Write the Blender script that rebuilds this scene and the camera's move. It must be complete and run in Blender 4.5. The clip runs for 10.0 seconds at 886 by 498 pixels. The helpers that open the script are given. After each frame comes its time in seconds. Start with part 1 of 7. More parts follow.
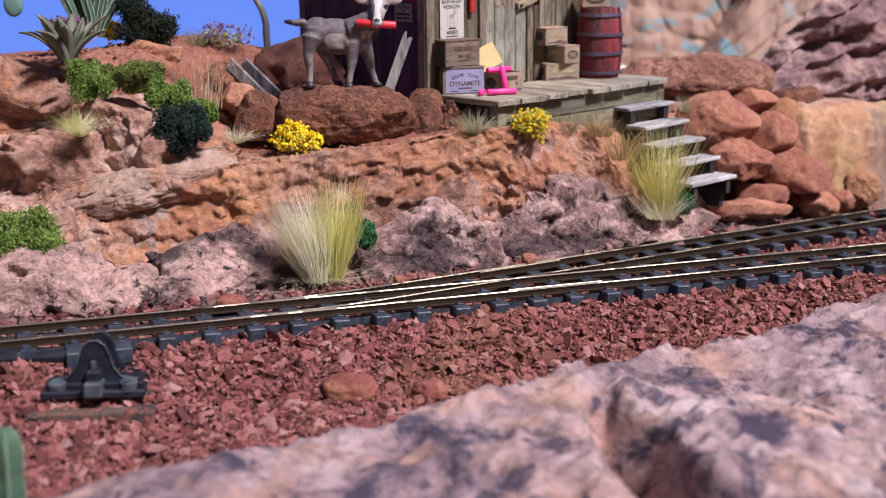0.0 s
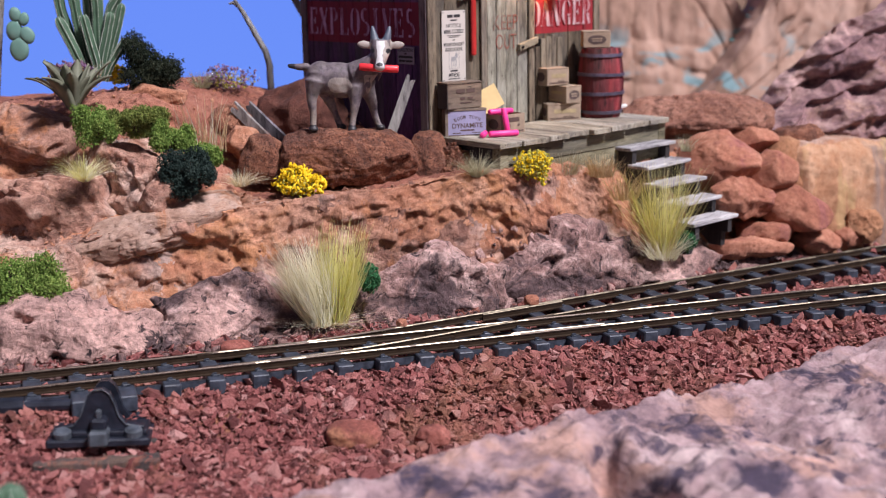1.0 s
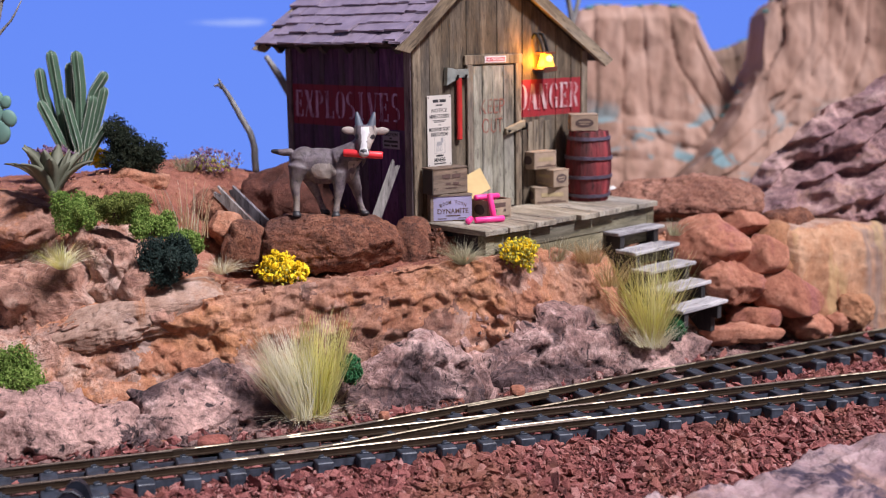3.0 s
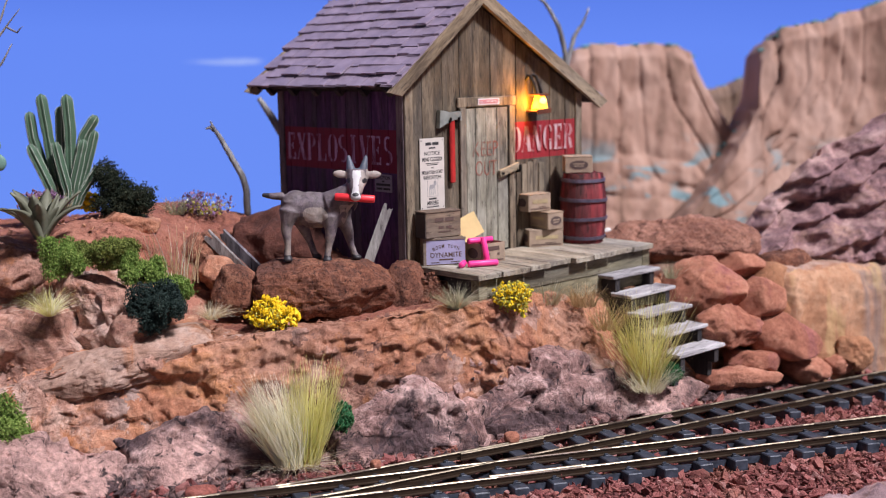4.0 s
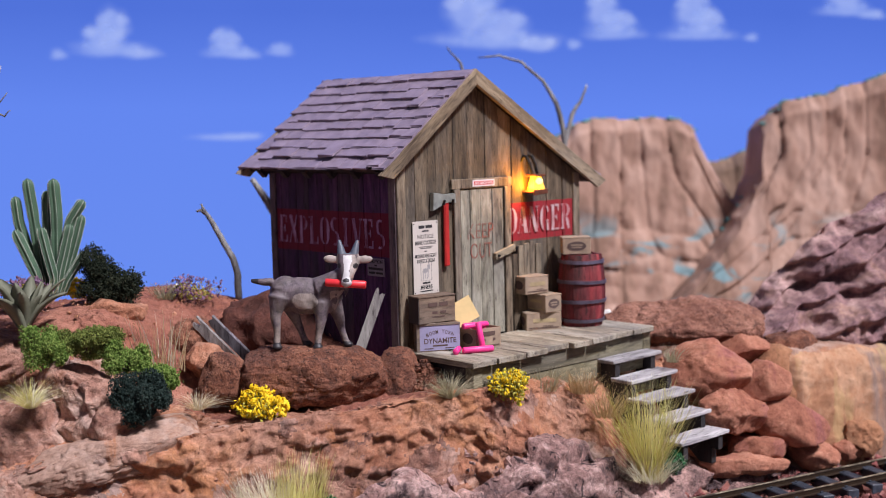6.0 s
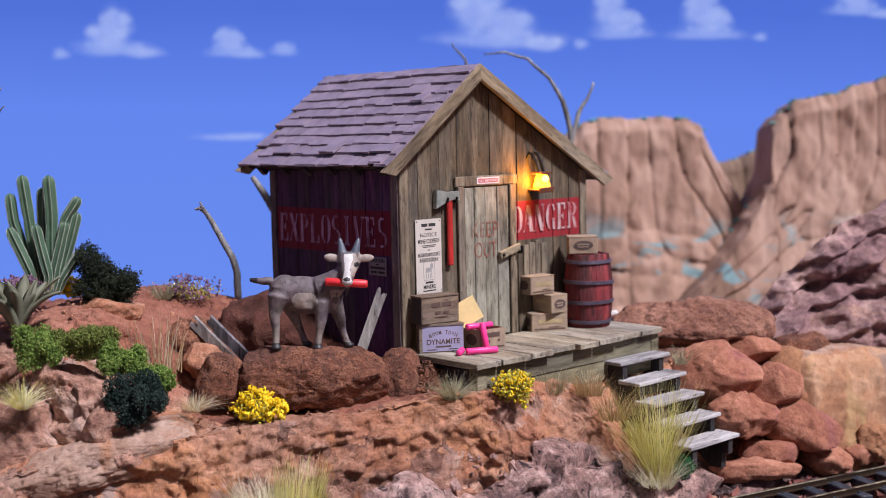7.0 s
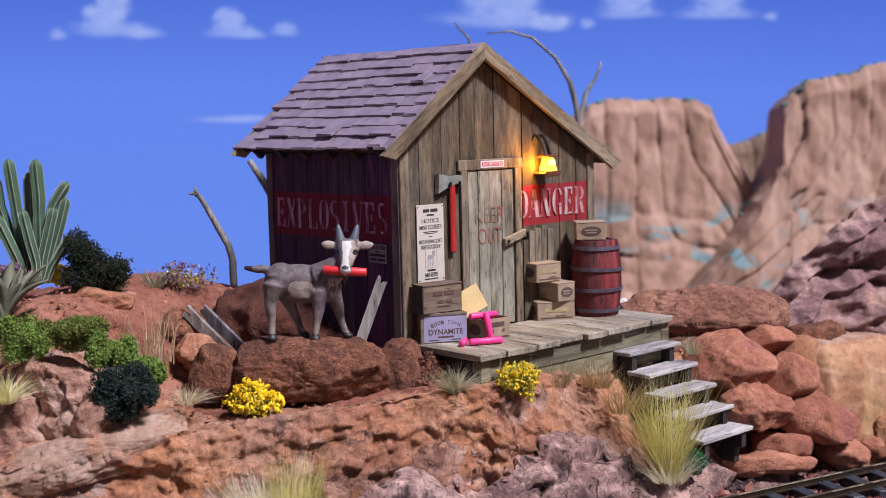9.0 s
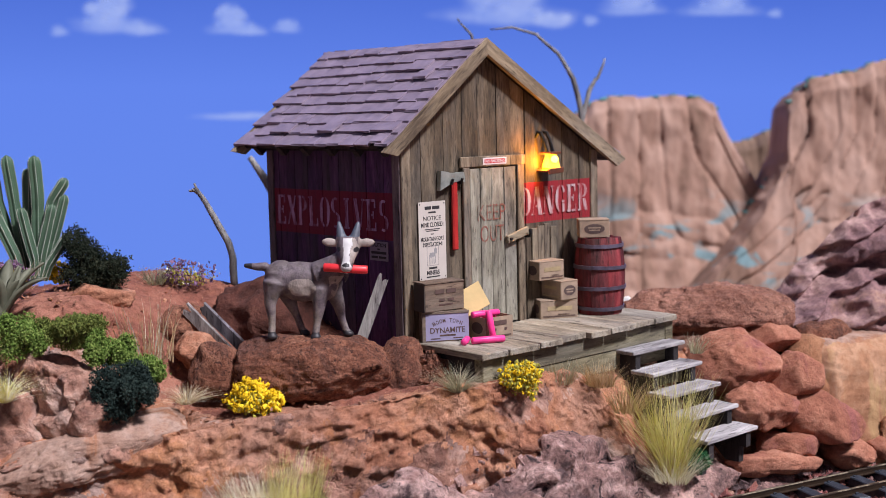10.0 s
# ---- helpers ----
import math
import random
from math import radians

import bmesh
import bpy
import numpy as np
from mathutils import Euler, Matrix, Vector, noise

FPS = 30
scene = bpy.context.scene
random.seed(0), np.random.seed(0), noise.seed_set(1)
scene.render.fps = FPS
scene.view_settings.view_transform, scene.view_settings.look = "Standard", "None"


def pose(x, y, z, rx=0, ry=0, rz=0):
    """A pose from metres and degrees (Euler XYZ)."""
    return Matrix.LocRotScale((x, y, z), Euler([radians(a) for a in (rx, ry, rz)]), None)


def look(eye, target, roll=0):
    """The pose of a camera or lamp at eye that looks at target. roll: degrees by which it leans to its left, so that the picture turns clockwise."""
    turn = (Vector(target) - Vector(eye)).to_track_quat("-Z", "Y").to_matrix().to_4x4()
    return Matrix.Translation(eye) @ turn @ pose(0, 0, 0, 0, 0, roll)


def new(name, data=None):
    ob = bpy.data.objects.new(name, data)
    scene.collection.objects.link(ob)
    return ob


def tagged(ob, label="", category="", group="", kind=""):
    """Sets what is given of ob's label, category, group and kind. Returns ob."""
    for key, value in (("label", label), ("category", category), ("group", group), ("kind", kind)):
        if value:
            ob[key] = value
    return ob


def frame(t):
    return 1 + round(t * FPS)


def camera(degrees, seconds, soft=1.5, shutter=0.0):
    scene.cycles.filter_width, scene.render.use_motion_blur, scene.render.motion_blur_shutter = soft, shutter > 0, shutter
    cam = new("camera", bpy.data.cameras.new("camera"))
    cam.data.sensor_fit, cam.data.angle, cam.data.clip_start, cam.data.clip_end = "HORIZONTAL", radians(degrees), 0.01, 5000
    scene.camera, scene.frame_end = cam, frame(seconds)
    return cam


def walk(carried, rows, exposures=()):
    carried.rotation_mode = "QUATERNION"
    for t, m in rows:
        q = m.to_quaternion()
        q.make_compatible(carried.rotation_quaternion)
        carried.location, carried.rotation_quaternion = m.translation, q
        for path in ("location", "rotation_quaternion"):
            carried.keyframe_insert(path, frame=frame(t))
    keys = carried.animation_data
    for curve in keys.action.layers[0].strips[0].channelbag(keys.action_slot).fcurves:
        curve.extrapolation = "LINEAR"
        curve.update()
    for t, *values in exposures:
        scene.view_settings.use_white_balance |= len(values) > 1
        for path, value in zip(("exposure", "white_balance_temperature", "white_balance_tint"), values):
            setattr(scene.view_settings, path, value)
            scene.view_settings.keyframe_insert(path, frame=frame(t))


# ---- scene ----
# Everything below is written in centimetres; U turns them into metres.
U = 0.01
cam = camera(39.8, 10.0, soft=0.85)
PATH = [
    (0, (0.604, -41.915, 11.779), (0.609, -32.144, 9.651), 1.04),
    (0.5, (0.615, -41.895, 12.152), (0.620, -32.108, 10.098), 0.94),
    (1, (0.663, -42.001, 12.451), (0.624, -32.193, 10.500), 0.73),
    (1.5, (0.756, -41.863, 12.617), (0.710, -32.033, 10.782), 0.75),
    (2, (0.773, -41.615, 12.598), (0.770, -31.757, 10.919), 0.90),
    (2.5, (0.852, -41.406, 12.930), (0.848, -31.531, 11.349), 0.94),
    (4, (1.208, -40.732, 13.507), (1.199, -30.803, 12.314), 0.75),
    (4.5, (1.242, -40.392, 13.599), (1.262, -30.447, 12.555), 0.78),
    (5, (1.457, -40.054, 13.682), (1.483, -30.094, 12.790), 0.62),
    (5.5, (1.595, -39.863, 13.941), (1.599, -29.892, 13.169), 0.49),
    (6, (1.680, -39.674, 14.019), (1.596, -29.695, 13.364), 0.40),
    (7.5, (1.794, -38.274, 13.734), (1.655, -28.294, 13.108), 0.48),
    (8, (1.813, -37.909, 13.863), (1.674, -27.934, 13.165), 0.47),
    (8.5, (1.825, -37.526, 13.856), (1.669, -27.555, 13.105), 0.46),
    (9, (1.839, -37.256, 13.849), (1.660, -27.287, 13.076), 0.41),
    (9.5, (1.883, -37.054, 13.812), (1.677, -27.086, 13.032), 0.48),
    (10, (1.858, -36.903, 13.803), (1.657, -26.936, 13.015), 0.46),
]
walk(cam, [(t, look([U * v for v in eye], [U * v for v in target], roll)) for t, eye, target, roll in PATH], [(0, 0.04), (2.5, 0.03), (4.5, -0.04), (7.5, -0.12), (10, -0.13)])
cam.data.dof.use_dof = True
cam.data.dof.focus_distance = 0.37
cam.data.dof.aperture_fstop = 16.0

# ---- light ----
world = bpy.data.worlds.new("room_light")
scene.world = world
world.use_nodes = True
world.node_tree.nodes["Background"].inputs["Color"].default_value = (0.72, 0.68, 0.98, 1)
world.node_tree.nodes["Background"].inputs["Strength"].default_value = 0.18
sun_data = bpy.data.lights.new("layout_spotlight", "SUN")
sun_data.energy, sun_data.angle, sun_data.color = 6.0, radians(8), (0.96, 0.92, 1.0)
sun = new("layout_spotlight", sun_data)
sun.matrix_world = look((0.54, -0.50, 0.98), (0, 0, 0))


# ---- building helpers ----
def thing(name, label, category, group="", at=(0, 0, 0), turn=0.0, m=None):
    """An Empty that carries a thing's parts."""
    ob = new(name)
    ob.empty_display_size = 0.005
    ob.matrix_world = scaled(m) if m else pose(U * at[0], U * at[1], U * at[2], 0, 0, turn)
    return tagged(ob, label, category, group)


def scaled(m):
    m = m.copy()
    m.translation = m.translation * U
    return m


def part(name, bm, material, parent=None, label="", smooth=False):
    """Links a bmesh, in centimetres, as one mesh object."""
    bmesh.ops.scale(bm, vec=(U, U, U), verts=bm.verts)
    me = bpy.data.meshes.new(name)
    bm.to_mesh(me)
    bm.free()
    return mesh_part(name, me, material, parent, label, smooth)


def mesh_part(name, me, material, parent=None, label="", smooth=False):
    for m in material if isinstance(material, (list, tuple)) else [material]:
        if m.name not in me.materials:
            me.materials.append(m)
    if smooth:
        me.polygons.foreach_set("use_smooth", [True] * len(me.polygons))
    ob = new(name, me)
    if parent is not None:
        ob.parent = parent
    return tagged(ob, label)


def from_arrays(name, verts, faces):
    me = bpy.data.meshes.new(name)
    me.from_pydata((np.asarray(verts, float) * U).tolist(), [], [tuple(int(i) for i in f) for f in faces])
    me.update()
    return me


def box(bm, x0, x1, y0, y1, z0, z1, m=None, bevel=0.0):
    """Adds a box between the given limits."""
    t = Matrix.Translation(((x0 + x1) / 2, (y0 + y1) / 2, (z0 + z1) / 2)) @ Matrix.Diagonal((x1 - x0, y1 - y0, z1 - z0, 1))
    made = bmesh.ops.create_cube(bm, size=1, matrix=(m @ t) if m else t)["verts"]
    if bevel:
        edges = list({e for v in made for e in v.link_edges})
        bmesh.ops.bevel(bm, geom=edges, offset=bevel, segments=1, affect="EDGES", profile=0.5)
    return bm


def wobble(bm, amount, scale=1.0, seed=0.0):
    for v in bm.verts:
        v.co += noise.noise_vector(v.co * scale + Vector((seed, seed * 1.7, -seed))) * amount
    return bm


def tube(bm, points, radii, sides=8, cap=True, material_index=0):
    """A round bar along points, with a radius at each."""
    rings = []
    pts = [Vector(p) for p in points]
    up = Vector((0.13, 0.21, 0.97))
    for i, p in enumerate(pts):
        t = (pts[min(i + 1, len(pts) - 1)] - pts[max(i - 1, 0)]).normalized()
        side = t.cross(up)
        if side.length < 0.1:
            side = t.cross(Vector((1, 0, 0)))
        side.normalize()
        other = t.cross(side)
        r = radii[i]
        rings.append([bm.verts.new(p + (side * math.cos(a) + other * math.sin(a)) * r) for a in [2 * math.pi * k / sides for k in range(sides)]])
    for a, b in zip(rings, rings[1:]):
        for k in range(sides):
            f = bm.faces.new((a[k], a[(k + 1) % sides], b[(k + 1) % sides], b[k]))
            f.material_index = material_index
    if cap:
        bm.faces.new(rings[0][::-1]).material_index = material_index
        bm.faces.new(rings[-1]).material_index = material_index
    return bm


def prism(bm, outline, y0, y1):
    """A flat outline in x and z, given depth along y."""
    front = [bm.verts.new((x, y0, z)) for x, z in outline]
    back = [bm.verts.new((x, y1, z)) for x, z in outline]
    bm.faces.new(front)
    bm.faces.new(back[::-1])
    n = len(outline)
    for i in range(n):
        bm.faces.new((front[i], back[i], back[(i + 1) % n], front[(i + 1) % n]))
    bmesh.ops.recalc_face_normals(bm, faces=bm.faces)
    return bm


def lettering(text, size, bold=0.0):
    """The built-in font as a flat mesh in x and y, centred, in centimetres; the letters are size high."""
    cu = bpy.data.curves.new("writing", "FONT")
    cu.body, cu.size, cu.align_x, cu.align_y, cu.offset = text, size * 1.37, "CENTER", "CENTER", bold
    cu.extrude = 0.004
    ob = bpy.data.objects.new("writing", cu)
    scene.collection.objects.link(ob)
    me = bpy.data.meshes.new_from_object(ob.evaluated_get(bpy.context.evaluated_depsgraph_get()))
    bm = bmesh.new()
    bm.from_mesh(me)
    bpy.data.objects.remove(ob)
    bpy.data.curves.remove(cu)
    bpy.data.meshes.remove(me)
    return bm


# ---- materials ----
def node(nt, kind, **values):
    n = nt.nodes.new(kind)
    for k, v in values.items():
        n.inputs[k].default_value = v
    return n


def grain(nt, coords, scale, detail=6.0, rough=0.6, distortion=0.0):
    n = node(nt, "ShaderNodeTexNoise", Scale=scale, Detail=detail, Roughness=rough, Distortion=distortion)
    nt.links.new(coords, n.inputs["Vector"])
    return n.outputs["Fac"]


def ramp(nt, value, stops):
    n = nt.nodes.new("ShaderNodeValToRGB")
    while len(n.color_ramp.elements) < len(stops):
        n.color_ramp.elements.new(0.5)
    for e, (at, c) in zip(n.color_ramp.elements, stops):
        e.position = at
        e.color = (*c, 1) if len(c) == 3 else c
    nt.links.new(value, n.inputs["Fac"])
    return n.outputs["Color"]


def arith(nt, op, a, b=0.5):
    n = nt.nodes.new("ShaderNodeMath")
    n.operation = op
    for i, v in enumerate((a, b)):
        if isinstance(v, (int, float)):
            n.inputs[i].default_value = v
        else:
            nt.links.new(v, n.inputs[i])
    return n.outputs[0]


def blend(nt, fac, a, b, mode="MIX"):
    n = nt.nodes.new("ShaderNodeMix")
    n.data_type, n.blend_type = "RGBA", mode
    for socket, v in ((n.inputs[0], fac), (n.inputs[6], a), (n.inputs[7], b)):
        if isinstance(v, (int, float)):
            socket.default_value = v
        elif isinstance(v, tuple):
            socket.default_value = (*v, 1)
        else:
            nt.links.new(v, socket)
    return n.outputs[2]


def start(name, rough=0.85, metal=0.0, stretch=(1, 1, 1), spread=0.0):
    """A material with object coordinates in centimetres; spread shifts the grain from piece to piece."""
    m = bpy.data.materials.new(name)
    m.use_nodes = True
    nt = m.node_tree
    p = nt.nodes["Principled BSDF"]
    p.inputs["Roughness"].default_value, p.inputs["Metallic"].default_value = rough, metal
    tc = nt.nodes.new("ShaderNodeTexCoord")
    mp = nt.nodes.new("ShaderNodeMapping")
    mp.inputs["Scale"].default_value = [v / U for v in stretch]
    nt.links.new(tc.outputs["Object"], mp.inputs["Vector"])
    coords = mp.outputs["Vector"]
    info = nt.nodes.new("ShaderNodeObjectInfo")
    if spread:
        add = nt.nodes.new("ShaderNodeVectorMath")
        add.operation = "ADD"
        cm = nt.nodes.new("ShaderNodeCombineXYZ")
        for k, f in enumerate((1.0, 1.7, 2.3)):
            nt.links.new(arith(nt, "MULTIPLY", info.outputs["Random"], spread * f), cm.inputs[k])
        nt.links.new(coords, add.inputs[0])
        nt.links.new(cm.outputs[0], add.inputs[1])
        coords = add.outputs[0]
    return m, nt, p, coords, info, mp.outputs["Vector"]


def relief(nt, p, height, depth, strength=1.0):
    """Fine relief, depth in centimetres."""
    b = node(nt, "ShaderNodeBump", Strength=strength, Distance=depth * U)
    nt.links.new(height, b.inputs["Height"])
    nt.links.new(b.outputs["Normal"], p.inputs["Normal"])


def stone(name, low, mid, high, big=0.35, fine=2.4, depth=0.10, rough=0.9, pits=(0.05, 0.03, 0.05), pit_amount=0.5, accent=None, accent_scale=0.25, accent_at=0.58, pale=None, speckle=0.7, fissures=0.0, pit_at=0.41, contrast=0.13):
    """Weathered stone: three tones at a large and a small scale, dark pits and an accent stain."""
    m, nt, p, co, info, _ = start(name, rough, spread=37.0)
    a, b = grain(nt, co, big, 5.0, 0.65, 0.6), grain(nt, co, fine, 8.0, 0.72, 0.3)
    mixed = arith(nt, "ADD", arith(nt, "MULTIPLY", a, 0.55), arith(nt, "MULTIPLY", b, 0.45))
    colour = ramp(nt, mixed, [(0.5 - contrast, low), (0.50, mid), (0.5 + contrast, high)])
    if accent:
        stain = ramp(nt, grain(nt, co, accent_scale, 6.0, 0.7, 1.0), [(accent_at - 0.05, (0, 0, 0)), (accent_at + 0.05, (1, 1, 1))])
        colour = blend(nt, stain, colour, blend(nt, b, tuple(0.55 * v for v in accent), tuple(min(1, 1.45 * v) for v in accent)))
    if pale:
        wash = ramp(nt, grain(nt, co, accent_scale * 0.7, 5.0, 0.65, 0.5), [(0.50, (0, 0, 0)), (0.62, (0.8, 0.8, 0.8))])
        colour = blend(nt, wash, colour, blend(nt, b, tuple(0.5 * v for v in pale), tuple(min(1, 1.35 * v) for v in pale)))
    if pit_amount:
        holes = ramp(nt, grain(nt, co, fine * 1.3, 4.0, 0.6, 1.2), [(pit_at - 0.08, (1, 1, 1)), (pit_at, (0, 0, 0))])
        colour = blend(nt, arith(nt, "MULTIPLY", holes, pit_amount), colour, pits)
    speck = ramp(nt, grain(nt, co, fine * 2.6, 7.0, 0.78, 0.4), [(0.36, (0.42, 0.40, 0.41)), (0.48, (0.95, 0.95, 0.95)), (0.64, (1.35, 1.35, 1.35))])
    colour = blend(nt, speckle, colour, speck, "MULTIPLY")
    nt.links.new(colour, p.inputs["Base Color"])
    height = arith(nt, "ADD", b, arith(nt, "MULTIPLY", grain(nt, co, fine * 3.5, 6.0, 0.7), 0.4))
    if fissures:
        # thin winding cracks, darkened and sunk into the relief
        line = None
        for scale in (fine * 0.4, fine * 0.9):
            off_line = arith(nt, "ABSOLUTE", arith(nt, "SUBTRACT", grain(nt, co, scale, 4.0, 0.6, 0.3), 0.5))
            one = ramp(nt, off_line, [(0.0, (1, 1, 1)), (0.010, (0.7, 0.7, 0.7)), (0.024, (0, 0, 0))])
            line = one if line is None else arith(nt, "MAXIMUM", line, one)
        broken = ramp(nt, grain(nt, co, fine * 0.6, 4.0, 0.6), [(0.50, (0, 0, 0)), (0.60, (1, 1, 1))])
        line = arith(nt, "MULTIPLY", arith(nt, "MULTIPLY", line, broken), fissures)
        nt.links.new(blend(nt, line, colour, pits), p.inputs["Base Color"])
        height = arith(nt, "SUBTRACT", height, arith(nt, "MULTIPLY", line, 0.8))
    relief(nt, p, height, depth)
    return m


def timber(name, dark, mid, light, along="z", rough=0.8, depth=0.03, spread=29.0, tint=0.35):
    """Weathered wood with grain along one axis, a shade of its own for each board."""
    stretch = {"x": (0.16, 1, 1), "y": (1, 0.16, 1), "z": (1, 1, 0.16)}[along]
    m, nt, p, co, info, plain = start(name, rough, stretch=stretch, spread=spread)
    a, b = grain(nt, co, 1.1, 5.0, 0.6, 0.8), grain(nt, co, 7.0, 8.0, 0.75, 0.2)
    mixed = arith(nt, "ADD", arith(nt, "MULTIPLY", a, 0.5), arith(nt, "MULTIPLY", b, 0.5))
    colour = ramp(nt, mixed, [(0.38, dark), (0.50, mid), (0.60, light)])
    # grey bleaching in patches, dark soaked streaks, and drying cracks along the grain
    grey = sum(mid) / 3
    bleach = ramp(nt, grain(nt, co, 0.55, 5.0, 0.65, 0.4), [(0.48, (0, 0, 0)), (0.66, (0.6, 0.6, 0.6))])
    colour = blend(nt, bleach, colour, blend(nt, b, tuple(0.5 * v for v in (grey * 1.05, grey, grey * 0.92)), tuple(1.5 * v for v in (grey * 1.05, grey, grey * 0.92))))
    soak = ramp(nt, grain(nt, co, 0.9, 6.0, 0.7, 1.0), [(0.36, (0.42, 0.40, 0.42)), (0.52, (1, 1, 1))])
    colour = blend(nt, 0.85, colour, soak, "MULTIPLY")
    split = ramp(nt, grain(nt, co, 11.0, 4.0, 0.6, 0.2), [(0.34, (0.30, 0.28, 0.28)), (0.42, (1, 1, 1))])
    colour = blend(nt, 0.9, colour, split, "MULTIPLY")
    shade = arith(nt, "ADD", arith(nt, "MULTIPLY", info.outputs["Random"], tint), 1.0 - tint / 2)
    hsv = nt.nodes.new("ShaderNodeHueSaturation")
    nt.links.new(shade, hsv.inputs["Value"])
    nt.links.new(colour, hsv.inputs["Color"])
    nt.links.new(hsv.outputs[0], p.inputs["Base Color"])
    relief(nt, p, b, depth)
    return m, nt, p, hsv.outputs[0], plain, b


def plain(name, colour, rough=0.5, metal=0.0, vary=0.25, scale=3.0, depth=0.01):
    """Paint, plastic or metal, with slight unevenness and wear."""
    m, nt, p, co, info, _ = start(name, rough, metal, spread=11.0)
    a = grain(nt, co, scale, 7.0, 0.65)
    nt.links.new(ramp(nt, a, [(0.3, tuple(v * (1 - vary) for v in colour)), (0.7, tuple(min(1, v * (1 + vary)) for v in colour))]), p.inputs["Base Color"])
    nt.links.new(arith(nt, "ADD", arith(nt, "MULTIPLY", a, 0.3), rough - 0.15), p.inputs["Roughness"])
    relief(nt, p, a, depth)
    return m

RED_EARTH = stone("red_earth", (0.23, 0.084, 0.049), (0.44, 0.185, 0.104), (0.60, 0.320, 0.205), 0.22, 1.9, 0.18, accent=(0.47, 0.205, 0.095), accent_scale=0.22, accent_at=0.595, pale=(0.44, 0.240, 0.170), pit_amount=0.35, pits=(0.07, 0.028, 0.020), speckle=0.55, fissures=0.12, contrast=0.10)
PINK_ROCK = stone("pink_grey_rock", (0.13, 0.076, 0.072), (0.34, 0.192, 0.170), (0.62, 0.415, 0.375), 0.42, 1.7, 0.26, accent=(0.115, 0.070, 0.072), accent_scale=0.36, accent_at=0.540, pit_amount=0.95, pits=(0.024, 0.014, 0.018), pale=(0.70, 0.430, 0.370), speckle=0.85, fissures=0.1, pit_at=0.43, contrast=0.075)
FRONT_ROCK = stone("lilac_front_rock", (0.10, 0.062, 0.085), (0.35, 0.230, 0.235), (0.54, 0.405, 0.395), 0.26, 0.8, 0.17, accent=(0.060, 0.042, 0.070), accent_scale=0.50, accent_at=0.555, pit_amount=0.9, pits=(0.05, 0.032, 0.058), pale=(0.50, 0.29, 0.225))
HILL_ROCK = stone("beige_pink_hill_rock", (0.20, 0.092, 0.066), (0.42, 0.222, 0.160), (0.60, 0.40, 0.315), 0.28, 1.4, 0.20, accent=(0.40, 0.16, 0.072), accent_scale=0.3, accent_at=0.56, pit_amount=0.5, pits=(0.06, 0.03, 0.024), pale=(0.46, 0.335, 0.29), speckle=0.7, fissures=0.2, contrast=0.09)
RUST_ROCK = stone("rust_sandstone", (0.11, 0.036, 0.021), (0.285, 0.108, 0.061), (0.49, 0.225, 0.135), 0.6, 4.2, 0.22, accent=(0.17, 0.070, 0.046), accent_scale=0.5, accent_at=0.56, pit_amount=0.8, pits=(0.045, 0.016, 0.012), speckle=0.95, pit_at=0.43)
BRICK_ROCK = stone("smooth_red_rock", (0.23, 0.075, 0.045), (0.37, 0.145, 0.088), (0.51, 0.24, 0.155), 0.4, 2.6, 0.10, accent=(0.29, 0.10, 0.085), accent_scale=0.3, pit_amount=0.35, pits=(0.11, 0.034, 0.026), speckle=0.45)
CREST_EARTH = stone("rust_red_crest_earth", (0.15, 0.050, 0.034), (0.275, 0.098, 0.064), (0.42, 0.185, 0.125), 0.25, 1.8, 0.18, accent=(0.34, 0.13, 0.075), accent_scale=0.3, pit_amount=0.35, pits=(0.06, 0.022, 0.016), speckle=0.55)
PURPLE_ROCK = stone("purple_cliff_rock", (0.080, 0.040, 0.052), (0.27, 0.150, 0.150), (0.50, 0.33, 0.295), 0.30, 1.5, 0.12, accent=(0.36, 0.21, 0.16), accent_scale=0.25, accent_at=0.58, pit_amount=0.5, pits=(0.05, 0.027, 0.04), speckle=0.6)
ORANGE_ROCK = stone("orange_plaster_rock", (0.25, 0.105, 0.048), (0.40, 0.200, 0.108), (0.52, 0.315, 0.195), 0.25, 1.4, 0.07, pit_amount=0.25, pits=(0.16, 0.08, 0.05), speckle=0.35)
OCHRE_ROCK = stone("ochre_brown_plaster", (0.20, 0.078, 0.036), (0.33, 0.15, 0.075), (0.45, 0.24, 0.13), 0.3, 1.6, 0.08, pit_amount=0.3, pits=(0.10, 0.045, 0.025), speckle=0.5)
DUSTY = stone("pale_dusty_plaster", (0.26, 0.145, 0.10), (0.39, 0.25, 0.19), (0.50, 0.36, 0.295), 0.3, 2.0, 0.08, accent=(0.34, 0.16, 0.09), accent_scale=0.4, accent_at=0.58, pit_amount=0.3, pits=(0.18, 0.09, 0.06), speckle=0.5)
DARK_EARTH = stone("dark_red_earth", (0.12, 0.047, 0.032), (0.27, 0.115, 0.076), (0.43, 0.21, 0.145), 0.4, 2.2, 0.2, pit_amount=0.5, pits=(0.04, 0.016, 0.012), fissures=0.3)
# deep red earth, darkened in colour for the shade next to the shed
SHADED_EARTH = stone("shaded_deep_red_earth", (0.045, 0.014, 0.010), (0.112, 0.036, 0.024), (0.19, 0.072, 0.048), 0.4, 1.8, 0.12, pit_amount=0.3, pits=(0.04, 0.014, 0.010), speckle=0.5)
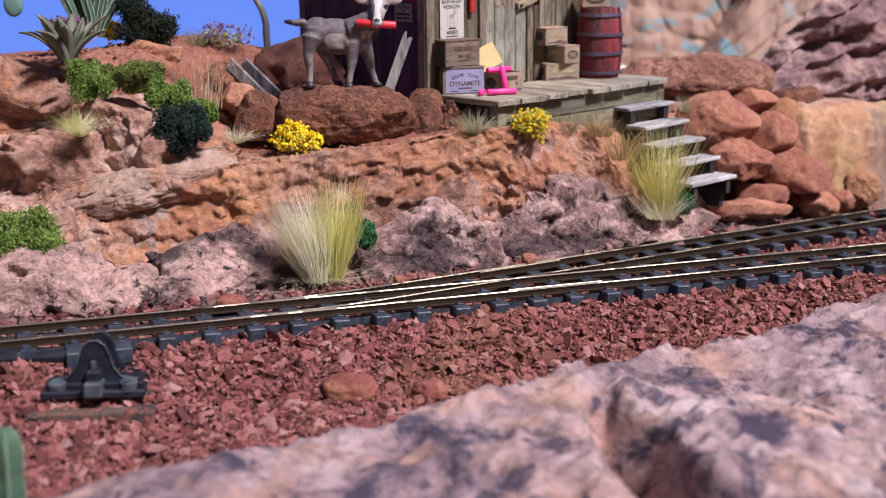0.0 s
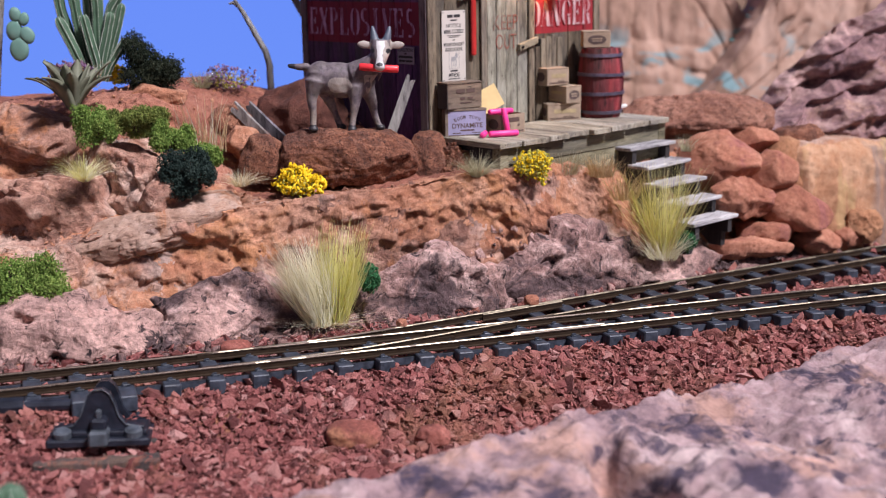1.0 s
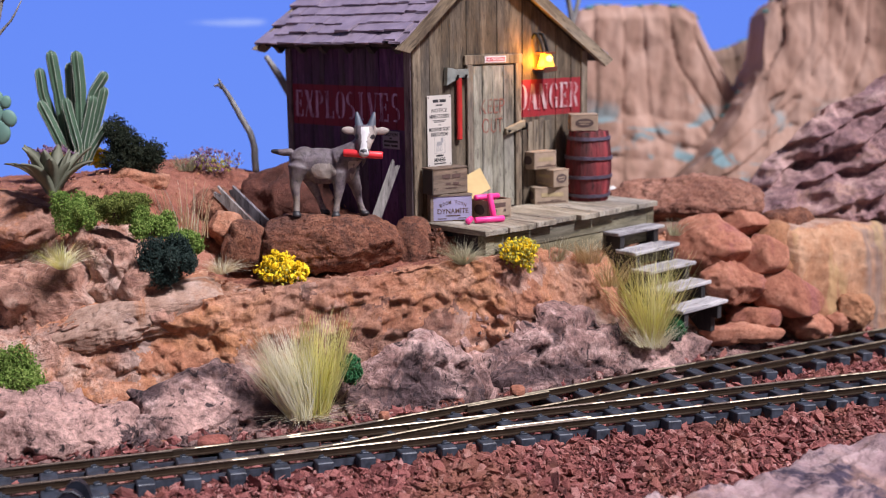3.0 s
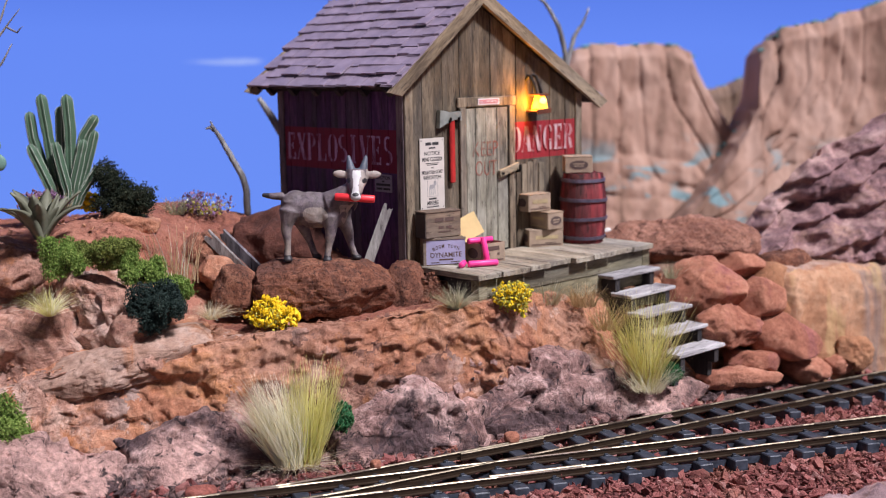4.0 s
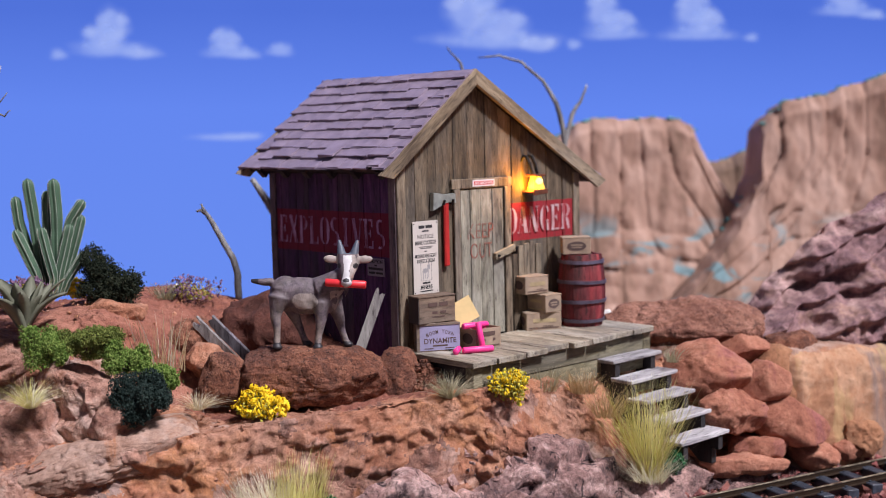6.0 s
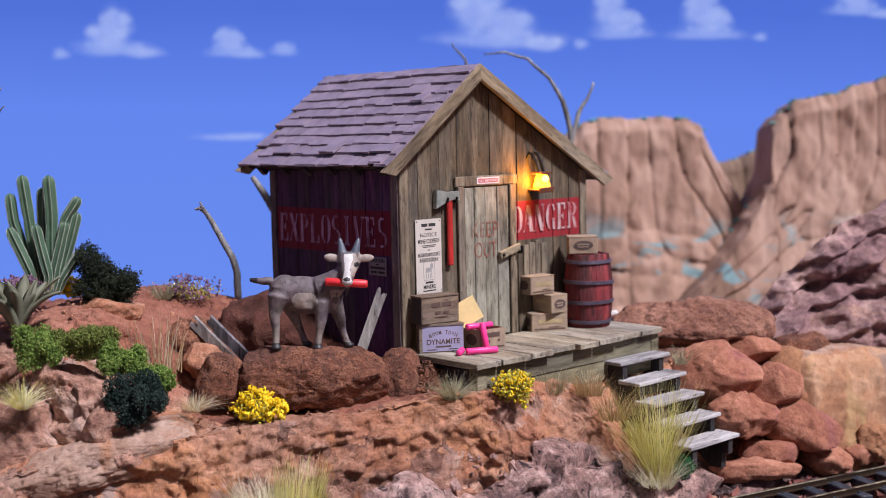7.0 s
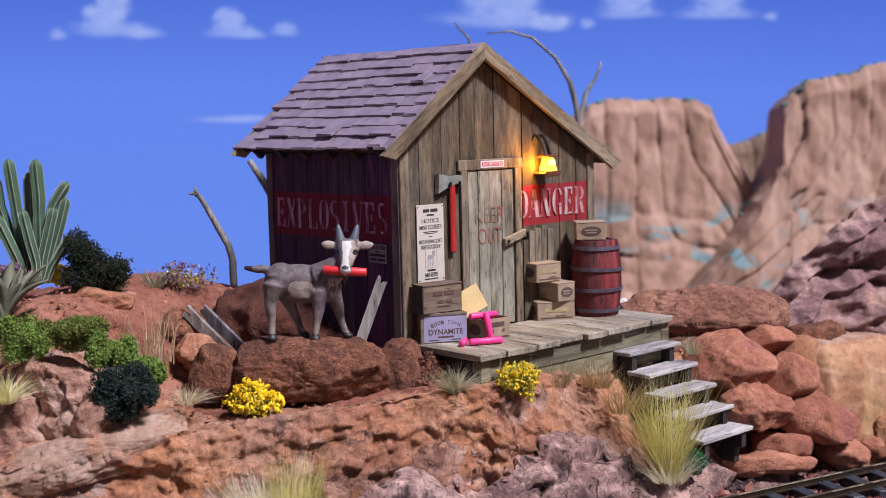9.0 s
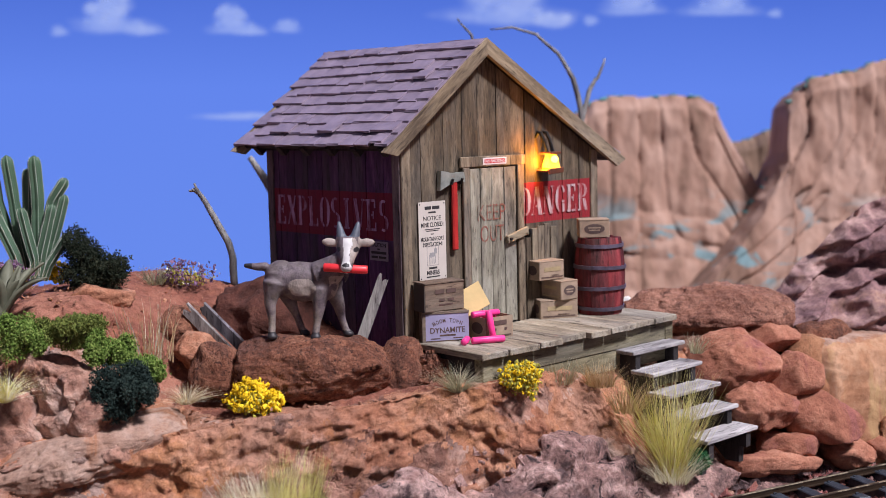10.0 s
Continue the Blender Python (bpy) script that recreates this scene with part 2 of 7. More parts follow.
GRAVEL = stone("red_gravel_bed", (0.055, 0.014, 0.012), (0.13, 0.036, 0.030), (0.24, 0.080, 0.066), 0.5, 3.5, 0.06, accent=(0.36, 0.16, 0.075), accent_scale=0.12, accent_at=0.63, pit_amount=0.0)
CHIP = stone("red_gravel_stone", (0.10, 0.028, 0.022), (0.22, 0.065, 0.048), (0.36, 0.13, 0.10), 0.9, 5.0, 0.03, pit_amount=0.0, accent=(0.34, 0.15, 0.08), accent_scale=0.16, accent_at=0.63)


def chip_material():
    """Crushed stone: a shade for each chip, darker wine red to dusty orange."""
    m, nt, p, co, info, _ = start("crushed_red_stone", 0.9)
    geo = nt.nodes.new("ShaderNodeNewGeometry")
    one = ramp(nt, geo.outputs["Random Per Island"], [(0.0, (0.13, 0.034, 0.033)), (0.4, (0.34, 0.100, 0.092)), (0.8, (0.48, 0.175, 0.155)), (1.0, (0.60, 0.31, 0.28))])
    dust = ramp(nt, grain(nt, co, 0.30, 5.0, 0.65), [(0.52, (0, 0, 0)), (0.68, (0.55, 0.55, 0.55))])
    c = blend(nt, dust, one, (0.36, 0.16, 0.085))
    nt.links.new(blend(nt, 0.6, c, blend(nt, grain(nt, co, 6.0, 4.0, 0.7), (0.35, 0.35, 0.35), (1.0, 1.0, 1.0)), "MULTIPLY"), p.inputs["Base Color"])
    relief(nt, p, grain(nt, co, 9.0, 7.0, 0.75), 0.10)
    return m


CRUSHED = chip_material()



def streaks(m, colour, width=0.75, shift=0.0, amount=0.55, edge=0.06):
    """Runs of dried wash down a rock's face."""
    nt = m.node_tree
    p = nt.nodes["Principled BSDF"]
    old = p.inputs["Base Color"].links[0].from_socket
    tc, mp = nt.nodes.new("ShaderNodeTexCoord"), nt.nodes.new("ShaderNodeMapping")
    mp.inputs["Scale"].default_value = (1 / U, 1 / U, 0.10 / U)
    mp.inputs["Location"].default_value = (shift, shift * 0.7, shift * 0.3)
    nt.links.new(tc.outputs["Object"], mp.inputs["Vector"])
    run = ramp(nt, grain(nt, mp.outputs["Vector"], width, 4.0, 0.55, 0.2), [(0.60 - edge, (0, 0, 0)), (0.60, (amount,) * 3), (0.60 + edge, (0, 0, 0))])
    nt.links.new(blend(nt, run, old, colour), p.inputs["Base Color"])


streaks(ORANGE_ROCK, (0.17, 0.135, 0.130), 0.5, 21.0, 0.7, 0.10)
streaks(ORANGE_ROCK, (0.52, 0.37, 0.17))
# ---- the plan of the land ----
TRACK_TURN = radians(19.11)
TRACK_AT = Vector((-0.78, -8.483))
ALONG = Vector((math.cos(TRACK_TURN), math.sin(TRACK_TURN)))
ACROSS = Vector((-ALONG.y, ALONG.x))
GAUGE = 1.45


def near_rail(s):
    return TRACK_AT.y + 0.3464 * (s - TRACK_AT.x)


def rise(s):
    """The track climbs slightly to the right."""
    return 0.03 * (s + 6.5)


def diverge(a, start_at=-5.0):
    """How far the branch has turned away at a along the track."""
    t = max(0.0, a - start_at)
    return 0.02 * t * t if t < 5.5 else 0.605 + 0.22 * (t - 5.5)


def step01(a, b, v):
    t = min(1.0, max(0.0, (v - a) / (b - a)))
    return t * t * (3 - 2 * t)


def lerp_at(v, xs, ys):
    return float(np.interp(v, xs, ys))


def far_rail(s):
    return near_rail(s) + (GAUGE + diverge((s - TRACK_AT.x) / ALONG.x)) / ALONG.x


def bank_foot(s):
    return far_rail(s) + 0.45


def land(s, d):
    """Height of the layout's ground."""
    foot = bank_foot(s)
    e = (near_rail(s) - d) * ALONG.x
    z = 2.12 + rise(s) - lerp_at(e, (0.3, 0.7, 1.9, 2.7, 4.2, 9.0, 14.0), (0.0, 0.02, 0.66, 1.04, 1.32, 1.52, 1.6))
    z += 0.55 * step01(foot - 0.2, foot + 0.8, d)
    top = lerp_at(s, (-16, -12, -9, -6.5, -4, -1, 1.5, 3.5, 5, 6.6, 8, 10, 12.5, 14), (4.6, 4.9, 5.6, 6.0, 6.4, 6.7, 7.2, 7.25, 6.9, 6.0, 4.7, 4.3, 4.2, 4.6))
    cliff = max(foot + 0.75, lerp_at(s, (-16, -9, -4, 0, 3.3, 6, 9, 14, 20), (-7.2, -6.0, -4.3, -4.1, -3.5, -1.4, 1.2, 4.6, 9.0)))
    z += (top - z) * step01(cliff - 0.1, cliff + lerp_at(s, (-8, 3, 5, 7), (1.15, 1.0, 2.2, 2.6)), d)
    # the hill with the cactus
    hill = step01(-4.6, -10.5, s)
    z += hill * 3.9 * step01(cliff + 1.3, cliff + 6.0, d) + 0.4 * hill * step01(-3.0, 1.0, d)
    # the slope behind goat and shed
    begin = max(lerp_at(s, (-3, 0), (-1.4, -2.2)), foot + 1.4)
    z += (1 - hill) * lerp_at(s, (-8, -4, 0, 6, 9, 12, 16), (3.3, 2.6, 0.35, 0.6, 2.6, 3.4, 2.4)) * step01(begin, max(begin + 3.0, lerp_at(s, (-3, 0, 6, 9), (4.2, 0.6, 1.0, 4.2))), d)
    # the land falls away behind the crest
    z -= lerp_at(s, (-20, 0, 6, 9, 14, 30), (6.5, 6.0, 4.5, 4.5, 5.0, 5.0)) * step01(max(4.6, foot + 4.0), max(13.0, foot + 10.0), d)
    return z


def broken(q, crisp=0.14):
    """Stepped blocks: a level for each cell of broken rock, joined over a narrow crack. Gives the level and the crack."""
    far, at = noise.voronoi(q)
    a, b = noise.cell(at[0] * 13.7), noise.cell(at[1] * 13.7)
    w = step01(0.0, crisp, far[1] - far[0])
    return 0.5 * (a + b) * (1 - w) + a * w, w


def surface(s, d):
    """The roughened ground: its place after crumbling and weathering."""
    z = land(s, d)
    rock = step01(bank_foot(s) - 0.1, bank_foot(s) + 0.9, d)
    q = Vector((s, d, z))
    n1 = noise.fractal(q * 0.5, 0.9, 2.1, 4)
    if rock <= 0.0:
        return s, d, z + 0.06 * n1
    bedded = Vector((s * 0.42 + 0.35 * n1, d * 0.42, (z - 0.16 * s) * 0.85 + 0.2 * n1))
    big, gap1 = broken(bedded, 0.06)
    mid, gap2 = broken(bedded * 2.3 + Vector((3, 7, 1)), 0.08)
    small, gap3 = broken(q * Vector((2.6, 2.6, 3.4)) + Vector((1, 0, 5)), 0.20)
    n4 = noise.fractal(q * 3.4, 0.75, 2.1, 5)
    steep = step01(0.1, 1.1, abs(land(s, d + 0.8) - land(s, d - 0.5)) / 1.3)
    level = 0.10 * big + 0.09 * mid + 0.09 * small
    gaps = 0.06 * (1 - gap1) + 0.04 * (1 - gap2) + 0.02 * (1 - gap3)
    y2 = d - rock * (0.08 + 0.92 * steep) * (0.16 * noise.noise(Vector((s * 0.4, z * 0.5, 3.1))) + level - 0.15 - gaps + 0.05 * n4)
    # a hollow between two outcrops, and one under the flat ledge
    y2 += 0.55 * steep * step01(0.95, 0.15, abs(s - 2.25 + 0.3 * n1)) * step01(6.3, 5.4, z)
    y2 += 0.45 * steep * step01(-11.0, -9.6, s) * step01(-5.0, -6.4, s) * step01(5.5, 4.9, z)
    z2 = z + rock * (0.10 * n1 + (1 - 0.7 * steep) * (0.3 * level - 0.05 - 0.6 * gaps) + 0.05 * n4)
    return s + rock * 0.06 * noise.fractal(q * 2.2 + Vector((5, 5, 5)), 0.8, 2.1, 3), y2, z2


def ground_mesh():
    """One sheet: its rows lie closer where the ground is steep, so that cliffs are as finely cut as the flats."""
    ss = np.concatenate([np.arange(-46, -15.5, 1.2), np.arange(-15.5, 18, 0.07), np.arange(18, 50, 1.0)])
    front, back, rows = np.arange(-52, -14, 1.5), np.arange(9, 50.5, 1.0), 330
    probe = np.arange(-14, 9, 0.1)
    w = len(ss)
    columns = []
    for s in ss:
        heights = np.array([land(s, d) for d in probe])
        pace = np.hypot(0.1, np.diff(heights)) * np.where(probe[1:] < bank_foot(s), 0.35, np.where(probe[1:] > 5, 0.35, 1.0))
        pace = np.convolve(np.pad(pace, 4, "edge"), np.ones(9) / 9, "valid")
        run = np.concatenate([[0], np.cumsum(pace)])
        mid = np.interp(np.linspace(0, run[-1], rows, endpoint=False), run, probe)
        near = -16 < s < 18.5
        columns.append([(s, d, land(s, d)) for d in front] + [surface(s, d) if near else (s, d, land(s, d)) for d in mid] + [(s, d, land(s, d)) for d in back])
    n = len(columns[0])
    verts = [columns[i][j] for j in range(n) for i in range(w)]
    faces = [(j * w + i, j * w + i + 1, j * w + w + i + 1, j * w + w + i) for j in range(n - 1) for i in range(w - 1)]
    return from_arrays("ground", verts, faces)


ground = mesh_part("ground", ground_mesh(), [RED_EARTH, GRAVEL, HILL_ROCK, CREST_EARTH], smooth=True)
for f in ground.data.polygons:
    x, y = f.center.x / U, f.center.y / U
    if near_rail(x) - 11 < y < bank_foot(x) + 0.35 and abs(x) < 30:
        f.material_index = 1
    elif x < 3 and y > -1.9 + 1.1 * noise.fractal(Vector((x * 0.5, y * 0.5, 7.0)), 0.8, 2.1, 5):
        f.material_index = 3
    elif y < 3 and noise.fractal(Vector((x * 0.45, y * 0.45, f.center.z / U * 0.6)), 0.8, 2.2, 6) > lerp_at(x, (-9, -6, 4, 8), (-0.12, 0.22, 0.16, 0.0)):
        f.material_index = 2
tagged(ground, "rough red-brown earth and rock face of a desert model layout", "ground", kind="structure")


# ---- backdrop ----
def sky_material():
    m, nt, p, co, info, _ = start("painted_sky", 1.0)
    sep = nt.nodes.new("ShaderNodeSeparateXYZ")
    nt.links.new(co, sep.inputs[0])
    tone = arith(nt, "DIVIDE", sep.outputs["Z"], 40.0)
    c = ramp(nt, tone, [(0.10, (0.150, 0.285, 0.93)), (0.46, (0.130, 0.255, 0.92)), (0.64, (0.075, 0.165, 0.72))])
    c = blend(nt, arith(nt, "MULTIPLY", grain(nt, co, 0.05, 3.0), 0.25), c, (0.17, 0.29, 0.95))
    p.inputs["Base Color"].default_value = (0, 0, 0, 1)
    p.inputs["Specular IOR Level"].default_value = 0.0
    nt.links.new(c, p.inputs["Emission Color"])
    p.inputs["Emission Strength"].default_value = 1.0
    return m


def cloud_material():
    m, nt, p, co, info, _ = start("painted_cloud", 1.0)
    p.inputs["Base Color"].default_value = (0, 0, 0, 1)
    p.inputs["Specular IOR Level"].default_value = 0.0
    n = grain(nt, co, 0.35, 4.0, 0.6)
    nt.links.new(ramp(nt, n, [(0.35, (0.30, 0.42, 0.95)), (0.65, (0.44, 0.54, 0.98))]), p.inputs["Emission Color"])
    p.inputs["Emission Strength"].default_value = 1.0
    soft = nt.nodes.new("ShaderNodeAttribute")
    soft.attribute_name = "thin"
    a = arith(nt, "MULTIPLY", soft.outputs["Fac"], arith(nt, "ADD", arith(nt, "MULTIPLY", n, 1.1), 0.15))
    nt.links.new(ramp(nt, a, [(0.0, (0, 0, 0)), (0.55, (0.75, 0.75, 0.75))]), p.inputs["Alpha"])
    return m


SKY, CLOUD = sky_material(), cloud_material()
bm = bmesh.new()
box(bm, -75, 85, 52.0, 52.6, -6, 62)
tagged(part("backdrop", bm, SKY), "painted bright blue sky backdrop board", "backdrop", kind="structure")


def cloud(at, puffs, seed):
    """A small painted cloud, flat on the backdrop: overlapping puffs that thin out towards their rims."""
    rnd = random.Random(seed)
    bm = bmesh.new()
    thin = bm.verts.layers.float.new("thin")
    soft, crisp = ((0.2, 1.0), (0.55, 0.85), (0.85, 0.5), (1.1, 0.22), (1.45, 0.0)), ((0.3, 0.55), (0.75, 0.5), (0.95, 0.32), (1.1, 0.12), (1.25, 0.0))
    puffs = [(p, soft) for p in puffs]
    for (x, z, rx, rz), _ in list(puffs):
        # small round heads that swell from the upper rim
        for j in range(5 if rz > 0.8 else 3 if rz > 0.5 else 0):
            a = math.pi * (0.08 + 0.84 * (j + rnd.uniform(0.15, 0.85)) / (5 if rz > 0.8 else 3))
            r = rnd.uniform(0.30, 0.48) * min(rx, 1.1 * rz)
            puffs.append(((x + 0.86 * rx * math.cos(a), z + 0.78 * rz * math.sin(a), r * 1.1, r), crisp))
    for k, ((x, z, rx, rz), fade) in enumerate(puffs):
        rings = []
        for r, value in fade:
            ring = []
            for i in range(24):
                a = 2 * math.pi * i / 24
                w = r * (1 + 0.10 * math.sin(3 * a + seed) + 0.05 * math.sin(7 * a + 2 * seed))
                v = bm.verts.new((x + rx * w * math.cos(a), -0.03 * k, z + rz * w * math.sin(a) * (0.55 if math.sin(a) < 0 else 1.0)))
                v[thin] = value
                ring.append(v)
            rings.append(ring)
        bm.faces.new(rings[0])
        for ra, rb in zip(rings, rings[1:]):
            for i in range(24):
                bm.faces.new((ra[i], ra[(i + 1) % 24], rb[(i + 1) % 24], rb[i]))
    ob = part("cloud", bm, CLOUD)
    ob.visible_shadow = False
    ob.location = (U * at[0], U * 51.9, U * at[2])
    return tagged(ob, "small pale lavender cloud painted on the blue backdrop", "cloud", "painted clouds")


cloud((-24.0, 0, 22.1), [(0, 0.5, 2.5, 0.7), (0.3, 2, 1, 1.5), (-0.5, 1.125, 1.3, 1.125), (2.3, 0.2, 1.3, 0.45)], 1)
cloud((-27.8, 0, 21.9), [(0, 0.3, 0.6, 0.45)], 2)
cloud((-15.1, 0, 22.1), [(0, 0.4, 1.7, 0.6), (-0.3, 1.125, 1, 0.875), (1.2, 0.2, 1, 0.4)], 3)
cloud((-11.3, 0, 22.3), [(0, 0.3, 0.9, 0.55)], 4)
cloud((-15.3, 0, 16.1), [(0, 0.1, 2.2, 0.3), (1.2, 0.2, 1.4, 0.26)], 5)
cloud((4.4, 0, 22.7), [(0, 0.7, 3.9, 0.8), (-1.7, 2.5, 1.5, 2.25), (-0.7, 3.75, 1.3, 1.625), (0.8, 1.5, 1.6, 1.375), (3.4, 0.4, 1.3, 0.6)], 6)
cloud((10.5, 0, 22.9), [(0, 0.3, 0.5, 0.45)], 7)
cloud((13.3, 0, 23.6), [(0, 0.4, 2, 0.6), (-0.8, 1.875, 1.1, 1.625), (0.4, 1.125, 1.2, 0.875)], 8)
cloud((19.6, 0, 23.6), [(0, 0.4, 2.4, 0.6), (-0.4, 2, 1.2, 1.75), (0.7, 1.125, 1.1, 1)], 9)
cloud((23.6, 0, 23.6), [(0, 0.2, 0.5, 0.35)], 11)
cloud((30.6, 0, 25.3), [(0, 0.5, 1.9, 0.6), (-0.2, 1.375, 1.2, 1), (1.9, 0.2, 0.9, 0.4)], 10)


def mesa_material():
    """Peach and brown scenic paint, brushed on in tall soft strokes, with smears of blue-green low down."""
    m, nt, p, co, info, _ = start("carved_mesa_paint", 0.95, stretch=(1, 1, 0.3), spread=9.0)
    tall, soft = grain(nt, co, 0.9, 4.0, 0.6, 0.3), grain(nt, co, 0.25, 3.0, 0.5)
    mixed = arith(nt, "ADD", arith(nt, "MULTIPLY", tall, 0.5), arith(nt, "MULTIPLY", soft, 0.5))
    c = ramp(nt, mixed, [(0.40, (0.215, 0.127, 0.090)), (0.48, (0.335, 0.200, 0.147)), (0.62, (0.46, 0.302, 0.236))])
    tc, mp, sep = nt.nodes.new("ShaderNodeTexCoord"), nt.nodes.new("ShaderNodeMapping"), nt.nodes.new("ShaderNodeSeparateXYZ")
    mp.inputs["Scale"].default_value = (0.6 / U, 0.6 / U, 1.3 / U)
    nt.links.new(tc.outputs["Object"], mp.inputs["Vector"])
    nt.links.new(tc.outputs["Object"], sep.inputs[0])
    low = ramp(nt, arith(nt, "DIVIDE", sep.outputs["Z"], 20 * U), [(0.28, (0, 0, 0)), (0.38, (1, 1, 1)), (0.50, (1, 1, 1)), (0.60, (0, 0, 0))])
    smear = ramp(nt, grain(nt, mp.outputs["Vector"], 0.5, 4.0, 0.6, 0.8), [(0.55, (0, 0, 0)), (0.62, (0.85, 0.85, 0.85))])
    c = blend(nt, arith(nt, "MULTIPLY", low, smear), c, (0.16, 0.29, 0.32))
    nt.links.new(c, p.inputs["Base Color"])
    relief(nt, p, tall, 0.12)
    return m


MESA = mesa_material()
FAR_WALL = plain("far_canyon_paint", (0.20, 0.125, 0.085), 0.95, 0.0, 0.4, 0.5)
SCRUB = plain("blue_green_scrub", (0.10, 0.25, 0.25), 0.9)


def mesa(name, outline, y, seed, label, lean, wide=(0.8, 1.7), material=None):
    """A carved cliff front: tall rounded columns above that break into blocks and lean out as scree below."""
    rnd = random.Random(seed)
    px, pz = [p[0] for p in outline], [p[1] for p in outline]
    left, right = px[0], px[-1]
    edges = [left - 14.0]
    while edges[-1] < right + 14.0:
        edges.append(edges[-1] + rnd.uniform(*wide))
    breaks, proud = [], []
    for _ in edges:
        v, run, out = 1.0 - rnd.uniform(0.28, 0.5), [], [rnd.uniform(0, 0.9)]
        while v > -0.3:
            run.append(v)
            out.append(rnd.uniform(0, 0.8))
            v -= rnd.uniform(0.05, 0.15)
        breaks.append(run)
        proud.append(out)
    xs = np.arange(left, right + 0.01, 0.10)
    foot, rows = 2.0, 150
    verts, faces = [], []
    crest = []
    for x in xs:
        i = int(np.searchsorted(edges, x)) - 1
        crest.append(lerp_at(x, px, pz) + 0.25 * (proud[i][0] - 0.45) + 0.12 * noise.noise(Vector((x * 1.4, seed, 0))))
    for j in range(rows + 1):
        v = j / rows
        for x, top in zip(xs, crest):
            z = foot + (top - foot) * v
            u = x + lean(x, z) + 0.18 * noise.noise(Vector((x * 0.5, z * 0.35, seed)))
            i = int(np.searchsorted(edges, u)) - 1
            c = abs(2 * (u - edges[i]) / (edges[i + 1] - edges[i]) - 1)
            vv = v + 0.02 * noise.noise(Vector((x, z, seed + 4)))
            k = sum(1 for b in breaks[i] if vv < b)
            above = breaks[i][k - 1] - vv if k else 1.0
            below = vv - breaks[i][k] if k < len(breaks[i]) else 1.0
            ends = min(1.0, above / 0.035, (below + 0.01) / 0.05) if k else min(1.0, (below + 0.01) / 0.05)
            body = max(0.0, 1 - c ** 9) ** 0.7 * max(0.0, ends) ** 0.5
            depth = body * 0.26 + proud[i][k] * (0.36 if k == 0 else 0.40) + 0.22 * noise.fractal(Vector((x * 0.7, z * 0.4, seed)), 0.9, 2.0, 3)
            edge = min(x - left, right - x)
            back_off = 2.2 * (1 - min(1.0, edge / 2.0)) ** 2 + 0.8 * max(0.0, v - 0.95) / 0.05
            verts.append((x, y - 6.0 * max(0.0, (17.5 - z) / 15.5) ** 1.5 - depth + back_off, z))
    w = len(xs)
    for j in range(rows):
        for i in range(w - 1):
            a = j * w + i
            faces.append((a, a + 1, a + w + 1, a + w))
    base = len(verts)
    for x, top in zip(xs, crest):
        verts.append((x, y + 3.4, top - 0.2))
    for i in range(w - 1):
        faces.append((rows * w + i, rows * w + i + 1, base + i + 1, base + i))
    ob = mesh_part(name, from_arrays(name, verts, faces), material or MESA, smooth=True)
    bm = bmesh.new()
    for x, top in zip(xs, crest):
        if rnd.random() < 0.30:
            bmesh.ops.create_icosphere(bm, subdivisions=1, radius=0.10 + 0.08 * rnd.random(), matrix=Matrix.Translation((x, y + 0.2 + rnd.random(), top)) @ Matrix.Diagonal((1.6, 1, 0.6, 1)))
    tagged(part("scrub", bm, SCRUB, ob), "blue-green scrub along the rim", kind="stuff")
    return tagged(ob, label, "mesa", "canyon backdrop")


mesa("mesa", [(3.0, 13.0), (6.6, 15.4), (8.2, 16.2), (8.9, 16.8), (9.6, 17.0), (11.6, 17.1), (13.7, 17.2), (15.1, 17.1), (15.8, 16.7), (16.3, 15.4), (17.0, 14.1), (18.0, 12.4), (19.0, 10.8), (20.5, 8.8), (22.0, 7.0)], 33.0, 3.0, "tan fluted mesa carved and painted behind the layout", lambda x, z: -0.5 * max(0.0, 15.5 - z) * step01(12.0, 16.5, x))
mesa("mesa", [(14.5, 11.0), (17.7, 14.4), (19.9, 14.9), (20.9, 15.4), (22.4, 15.8), (25.5, 16.2)], 41.0, 8.0, "far brown canyon wall between two mesas", lambda x, z: 0.0, (0.5, 0.9), FAR_WALL)
mesa("mesa", [(11.5, 4.6), (13.5, 6.6), (15.5, 8.5), (17.3, 11.0), (18.3, 12.6), (18.9, 14.2), (19.1, 16.7), (19.6, 17.3), (20.5, 17.9), (23.1, 18.4), (23.7, 18.9), (24.8, 19.1), (26.0, 19.5), (29.0, 20.6), (34.0, 22.0)], 30.0, 5.0, "large tan fluted mesa with boulders at its foot", lambda x, z: lerp_at(x, (16, 20, 26), (0.85, 0.55, 0.2)) * max(0.0, 15.0 - z), (0.9, 1.9))


